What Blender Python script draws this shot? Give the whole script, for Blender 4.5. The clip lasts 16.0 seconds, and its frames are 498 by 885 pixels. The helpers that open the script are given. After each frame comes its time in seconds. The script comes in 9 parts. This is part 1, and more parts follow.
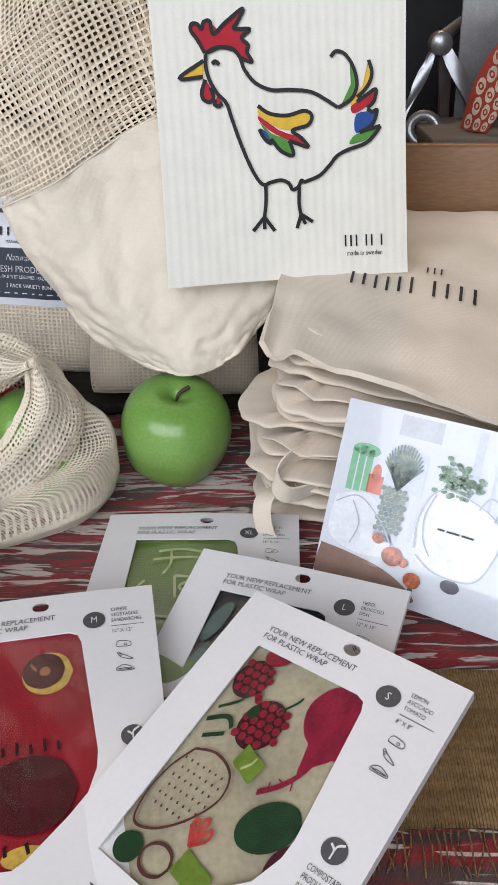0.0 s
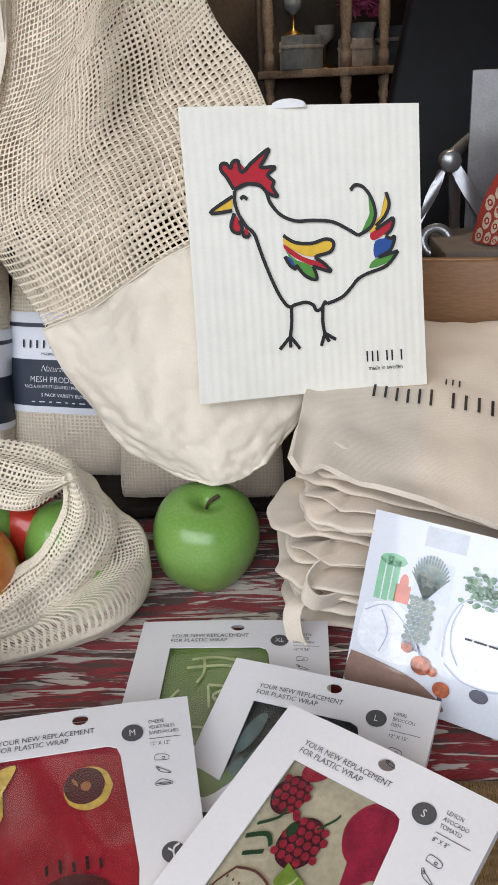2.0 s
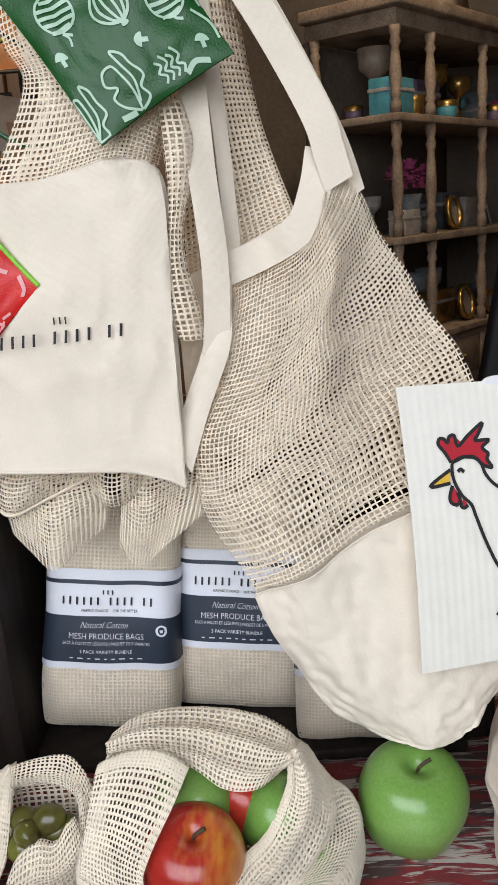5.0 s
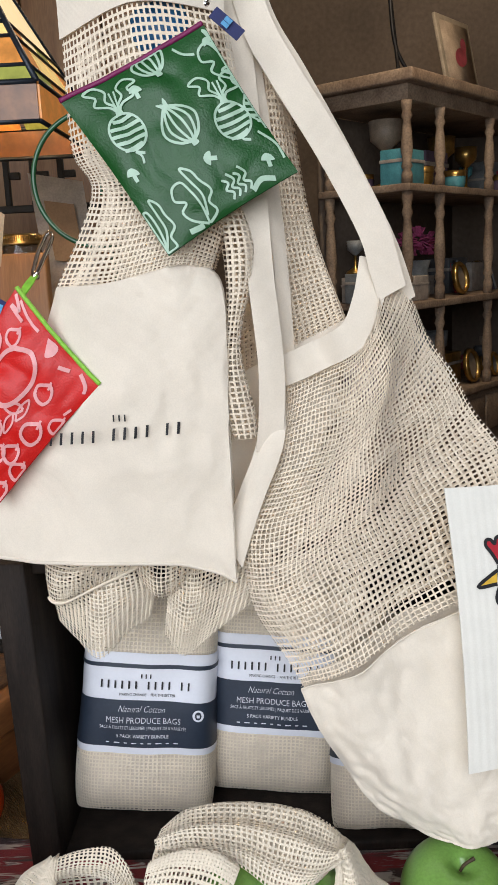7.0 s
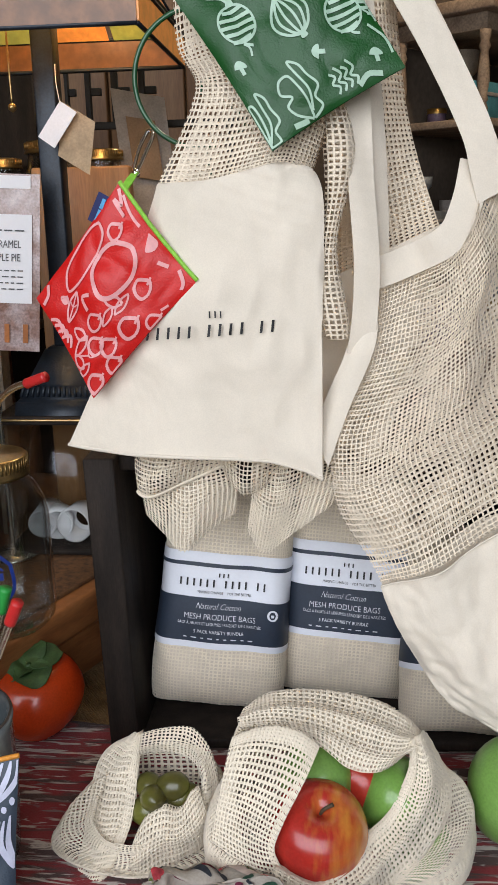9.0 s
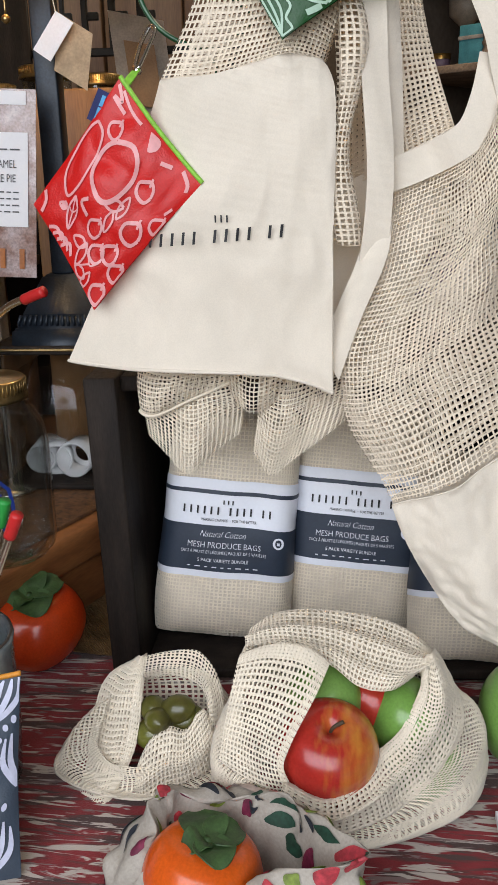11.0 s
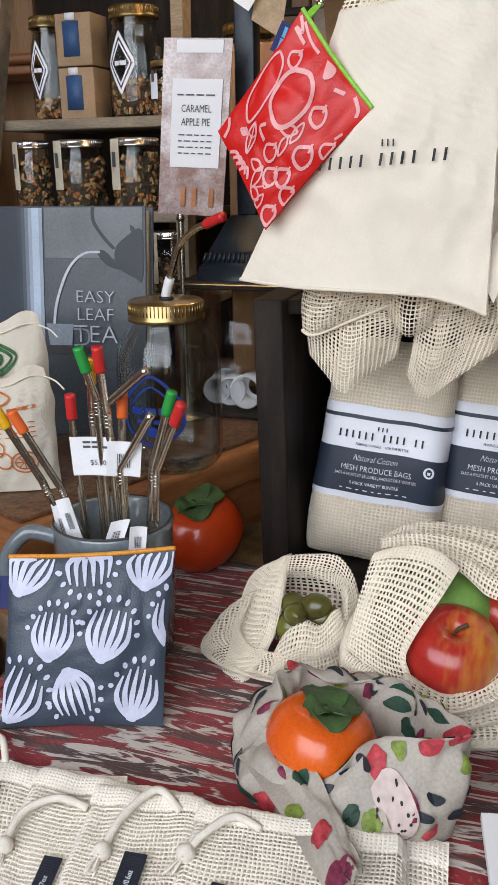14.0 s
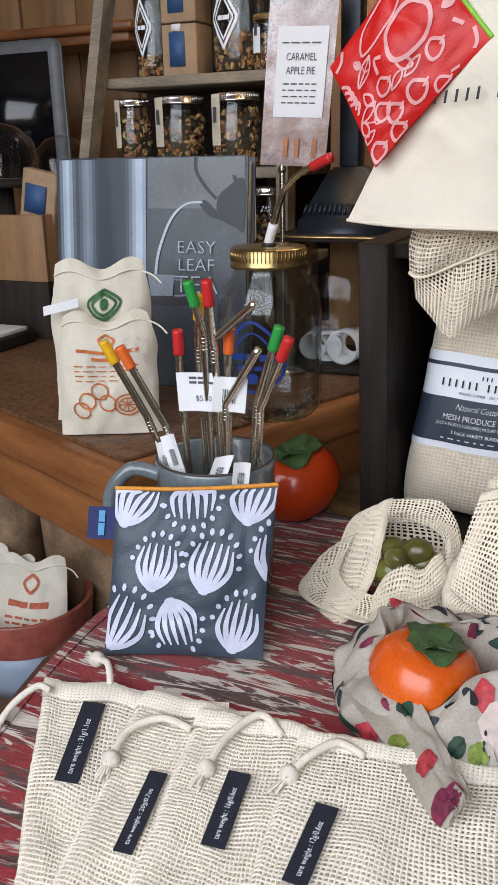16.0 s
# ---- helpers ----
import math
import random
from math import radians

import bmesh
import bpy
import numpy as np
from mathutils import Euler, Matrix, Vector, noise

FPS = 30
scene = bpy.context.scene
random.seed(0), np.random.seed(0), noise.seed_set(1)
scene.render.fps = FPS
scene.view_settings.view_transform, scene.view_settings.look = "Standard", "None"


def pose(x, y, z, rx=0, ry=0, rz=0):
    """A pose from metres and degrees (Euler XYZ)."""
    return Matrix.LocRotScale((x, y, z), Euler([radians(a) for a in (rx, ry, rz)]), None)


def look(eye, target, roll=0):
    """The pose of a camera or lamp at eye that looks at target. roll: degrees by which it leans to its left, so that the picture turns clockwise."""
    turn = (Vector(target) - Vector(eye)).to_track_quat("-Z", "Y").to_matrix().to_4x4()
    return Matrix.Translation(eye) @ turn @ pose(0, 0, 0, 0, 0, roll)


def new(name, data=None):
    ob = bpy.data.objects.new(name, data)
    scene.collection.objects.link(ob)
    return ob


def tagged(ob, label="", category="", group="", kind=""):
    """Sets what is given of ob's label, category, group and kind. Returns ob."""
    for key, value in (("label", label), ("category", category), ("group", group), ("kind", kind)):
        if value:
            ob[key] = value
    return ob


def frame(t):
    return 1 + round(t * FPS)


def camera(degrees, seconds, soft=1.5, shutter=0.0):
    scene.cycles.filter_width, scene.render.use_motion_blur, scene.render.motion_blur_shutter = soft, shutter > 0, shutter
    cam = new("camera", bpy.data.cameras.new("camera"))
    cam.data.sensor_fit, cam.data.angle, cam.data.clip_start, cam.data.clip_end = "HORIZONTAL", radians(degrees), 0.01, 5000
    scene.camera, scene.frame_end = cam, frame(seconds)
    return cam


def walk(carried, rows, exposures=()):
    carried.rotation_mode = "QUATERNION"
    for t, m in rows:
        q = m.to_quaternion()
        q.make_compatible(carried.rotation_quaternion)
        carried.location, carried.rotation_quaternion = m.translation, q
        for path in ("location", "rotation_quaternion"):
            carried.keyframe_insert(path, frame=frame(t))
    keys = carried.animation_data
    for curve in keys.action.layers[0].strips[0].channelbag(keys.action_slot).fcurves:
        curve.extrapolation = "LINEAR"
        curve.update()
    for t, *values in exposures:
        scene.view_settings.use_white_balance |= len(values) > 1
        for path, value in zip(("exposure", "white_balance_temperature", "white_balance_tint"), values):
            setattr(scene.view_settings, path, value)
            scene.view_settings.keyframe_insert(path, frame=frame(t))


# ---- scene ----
cam = camera(32.4, 16.0, soft=1.5)
PATH = [
    (0, (0.053, 0.031, 0.34), (0.003, 1.791, -0.609), -1.8),
    (0.5, (0.053, 0.031, 0.349), (0.011, 1.82, -0.544), -1.7),
    (1, (0.052, 0.028, 0.353), (0.002, 1.839, -0.495), -1.9),
    (1.5, (0.049, 0.024, 0.36), (-0.014, 1.85, -0.453), -2.2),
    (2, (0.044, 0.019, 0.37), (-0.035, 1.858, -0.411), -2.7),
    (2.5, (0.023, 0.016, 0.387), (-0.067, 1.876, -0.343), -3.4),
    (3, (-0.018, 0.026, 0.412), (-0.098, 1.904, -0.27), -4.1),
    (3.5, (-0.041, 0.031, 0.437), (-0.126, 1.929, -0.191), -4.5),
    (4, (-0.055, 0.038, 0.455), (-0.158, 1.948, -0.127), -4.5),
    (4.5, (-0.077, 0.041, 0.467), (-0.182, 1.963, -0.073), -4.3),
    (5, (-0.099, 0.043, 0.48), (-0.193, 1.974, -0.034), -3.8),
    (7.5, (-0.15, 0.028, 0.524), (-0.236, 1.986, 0.124), -2.3),
    (8, (-0.164, 0.013, 0.512), (-0.282, 1.963, 0.085), -2.0),
    (8.5, (-0.17, 0.01, 0.499), (-0.328, 1.947, 0.026), -1.8),
    (9, (-0.171, 0.011, 0.49), (-0.359, 1.932, -0.032), -1.3),
    (9.5, (-0.176, 0.007, 0.478), (-0.344, 1.921, -0.077), -1.0),
    (12, (-0.181, 0.03, 0.432), (-0.407, 1.925, -0.166), -2.0),
    (12.5, (-0.167, 0.028, 0.429), (-0.503, 1.909, -0.16), -1.2),
    (13, (-0.154, 0.011, 0.426), (-0.607, 1.869, -0.158), -0.9),
    (13.5, (-0.154, -0.012, 0.413), (-0.7, 1.818, -0.182), -1.3),
    (14, (-0.143, -0.032, 0.402), (-0.747, 1.772, -0.215), -1.0),
    (14.5, (-0.155, -0.047, 0.388), (-0.82, 1.732, -0.239), -1.1),
    (15, (-0.151, -0.047, 0.384), (-0.863, 1.708, -0.258), -1.6),
    (15.5, (-0.151, -0.049, 0.373), (-0.891, 1.692, -0.276), -1.2),
    (16, (-0.159, -0.049, 0.368), (-0.93, 1.679, -0.281), -1.4),
]
walk(cam, [(t, look(eye, target, roll)) for t, eye, target, roll in PATH],
     [(0, -0.10), (2, -0.06), (4, 0.0), (8, 0.0), (9.5, -0.06), (12.5, -0.05), (14, 0.02), (16, 0.06)])

# ---- light: a shop window behind the camera, a dim room, one lit table lamp, an added fill ----
world = bpy.data.worlds.new("sky")
scene.world = world
world.use_nodes = True
wn = world.node_tree
sky = wn.nodes.new("ShaderNodeTexSky")
sky.sky_type, sky.sun_disc = "NISHITA", False
sky.sun_elevation, sky.sun_rotation = radians(50), radians(200)
wn.links.new(sky.outputs[0], wn.nodes["Background"].inputs[0])
wn.nodes["Background"].inputs[1].default_value = 0.10


def area(name, eye, target, sx, sy, watts, colour):
    li = bpy.data.lights.new(name, "AREA")
    li.shape, li.size, li.size_y, li.energy, li.color = "RECTANGLE", sx, sy, watts, colour
    ob = new(name, li)
    ob.matrix_world = look(eye, target)
    return ob


area("window_daylight", (-0.5, -0.92, 0.98), (-0.15, 0.7, 0.1), 2.2, 1.3, 41, (0.90, 0.93, 1.0))
bulb = bpy.data.lights.new("lamp_bulb", "POINT")
bulb.energy, bulb.color, bulb.shadow_soft_size = 0.9, (1.0, 0.72, 0.42), 0.03
new("lamp_bulb", bulb).location = (-0.455, 0.955, 0.76)
# unseen warm fill, added to brighten the shelf unit at the back
fill_li = bpy.data.lights.new("shop_ceiling_bulb", "POINT")
fill_li.energy, fill_li.color, fill_li.shadow_soft_size = 34, (1.0, 0.80, 0.58), 0.08
new("shop_ceiling_bulb", fill_li).location = (0.3, 2.0, 1.75)

# ---- small tools ----
def lerp(a, b, t):
    return a + (b - a) * t


def spline(pts):
    """A smooth function of 0..1 through a few control points."""
    P = [Vector(p) for p in pts]
    n = len(P) - 1

    def f(t):
        t = min(max(t, 0.0), 1.0) * n
        i = min(int(t), n - 1)
        s = t - i
        a, b, c, d = P[max(i - 1, 0)], P[i], P[i + 1], P[min(i + 2, n)]
        return 0.5 * (2 * b + (c - a) * s + (2 * a - 5 * b + 4 * c - d) * s * s + (3 * b - a - 3 * c + d) * s ** 3)
    return f


def nz(x, y, z=0.0, s=1.0):
    return noise.noise(Vector((x * s, y * s, z * s)))


def link_mesh(name, bm, mats, smooth=True):
    me = bpy.data.meshes.new(name)
    bm.to_mesh(me)
    bm.free()
    for m in (mats if isinstance(mats, (list, tuple)) else [mats]):
        me.materials.append(m)
    if smooth:
        me.polygons.foreach_set("use_smooth", [True] * len(me.polygons))
    me.update()
    return new(name, me)


def thing(name, loc, label, category, group=""):
    ob = new(name)
    ob.empty_display_size = 0.01
    ob.matrix_world = Matrix.Translation(loc)
    return tagged(ob, label, category, group)


def part(name, bm, mat, parent, label="", smooth=True):
    """One mesh part under a thing or under a part; the bmesh is in world metres."""
    ob = link_mesh(name, bm, mat, smooth)
    ob.parent = parent
    up, m = parent, Matrix()
    chain = []
    while up:
        chain.append(up)
        up = up.parent
    for o in reversed(chain):
        m = m @ o.matrix_parent_inverse @ o.matrix_basis
    ob.matrix_parent_inverse = m.inverted()
    return tagged(ob, label)


def structure(name, bm, mat, label, category, smooth=False):
    return tagged(link_mesh(name, bm, mat, smooth), label, category, kind="structure")


def solo(name, bm, mat, label, category, group="", smooth=True, kind=""):
    return tagged(link_mesh(name, bm, mat, smooth), label, category, group, kind)


def box(bm, x0, x1, y0, y1, z0, z1, bevel=0.0, m=None, seg=2):
    vs = [bm.verts.new((x, y, z)) for x in (x0, x1) for y in (y0, y1) for z in (z0, z1)]
    fs = [bm.faces.new([vs[i] for i in q]) for q in ((0, 1, 3, 2), (4, 6, 7, 5), (0, 4, 5, 1), (2, 3, 7, 6), (0, 2, 6, 4), (1, 5, 7, 3))]
    if bevel > 0:
        es = list({e for f in fs for e in f.edges})
        out = bmesh.ops.bevel(bm, geom=es, offset=bevel, segments=seg, profile=0.5, affect="EDGES")
        vs = list({v for f in out["faces"] for v in f.verts} | {v for v in vs if v.is_valid})
    if m is not None:
        bmesh.ops.transform(bm, matrix=m, verts=[v for v in vs if v.is_valid])
    return bm


def bx(*a, **k):
    return box(bmesh.new(), *a, **k)


def lathe(profile, seg=32, m=None, bm=None, wob=0.0, cap=True):
    """Turn a profile of (radius, height) about z."""
    bm = bm or bmesh.new()
    rings = []
    for r, z in profile:
        ring = []
        for i in range(seg):
            a = 2 * math.pi * i / seg
            k = 1 + wob * nz(math.cos(a) * 1.3, math.sin(a) * 1.3, z * 20)
            ring.append(bm.verts.new((r * k * math.cos(a), r * k * math.sin(a), z)))
        rings.append(ring)
    for a, b in zip(rings, rings[1:]):
        for i in range(seg):
            j = (i + 1) % seg
            bm.faces.new((a[i], a[j], b[j], b[i]))
    if cap:
        if profile[0][0] > 1e-5:
            bm.faces.new(rings[0][::-1])
        if profile[-1][0] > 1e-5:
            bm.faces.new(rings[-1])
    if m is not None:
        bmesh.ops.transform(bm, matrix=m, verts=[v for r in rings for v in r])
    return bm


def tube(pts, r, seg=8, bm=None, n=None, closed=False, r2=None):
    """A round cord along a smooth path through pts."""
    bm = bm or bmesh.new()
    P = [Vector(p) for p in pts]
    if closed:
        P = P + [P[0]]
    n = n or max(6, 5 * len(P))
    f = spline(P)
    Q = [f(i / n) for i in range(n + 1)]
    rings, up = [], None
    for i, q in enumerate(Q):
        d = (Q[min(i + 1, n)] - Q[max(i - 1, 0)]).normalized()
        if up is None:
            up = d.orthogonal().normalized()
        up = (up - d * up.dot(d)).normalized()
        side = d.cross(up)
        rr = r if r2 is None else lerp(r, r2, i / n)
        rings.append([bm.verts.new(q + (up * math.cos(2 * math.pi * k / seg) + side * math.sin(2 * math.pi * k / seg)) * rr) for k in range(seg)])
    for a, b in zip(rings, rings[1:]):
        for k in range(seg):
            j = (k + 1) % seg
            bm.faces.new((a[k], a[j], b[j], b[k]))
    bm.faces.new(rings[0][::-1])
    bm.faces.new(rings[-1])
    return bm


def sheet(S, nu, nv, bm=None, thick=0.0):
    """A smooth cloth surface S(u, v); with thickness it gets a back and closed edges."""
    bm = bm or bmesh.new()
    P = [[Vector(S(i / nu, j / nv)) for j in range(nv + 1)] for i in range(nu + 1)]

    def normal(i, j):
        a = P[min(i + 1, nu)][j] - P[max(i - 1, 0)][j]
        b = P[i][min(j + 1, nv)] - P[i][max(j - 1, 0)]
        return a.cross(b).normalized()
    A = [[bm.verts.new(P[i][j]) for j in range(nv + 1)] for i in range(nu + 1)]
    for i in range(nu):
        for j in range(nv):
            bm.faces.new((A[i][j], A[i + 1][j], A[i + 1][j + 1], A[i][j + 1]))
    if thick:
        B = [[bm.verts.new(P[i][j] - normal(i, j) * thick) for j in range(nv + 1)] for i in range(nu + 1)]
        for i in range(nu):
            for j in range(nv):
                bm.faces.new((B[i][j], B[i][j + 1], B[i + 1][j + 1], B[i + 1][j]))
        rim = [(i, 0) for i in range(nu)] + [(nu, j) for j in range(nv)] + [(i, nv) for i in range(nu, 0, -1)] + [(0, j) for j in range(nv, 0, -1)]
        for (a, b), (c, d) in zip(rim, rim[1:] + rim[:1]):
            for e in bm.faces.new((A[c][d], A[a][b], B[a][b], B[c][d])).edges:
                e.smooth = False
    return bm


def net(S, nu, nv, hole=0.52, lift=0.0007, jit=0.10, bm=None, wrap=False, skip=None):
    """Open cotton netting on S(u, v): every cell is four raised strands round a real hole."""
    bm = bm or bmesh.new()
    rnd = random.Random(nu * 31 + nv)
    P = {}
    for i in range(nu + 1):
        for j in range(nv + 1):
            di, dj = (rnd.uniform(-jit, jit) if 0 < i < nu else 0), (rnd.uniform(-jit, jit) if 0 < j < nv else 0)
            P[i, j] = Vector(S((i + di) / nu, (j + dj) / nv))
    V = {}
    for i in range(nu + 1):
        for j in range(nv + 1):
            a = P[min(i + 1, nu), j] - P[max(i - 1, 0), j]
            b = P[i, min(j + 1, nv)] - P[i, max(j - 1, 0)]
            V[i, j] = bm.verts.new(P[i, j] + a.cross(b).normalized() * lift * rnd.uniform(0.5, 1.4))
    for i in range(nu):
        for j in range(nv):
            if skip and skip((i + 0.5) / nu, (j + 0.5) / nv):
                continue
            k = V[i, j], V[i + 1, j], V[i + 1, j + 1], V[i, j + 1]
            q = P[i, j], P[i + 1, j], P[i + 1, j + 1], P[i, j + 1]
            mid = (q[0] + q[1] + q[2] + q[3]) / 4
            h = hole * rnd.uniform(0.85, 1.12)
            w = [bm.verts.new(mid + (p - mid) * h) for p in q]
            for e in range(4):
                g = (e + 1) % 4
                bm.faces.new((k[e], k[g], w[g], w[e]))
    return bm


def ribbon(pts, width, across, thick=0.0012, n=40, curl=0.0):
    """A flat webbing strap along pts; across: the way of its width at the two ends."""
    f = spline(pts)
    a0, a1 = Vector(across[0]).normalized(), Vector(across[-1]).normalized()

    def S(u, v):
        c = a0.lerp(a1, v).normalized()
        p = f(v) + c * (u - 0.5) * width
        p.y += 0.0012 * math.sin(9 * v + 3 * u) + curl * (u - 0.5) ** 2
        return p
    return sheet(S, 6, n, thick=thick)


# flat prints: shapes in a drawing's own units, laid on a surface by a map F(x, y) -> place
def lay_stroke(bm, F, pts, w, closed=False, n=None, taper=False):
    P = [Vector((p[0], p[1])) for p in pts]
    if closed:
        P.append(P[0])
    f = spline(P)
    n = n or max(4, 6 * (len(P) - 1))
    if len(P) == 2:
        n = 4
    prev = None
    for i in range(n + 1):
        t = i / n
        d = f(min(t + 0.01, 1)) - f(max(t - 0.01, 0))
        d = d.normalized() if d.length > 1e-9 else Vector((1, 0))
        k = w * (0.5 if not taper else 0.5 * (0.25 + 0.75 * math.sin(math.pi * min(max(t, 0.03), 0.97))))
        o = Vector((-d.y, d.x)) * k
        p = f(t)
        cur = bm.verts.new(F(p.x + o.x, p.y + o.y)), bm.verts.new(F(p.x - o.x, p.y - o.y))
        if prev:
            bm.faces.new((prev[0], prev[1], cur[1], cur[0]))
        prev = cur


def lay_blob(bm, F, pts, smooth=True, rings=3, per=4):
    P = [Vector((p[0], p[1])) for p in pts]
    f = spline(P + [P[0]])
    n = len(P) * per if smooth else len(P)
    O = [f(i / n) if smooth else P[i] for i in range(n)]
    if not smooth:
        O = [P[i].lerp(P[(i + 1) % len(P)], k / 4) for i in range(len(P)) for k in range(4)]
        n = len(O)
    c = sum(O, Vector((0, 0))) / n
    mid = bm.verts.new(F(c.x, c.y))
    last = None
    for r in range(1, rings + 1):
        ring = [bm.verts.new(F(*(c + (o - c) * r / rings))) for o in O]
        for i in range(n):
            j = (i + 1) % n
            bm.faces.new((last[i], last[j], ring[j], ring[i]) if last else (mid, ring[j], ring[i]))
        last = ring


def oval(cx, cy, rx, ry, rot=0.0, n=8):
    c, s = math.cos(radians(rot)), math.sin(radians(rot))
    return [(cx + rx * math.cos(2 * math.pi * i / n) * c - ry * math.sin(2 * math.pi * i / n) * s,
             cy + rx * math.cos(2 * math.pi * i / n) * s + ry * math.sin(2 * math.pi * i / n) * c) for i in range(n)]


def quad(x0, y0, x1, y1):
    return [(x0, y0), (x1, y0), (x1, y1), (x0, y1)]




def lay_text(bm, F, body, x, y, size, align="LEFT", shear=0.0, squeeze=1.0, spacing=1.0, bold=0.0):
    """Built-in lettering laid on a surface; y runs down the sheet."""
    cu = bpy.data.curves.new("lettering", "FONT")
    cu.body, cu.size, cu.align_x, cu.shear, cu.space_character, cu.offset = body, 1.0, align, shear, spacing, bold
    cu.resolution_u = 2
    ob = bpy.data.objects.new("lettering", cu)
    me = bpy.data.meshes.new_from_object(ob)
    vs = [bm.verts.new(F(x + v.co.x * size * squeeze, y - v.co.y * size)) for v in me.vertices]
    for p in me.polygons:
        try:
            bm.faces.new([vs[i] for i in p.vertices])
        except ValueError:
            pass
    bpy.data.objects.remove(ob)
    bpy.data.meshes.remove(me)
    bpy.data.curves.remove(cu)


def bars(bm, F, x, y, w, h, words=1, seed=1):
    """A line of plain bars in place of lettering."""
    rnd = random.Random(seed)
    cuts = [rnd.uniform(0.6, 1.4) for _ in range(words)]
    gap = w * 0.06 if words > 1 else 0
    unit = (w - gap * (words - 1)) / sum(cuts)
    for c in cuts:
        lay_blob(bm, F, quad(x, y, x + c * unit, y + h), smooth=False, rings=1)
        x += c * unit + gap


def letter_bars(bm, F, x, y, w, h, words, thin=0.30):
    """Thin upright bars, one for each character, in place of a printed name."""
    pitch = w / (sum(words) + 0.8 * (len(words) - 1))
    for n in words:
        for i in range(n):
            a = x + (i + 0.5 - thin / 2) * pitch
            lay_blob(bm, F, quad(a, y, a + thin * pitch, y + h), smooth=False, rings=1)
        x += (n + 0.8) * pitch


# ---- materials ----
def material(name, colour, rough=0.6, metal=0.0, vary=0.12, scale=40.0, fine=400.0, bump=0.15, spec=0.5, tint=None, stretch=(1, 1, 1), sheen=0.0, coat=0.0, dist=0.0005, weave=0.0, trans=0.0, per_object=0.0):
    m = bpy.data.materials.new(name)
    m.use_nodes = True
    t = m.node_tree
    N, L = t.nodes, t.links
    b = N["Principled BSDF"]
    b.inputs["Roughness"].default_value = rough
    b.inputs["Metallic"].default_value = metal
    b.inputs["Specular IOR Level"].default_value = spec
    b.inputs["Sheen Weight"].default_value = sheen
    b.inputs["Coat Weight"].default_value = coat
    b.inputs["Transmission Weight"].default_value = trans
    co = N.new("ShaderNodeTexCoord")
    mp = N.new("ShaderNodeMapping")
    mp.inputs["Scale"].default_value = stretch
    L.new(co.outputs["Object"], mp.inputs["Vector"])
    big, small = N.new("ShaderNodeTexNoise"), N.new("ShaderNodeTexNoise")
    for k, s, d in ((big, scale, 4), (small, fine, 2)):
        k.inputs["Scale"].default_value, k.inputs["Detail"].default_value = s, d
        L.new(mp.outputs[0], k.inputs["Vector"])
    mix = N.new("ShaderNodeMix")
    mix.data_type = "RGBA"
    other = tint or tuple(c * (1 - 2.2 * vary) for c in colour)
    mix.inputs[6].default_value, mix.inputs[7].default_value = (*colour, 1), (*other, 1)
    ramp = N.new("ShaderNodeMapRange")
    ramp.inputs[1].default_value, ramp.inputs[2].default_value = 0.38, 0.68
    L.new(big.outputs["Fac"], ramp.inputs[0])
    L.new(ramp.outputs[0], mix.inputs[0])
    hsv = N.new("ShaderNodeHueSaturation")
    mr = N.new("ShaderNodeMapRange")
    mr.inputs[1].default_value, mr.inputs[2].default_value, mr.inputs[3].default_value, mr.inputs[4].default_value = 0.3, 0.7, 1 - vary, 1 + vary
    L.new(small.outputs["Fac"], mr.inputs[0])
    L.new(mr.outputs[0], hsv.inputs["Value"])
    L.new(mix.outputs[2], hsv.inputs["Color"])
    out = hsv.outputs[0]
    if per_object:
        oi = N.new("ShaderNodeObjectInfo")
        h2, m2 = N.new("ShaderNodeHueSaturation"), N.new("ShaderNodeMapRange")
        m2.inputs[3].default_value, m2.inputs[4].default_value = 1 - per_object, 1 + per_object
        L.new(oi.outputs["Random"], m2.inputs[0])
        L.new(m2.outputs[0], h2.inputs["Value"])
        L.new(out, h2.inputs["Color"])
        out = h2.outputs[0]
    L.new(out, b.inputs["Base Color"])
    height = small.outputs["Fac"]
    if weave:
        ws = []
        for ax in ("X", "Z"):
            w = N.new("ShaderNodeTexWave")
            w.bands_direction = ax
            w.inputs["Scale"].default_value, w.inputs["Distortion"].default_value = weave, 0.6
            L.new(co.outputs["Object"], w.inputs["Vector"])
            ws.append(w)
        add = N.new("ShaderNodeMath")
        L.new(ws[0].outputs["Fac"], add.inputs[0])
        L.new(ws[1].outputs["Fac"], add.inputs[1])
        add2 = N.new("ShaderNodeMath")
        L.new(add.outputs[0], add2.inputs[0])
        L.new(small.outputs["Fac"], add2.inputs[1])
        height = add2.outputs[0]
    if bump:
        bp = N.new("ShaderNodeBump")
        bp.inputs["Strength"].default_value, bp.inputs["Distance"].default_value = bump, dist
        L.new(height, bp.inputs["Height"])
        L.new(bp.outputs[0], b.inputs["Normal"])
    return m


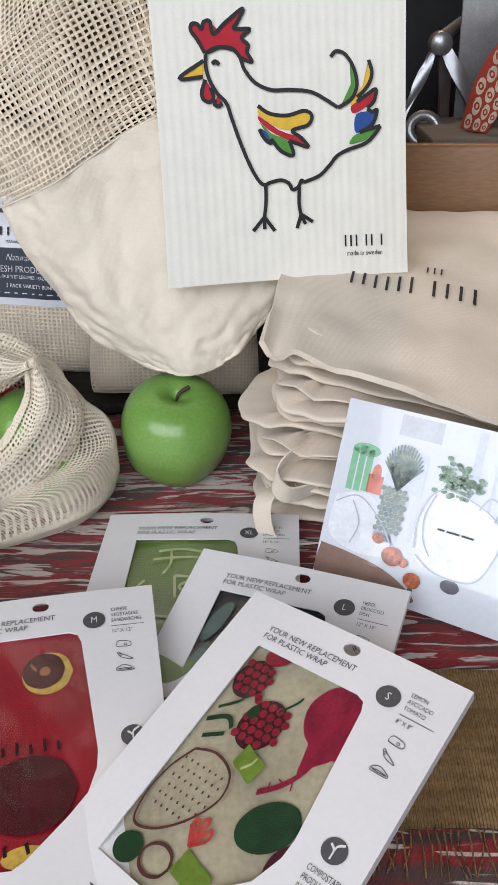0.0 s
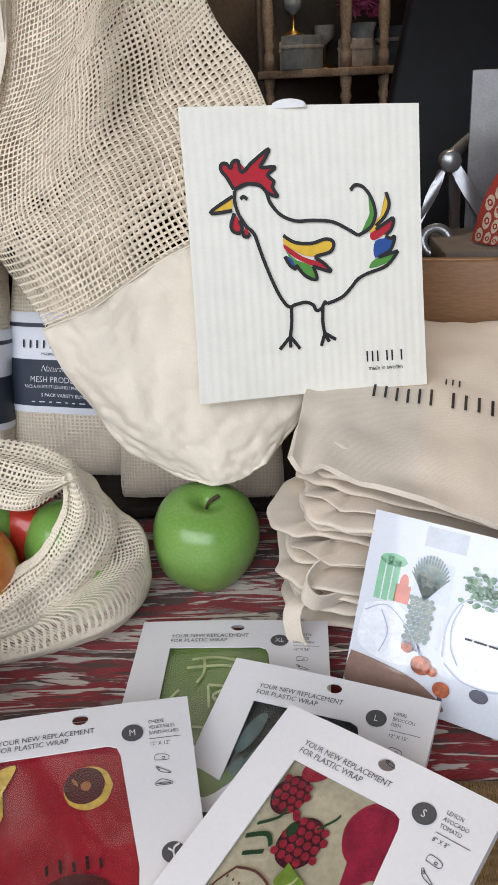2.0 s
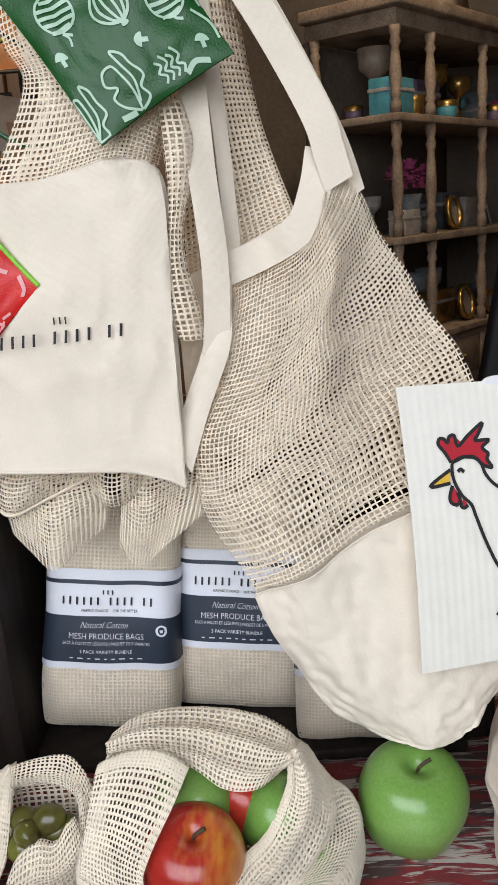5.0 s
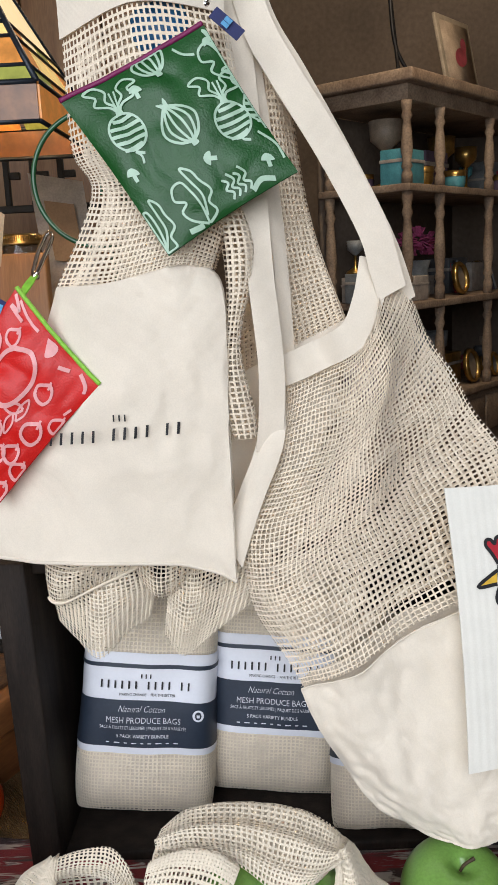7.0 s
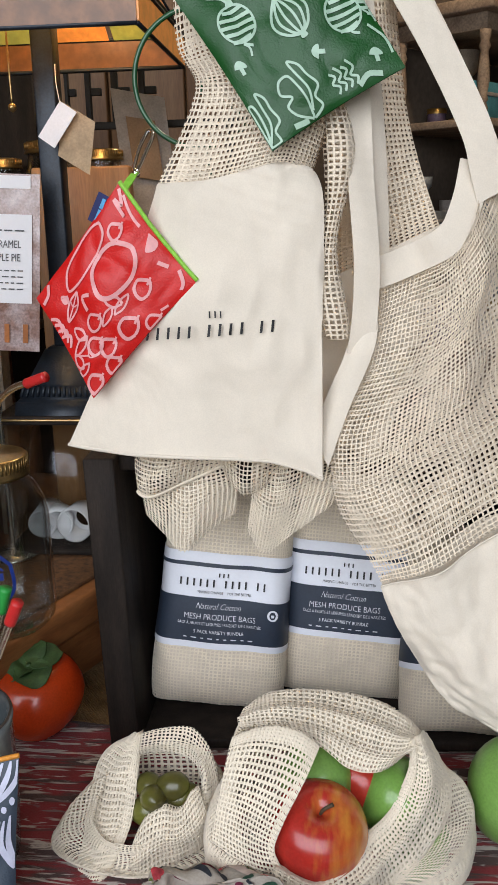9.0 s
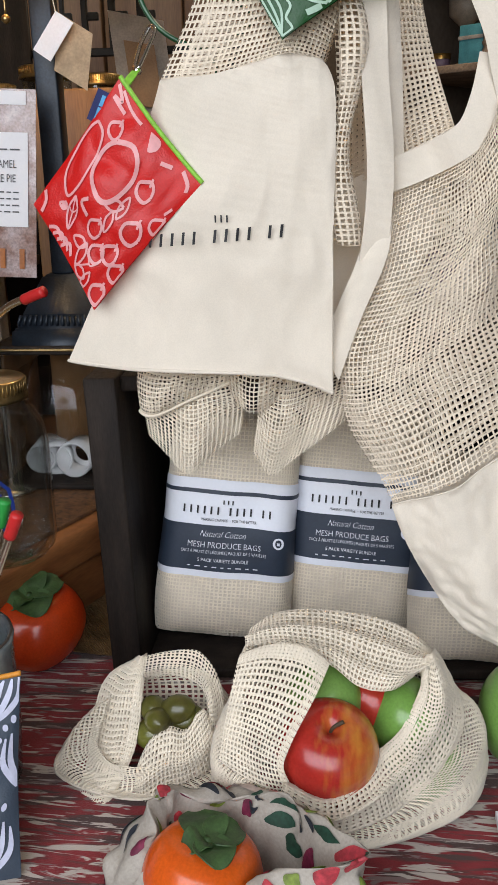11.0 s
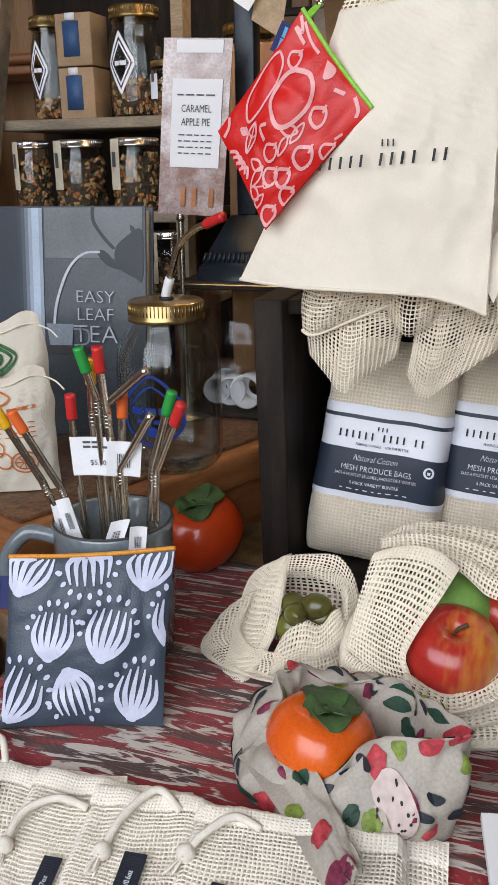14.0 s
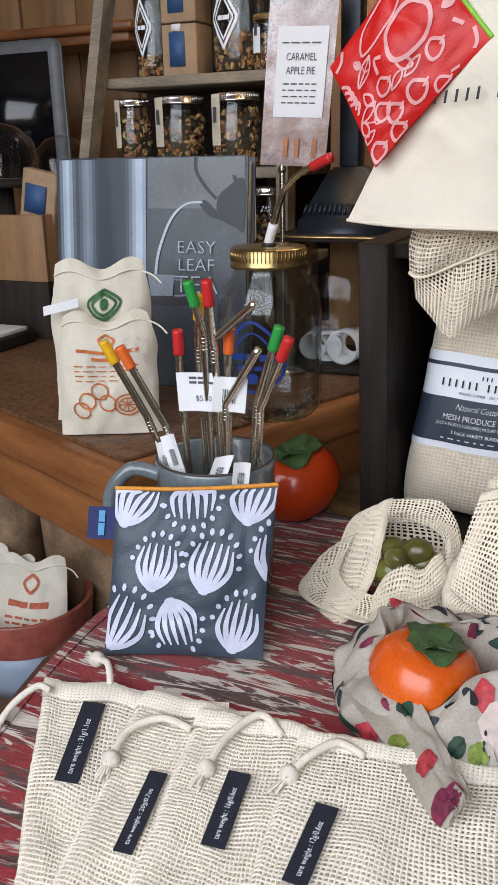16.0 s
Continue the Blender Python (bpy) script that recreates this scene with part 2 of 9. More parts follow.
def glass(name, tint=(1, 1, 1), rough=0.0, thin=True):
    m = bpy.data.materials.new(name)
    m.use_nodes = True
    N, L = m.node_tree.nodes, m.node_tree.links
    N.remove(N["Principled BSDF"])
    tr, gl, mx, fr = N.new("ShaderNodeBsdfTransparent"), N.new("ShaderNodeBsdfGlossy"), N.new("ShaderNodeMixShader"), N.new("ShaderNodeLayerWeight")
    pw, ad = N.new("ShaderNodeMath"), N.new("ShaderNodeMath")
    pw.operation, pw.inputs[1].default_value = "POWER", 3.0
    ad.operation, ad.inputs[1].default_value, ad.inputs[2].default_value = "MULTIPLY_ADD", 0.8, 0.04
    tr.inputs[0].default_value = (*tint, 1)
    gl.inputs["Roughness"].default_value = max(rough, 0.02)
    L.new(fr.outputs["Facing"], pw.inputs[0])
    L.new(pw.outputs[0], ad.inputs[0])
    L.new(ad.outputs[0], mx.inputs[0])
    L.new(tr.outputs[0], mx.inputs[1])
    L.new(gl.outputs[0], mx.inputs[2])
    L.new(mx.outputs[0], N["Material Output"].inputs[0])
    return m


CANVAS = material("natural_canvas", (0.80, 0.72, 0.60), 0.9, vary=0.035, scale=25, fine=900, bump=0.25, sheen=0.25, weave=420, spec=0.2, dist=0.0003)
CANVAS_TAN = material("tan_canvas", (0.77, 0.67, 0.55), 0.9, vary=0.05, scale=22, fine=900, bump=0.12, sheen=0.25, weave=420, spec=0.2, dist=0.0003)
NET = material("cotton_net", (0.86, 0.745, 0.585), 0.92, vary=0.06, scale=60, fine=1400, bump=0.5, sheen=0.3, spec=0.2, dist=0.0006)
# cream net again, its colour lightened for window light on the front bags
NET_WINDOW_LIT = material("window_lit_cotton_net", (0.90, 0.83, 0.71), 0.92, vary=0.05, scale=40, fine=1400, bump=0.5, sheen=0.3, spec=0.2, dist=0.0006)
NET_PALE = material("pale_cotton_net", (0.87, 0.77, 0.61), 0.92, vary=0.06, scale=60, fine=1400, bump=0.5, sheen=0.3, spec=0.2, dist=0.0006)
INK = material("black_ink", (0.012, 0.012, 0.014), 0.6, vary=0.05, bump=0.05)
WHITE_CARD = material("white_card", (0.75, 0.74, 0.75), 0.45, vary=0.015, scale=15, bump=0.03)
GREY_INK = material("grey_ink", (0.075, 0.075, 0.08), 0.55, vary=0.05, bump=0.02)
NAVY = material("navy_paper", (0.025, 0.036, 0.058), 0.55, vary=0.06, bump=0.05)
LABEL_WHITE = material("label_white", (0.78, 0.80, 0.86), 0.5, vary=0.015, bump=0.02)
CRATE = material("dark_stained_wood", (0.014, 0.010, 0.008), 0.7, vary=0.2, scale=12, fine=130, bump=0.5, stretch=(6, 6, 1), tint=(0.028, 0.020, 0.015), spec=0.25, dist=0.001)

# ---- the room and the tables ----
PLASTER = material("dark_plaster", (0.13, 0.098, 0.072), 0.85, vary=0.15, scale=3, fine=60, bump=0.2)
PINE = material("pine_boards", (0.30, 0.165, 0.075), 0.55, vary=0.14, scale=3, fine=60, bump=0.3, stretch=(9, 9, 0.7), tint=(0.20, 0.10, 0.045), dist=0.001)
FLOORWOOD = material("floor_boards", (0.16, 0.09, 0.05), 0.5, vary=0.2, scale=3, fine=60, bump=0.3, stretch=(7, 0.8, 7))
CEIL = material("ceiling_paint", (0.35, 0.30, 0.25), 0.9, vary=0.05, scale=2, fine=40)
REDWOOD = material("cherry_wood", (0.27, 0.105, 0.035), 0.38, vary=0.15, scale=6, fine=70, bump=0.2, stretch=(1.2, 1.2, 9), tint=(0.17, 0.06, 0.02), coat=0.2)
FZ = -0.75

structure("floor", bx(-2.6, 2.6, -1.25, 3.6, FZ - 0.1, FZ), FLOORWOOD, "dark brown boarded shop floor", "floor")
structure("ceiling", bx(-2.6, 2.6, -1.25, 3.6, 2.0, 2.1), CEIL, "dim cream shop ceiling", "ceiling")
structure("wall_left", bx(-2.6, -2.5, -1.25, 3.5, FZ, 2.0), PINE, "warm pine boarded side wall", "wall")
structure("wall_right", bx(2.5, 2.6, -1.25, 3.5, FZ, 2.0), PLASTER, "dark brown painted side wall", "wall")
structure("wall_back", bx(-2.6, 2.6, 3.5, 3.6, FZ, 2.0), PLASTER, "dark brown back wall of the shop", "wall")
wb = bmesh.new()
for q in ((-2.6, -1.75, FZ, 2.0), (0.85, 2.6, FZ, 2.0), (-1.75, 0.85, FZ, -0.15), (-1.75, 0.85, 1.65, 2.0)):
    box(wb, q[0], q[1], -1.25, -1.15, q[2], q[3])
structure("wall_front", wb, PLASTER, "dark front wall round the shop window", "wall")
wf = tagged(new("window_1"), "large shop window behind the display", "window", kind="structure")
wf.location = (-0.45, -1.2, -0.15)
fb = bmesh.new()
for q in ((-1.75, -1.69, -0.15, 1.65), (0.79, 0.85, -0.15, 1.65), (-1.69, 0.79, -0.15, -0.09), (-1.69, 0.79, 1.59, 1.65)):
    box(fb, q[0], q[1], -1.24, -1.16, q[2], q[3], bevel=0.004)
part("window_frame", fb, CRATE, wf)

# pine partition with upright boards behind the left-hand display
pw = tagged(new("wall_partition"), "honey pine partition of upright boards", "wall", kind="structure")
pw.location = (-1.3, 1.9, FZ)
for i in range(13):
    x = -2.45 + i * 0.165
    part("board", bx(x, x + 0.160, 1.90 + 0.004 * (i % 2), 1.93, FZ, 2.0, bevel=0.003), PINE, pw)

# the display table: a thick top on a box base
RED_PAINT = material("table_edge_wood", (0.10, 0.045, 0.03), 0.6, vary=0.2, scale=10, fine=120, bump=0.4, stretch=(1, 6, 6))
dt = thing("display_table", (0.0, 0.6, FZ), "low wooden display table under a red patterned cloth", "table")
part("tabletop", bx(-0.545, 0.75, 0.41, 1.02, -0.034, -0.004, bevel=0.002), RED_PAINT, dt)
part("sloping_front", bx(-0.545, 0.75, -0.185, 0.002, -0.030, -0.004, bevel=0.002, m=Matrix.Translation((0, 0.41, 0)) @ Matrix.Rotation(radians(12), 4, "X")), RED_PAINT, dt)
part("apron", bx(-0.50, 0.70, 0.43, 0.98, -0.11, -0.034, bevel=0.002), RED_PAINT, dt)
for lx in (-0.49, 0.64):
    for ly in (0.44, 0.92):
        part("leg", bx(lx, lx + 0.05, ly, ly + 0.05, FZ, -0.11, bevel=0.004), RED_PAINT, dt)


def drop(y):
    """How far the table's sloping front lies below its top."""
    d = 0.41 - y
    return 0.0 if d < -0.02 else -0.2126 * (d if d > 0.02 else (d + 0.02) ** 2 / 0.08)


def table_cloth_mat():
    """Red and off-white ikat: streaks drawn out along x, fine weave, darker flecks."""
    m = material("red_ikat_weave", (0.30, 0.025, 0.03), 0.88, vary=0.12, scale=60, fine=1500, bump=0.5, sheen=0.2, spec=0.2, weave=500, dist=0.0006)
    t = m.node_tree
    N, L = t.nodes, t.links
    b = N["Principled BSDF"]
    base = b.inputs["Base Color"].links[0].from_socket
    co = N.new("ShaderNodeTexCoord")

    def streak(sx, sy, lo, hi, seed, dist):
        mp, no, r = N.new("ShaderNodeMapping"), N.new("ShaderNodeTexNoise"), N.new("ShaderNodeMapRange")
        mp.inputs["Scale"].default_value = (sx, sy, 1)
        mp.inputs["Location"].default_value = (seed, seed * 0.7, 0)
        no.inputs["Scale"].default_value, no.inputs["Detail"].default_value, no.inputs["Distortion"].default_value = 1.0, 3.5, dist
        no.inputs["Roughness"].default_value = 0.6
        L.new(co.outputs["Object"], mp.inputs[0])
        L.new(mp.outputs[0], no.inputs["Vector"])
        r.inputs[1].default_value, r.inputs[2].default_value = lo, hi
        L.new(no.outputs["Fac"], r.inputs[0])
        return r.outputs[0]

    def over(a, colour, fac):
        mx = N.new("ShaderNodeMix")
        mx.data_type = "RGBA"
        L.new(fac, mx.inputs[0])
        L.new(a, mx.inputs[6])
        mx.inputs[7].default_value = (*colour, 1)
        return mx.outputs[2]
    c = over(base, (0.085, 0.045, 0.04), streak(9, 70, 0.50, 0.58, 3.1, 0.6))
    c = over(c, (0.60, 0.53, 0.47), streak(13, 95, 0.535, 0.575, 7.7, 1.4))
    c = over(c, (0.24, 0.16, 0.15), streak(30, 160, 0.60, 0.66, 1.7, 0.8))
    L.new(c, b.inputs["Base Color"])
    return m


IKAT = table_cloth_mat()


def cloth_top(u, v):
    x, y = lerp(-0.535, 0.72, u), lerp(0.250, 1.0, v)
    z = 0.0006 * math.sin(40 * x + 12 * y) + 0.0012 * nz(x, y, 0, 9)
    if v < 0.001:
        z -= 0.001
    return Vector((x + 0.004 * nz(0, y, 3, 14), y + 0.004 * nz(x, 5, 0, 14), z - 0.0005 + drop(y)))


runner = thing("table_runner", (0.09, 0.62, 0), "red and cream ikat cloth spread over the display table", "tablecloth")
part("weave", sheet(cloth_top, 90, 60, thick=0.002), IKAT, runner)
part("hem", sheet(lambda u, v: cloth_top(u, 0.012 * v + 0.001) + Vector((0, 0, 0.0016)), 90, 3, thick=0.001), IKAT, runner, "turned front hem")
part("hem", sheet(lambda u, v: cloth_top(0.007 * u, v) + Vector((0, 0, 0.0016)), 3, 60, thick=0.001), IKAT, runner, "turned side hem")

BURLAP = material("burlap", (0.29, 0.18, 0.085), 0.95, vary=0.2, scale=30, fine=500, bump=0.9, weave=190, spec=0.1, dist=0.0012)


def burlap(u, v):
    x, y = lerp(0.075, 0.46, u), lerp(0.305, 0.392, v)
    return Vector((x, y + 0.004 * nz(x, 2, 0, 20), 0.0035 + 0.0015 * nz(x, y, 1, 18) + drop(y)))


bl = thing("burlap_mat", (0.2, 0.33, 0), "coarse brown burlap mat with a fringed edge", "mat")
part("weave", sheet(burlap, 60, 20, thick=0.0014), BURLAP, bl)
fr = bmesh.new()
rf = random.Random(4)
for i in range(95):
    x = 0.076 + i * 0.004
    tube([(x, 0.306, -0.019), (x + rf.uniform(-0.002, 0.002), 0.297, -0.021), (x + rf.uniform(-0.006, 0.006), 0.284 + rf.uniform(-0.004, 0.004), -0.0235)], 0.00055, 4, fr, n=4)
tagged(part("fringe", fr, BURLAP, bl), kind="stuff")


def burlap_back(u, v):
    x, y = lerp(-0.475, -0.36, u), lerp(0.74, 0.87, v)
    return Vector((x, y + 0.006 * nz(x, 2, 0, 20), 0.004 + 0.002 * nz(x, y, 1, 18)))


bb = thing("burlap_mat", (-0.42, 0.8, 0), "small fringed square of brown burlap beside the crate", "mat")
part("weave", sheet(burlap_back, 24, 20, thick=0.0014), BURLAP, bb)
fr = bmesh.new()
for i in range(36):
    y = 0.742 + i * 0.0035
    tube([(-0.474, y, 0.004), (-0.480, y, 0.003), (-0.488, y + rf.uniform(-0.004, 0.004), 0.002)], 0.0005, 4, fr, n=3)
tagged(part("fringe", fr, BURLAP, bb), kind="stuff")

# side counter with a speckled stone top, turned towards the display
STONE = material("speckled_stone", (0.15, 0.075, 0.035), 0.28, vary=0.3, scale=150, fine=700, bump=0.05, tint=(0.055, 0.03, 0.02), spec=0.5)
SM = Matrix.Translation((-0.552, 0.548, 0)) @ Matrix.Rotation(radians(-24), 4, "Z")
sc = thing("side_counter", (-0.9, 1.0, FZ), "cherry wood counter with a speckled brown stone top", "counter")
part("apron", bx(-1.15, -0.012, 0.015, 1.35, -0.005, 0.060, bevel=0.003, m=SM), REDWOOD, sc)
part("side_panel", bx(-0.035, -0.012, 0.015, 1.35, FZ, -0.005, bevel=0.003, m=SM), REDWOOD, sc)
part("back_panel", bx(-1.15, -0.035, 0.75, 0.77, FZ, -0.005, m=SM), CRATE, sc)
for lx in (-1.14, -0.62):
    part("leg", bx(lx, lx + 0.05, 0.03, 0.08, FZ, -0.005, bevel=0.004, m=SM), REDWOOD, sc)
part("edge_trim", bx(-1.17, 0.0, 0.0, 1.37, 0.060, 0.100, bevel=0.006, m=SM), REDWOOD, sc)
part("stone_top", bx(-1.16, -0.018, 0.018, 1.36, 0.1005, 0.105, bevel=0.001, m=SM), STONE, sc)

# ---- crate with packs ----
CM = Matrix.Translation((-0.155, 0.84, 0)) @ Matrix.Rotation(radians(-1.5), 4, "Y")
crate = thing("wooden_crate", (-0.155, 0.84, 0), "dark stained wooden crate standing on its side", "crate")
for nm, q in (("side_board", (-0.222, -0.194, -0.135, 0.14, 0.004, 0.292)), ("side_board", (0.200, 0.226, -0.120, 0.14, 0.010, 0.288)),
              ("bottom_board", (-0.194, 0.200, -0.128, 0.14, 0.002, 0.012)), ("top_board", (-0.194, 0.200, -0.120, 0.14, 0.276, 0.290)),
              ("back_board", (-0.194, 0.200, 0.126, 0.138, 0.022, 0.105)), ("back_board", (-0.194, 0.200, 0.126, 0.138, 0.109, 0.190)), ("back_board", (-0.194, 0.200, 0.126, 0.138, 0.194, 0.276))):
    part(nm, bx(*q, bevel=0.0022, m=CM), CRATE, crate)


def produce_pack(loc, w, h, t, rx, rz, ry, seed, group):
    """A bundle of folded net bags held by a printed paper band."""
    M = Matrix.Translation(loc) @ Matrix.Rotation(radians(rz), 4, "Z") @ Matrix.Rotation(radians(ry), 4, "Y") @ Matrix.Rotation(radians(rx), 4, "X")

    def body(X, v, grow=0.0):
        """X from -1 to 1 across the face and round the sides."""
        x = math.copysign(min(abs(X), 1.0), X)
        y = -(1 - abs(x) ** 7.5) ** 0.5
        e = (1 - abs(2 * v - 1) ** 5) ** 0.5 if 0 < v < 1 else 0.0
        k = 0.93 + 0.07 * e + 0.03 * nz(v * 3, seed, 0)
        bulge = 0.75 + 0.25 * math.sin(math.pi * min(v * 1.1, 1.0))
        p = Vector((x * (w / 2) * k * (1.05 - 0.12 * v) * (1 + grow * 14), y * t * (0.25 + 0.75 * e) * bulge, h * v + 0.0015 * nz(x * 1.5, seed)))
        p.y += 0.003 * nz(x * 2, v * 5, seed) - grow
        return M @ p

    def face(u):
        return math.sin(math.pi * (u - 0.5))
    ob = thing("produce_bag_pack", loc, "cream waffle-net bags bundled in a navy and white band", "bag pack", group)
    part("cotton_block", sheet(lambda u, v: body(face(u), v, -0.0016), 36, 24), CANVAS_TAN, ob)
    part("netting", net(lambda u, v: body(face(u), v), 50, 62, hole=0.6, lift=0.0006, jit=0.06), NET_PALE, ob)
    back = bmesh.new()
    box(back, -w * 0.46, w * 0.46, -0.006, 0.012, 0.004, h * 0.97, bevel=0.004, m=M)
    part("backing", back, CANVAS_TAN, ob)
    v0, v1 = 0.295, 0.715
    band = part("paper_band", sheet(lambda u, v: body(face(u), lerp(v0, v1, v), 0.0016), 40, 16), LABEL_WHITE, ob)

    def Ft(x, y):
        return body(1.9 * (x - 0.5), lerp(v1, v0, y), 0.0030)
    b = bmesh.new()
    for y0, y1 in ((0.105, 0.145), (0.46, 0.93)):
        sheet(lambda u, v: body(face(u), lerp(v1, v0, lerp(y1, y0, v)), 0.0022), 40, 8, b)
    bmesh.ops.remove_doubles(b, verts=b.verts, dist=0.00005)
    part("navy_print", b, NAVY, band)
    b = bmesh.new()
    letter_bars(b, Ft, 0.435, 0.196, 0.10, 0.042, (3,), 0.28)
    letter_bars(b, Ft, 0.13, 0.268, 0.70, 0.078, (6, 4, 2), 0.26)
    lay_text(b, Ft, "MAKING CHANGE  ·  FOR THE BETTER", 0.5, 0.415, 0.040, "CENTER", squeeze=0.6)
    part("brand_print", b, INK, band)
    b = bmesh.new()
    lay_text(b, Ft, "Natural Cotton", 0.46, 0.575, 0.092, "CENTER", shear=0.42, squeeze=0.60, bold=-0.016)
    lay_text(b, Ft, "MESH PRODUCE BAGS", 0.48, 0.685, 0.086, "CENTER", squeeze=0.64, bold=-0.010)
    lay_text(b, Ft, "SACS À FRUITS ET LÉGUMES | PAQUET DE 5 VARIÉTÉS", 0.48, 0.745, 0.046, "CENTER", squeeze=0.58, bold=-0.008)
    lay_text(b, Ft, "5 PACK VARIETY BUNDLE", 0.48, 0.83, 0.050, "CENTER", squeeze=0.66)
    bars(b, Ft, 0.22, 0.878, 0.52, 0.010, 9, 8)
    lay_stroke(b, Ft, oval(0.885, 0.585, 0.034, 0.050), 0.018, closed=True)
    lay_blob(b, Ft, [(0.872, 0.575), (0.898, 0.575), (0.895, 0.605), (0.875, 0.605)], smooth=False, rings=1)
    part("white_print", b, LABEL_WHITE, band)
    return ob


PG = "packs of net bags in the crate"
produce_pack((-0.284, 0.766, 0.016), 0.127, 0.222, 0.034, -9, 3, 6.0, 1.0, PG)
produce_pack((-0.160, 0.794, 0.015), 0.128, 0.224, 0.033, -9, -3, 4.0, 4.0, PG)
produce_pack((-0.030, 0.728, 0.016), 0.150, 0.190, 0.036, -24, 2, 3.0, 8.0, PG)

# ---- net totes hanging from a hook above ----
IRON = material("black_iron", (0.02, 0.02, 0.022), 0.5, 0.6, vary=0.2, bump=0.3)
HX, HY, HZ = -0.165, 0.715, 0.765
hook = thing("ceiling_hook", (HX, HY, HZ), "black iron rod and hook hung from the ceiling", "hook")
part("rod", tube([(HX, HY, 2.0), (HX, HY, 1.5), (HX, HY, HZ + 0.05)], 0.004, 8), IRON, hook)
part("crook", tube([(HX, HY, HZ + 0.05), (HX, HY + 0.012, HZ + 0.02), (HX, HY, HZ - 0.006), (HX, HY - 0.02, HZ), (HX, HY - 0.025, HZ + 0.012)], 0.004, 8), IRON, hook)


def plane_a(x, z, u=0.5):
    return 0.628 + 0.14 * (z - 0.2)


A_L = spline([(-0.135, 0, 0.434), (-0.138, 0, 0.392), (-0.157, 0, 0.344), (-0.173, 0, 0.299), (-0.161, 0, 0.258), (-0.131, 0, 0.205)])
A_R = spline([(-0.0575, 0, 0.519), (-0.033, 0, 0.481), (-0.011, 0, 0.438), (0.014, 0, 0.396), (0.040, 0, 0.350), (0.072, 0, 0.290)])
HEM = spline([(-0.135, 0, 0.434), (-0.101, 0, 0.447), (-0.076, 0, 0.464), (-0.0640, 0, 0.490), (-0.0575, 0, 0.519)])
SEAM = spline([(-0.131, 0, 0.205), (-0.086, 0, 0.225), (-0.019, 0, 0.262), (0.072, 0, 0.290)])


def coons(L, R, T, B):
    def f(u, v):
        l, r, t, b = L(v), R(v), T(u), B(u)
        c = lerp(lerp(T(0), T(1), u), lerp(B(0), B(1), u), v)
        return lerp(l, r, u) + lerp(t, b, v) - c
    return f


NA = coons(A_L, A_R, HEM, SEAM)


def tote_a(u, v, back=0.0):
    p = NA(u, v)
    edge = math.sin(math.pi * u)
    y = plane_a(p.x, p.z) + 0.012 * (1 - edge) - 0.010 * edge * math.sin(math.pi * min(v * 1.05, 1))
    y += 0.006 * math.sin(7.0 * u + 3.2 * v + 0.7) * (0.3 + v) + 0.004 * math.sin(15 * u - 6 * v) * v
    y += 0.010 * math.exp(-((u - 0.22) / 0.10) ** 2) * (1 - v) - 0.008 * math.exp(-((u - 0.70 + 0.25 * v) / 0.12) ** 2)
    p.x += 0.0018 * math.sin(22 * v + 5 * u)
    p.z += 0.0030 * math.sin(11 * u + 4 * v) * math.sin(math.pi * v)
    p.y = y + back * (0.8 + 0.2 * edge) + 0.05 * max(0.0, u - 0.62) * v
    return p


C_L = spline([(-0.131, 0, 0.205), (-0.117, 0, 0.172), (-0.098, 0, 0.138), (-0.075, 0, 0.110), (-0.046, 0, 0.092)])
C_R = spline([(0.072, 0, 0.290), (0.080, 0, 0.220), (0.068, 0, 0.148), (0.042, 0, 0.108)])
C_B = spline([(-0.046, 0, 0.092), (-0.016, 0, 0.087), (0.014, 0, 0.091), (0.042, 0, 0.108)])
NC = coons(C_L, C_R, SEAM, C_B)


def base_a(u, v, back=0.0):
    p = NC(u, v)
    edge = math.sin(math.pi * u)
    p.y = plane_a(p.x, p.z) + 0.012 * (1 - edge) - 0.014 * edge * math.sin(math.pi * (0.25 + 0.6 * v))
    p.y += 0.006 * math.sin(7.0 * u + 3.9) * (1 - v) * 1.3 + 0.004 * math.sin(15 * u - 6) * (1 - v)
    p.y += 0.05 * max(0.0, u - 0.62) * (1 - v) + (0.010 * (abs(nz(u * 3 + v, v * 2.5, 12)) - 0.2) + 0.006 * (abs(nz(u * 6 - v, v * 6, 14)) - 0.2)) * (1 - 0.7 * v) + 0.002 * (abs(nz(u * 13, v * 12, 15)) - 0.2) + 0.006 * nz(u * 3.5, v * 3.0, 2) + 0.0035 * nz(u * 9 + 2 * v, v * 6, 5) + 0.0015 * nz(u * 20, v * 16, 9) + back * (0.35 + 0.65 * edge)
    return p


ta = thing("net_tote", (HX, HY, HZ), "hanging cream net tote with a canvas base and straps", "tote bag", "net totes on the hook")
part("net_body", net(tote_a, 52, 64, hole=0.70, lift=0.0006, jit=0.05), NET, ta)
part("net_back", net(lambda u, v: tote_a(1 - u, v, 0.048), 50, 62, hole=0.54, lift=-0.0006, jit=0.05), NET, ta)
part("canvas_base", sheet(base_a, 72, 54, thick=0.0012), CANVAS, ta)
part("base_back", sheet(lambda u, v: base_a(u, v, 0.040), 20, 16, thick=0.0012), CANVAS, ta)
part("seam", tube([base_a(i / 9, 0.0) + Vector((0, -0.0008, 0.0005)) for i in range(10)], 0.0007, 6), CANVAS, ta)


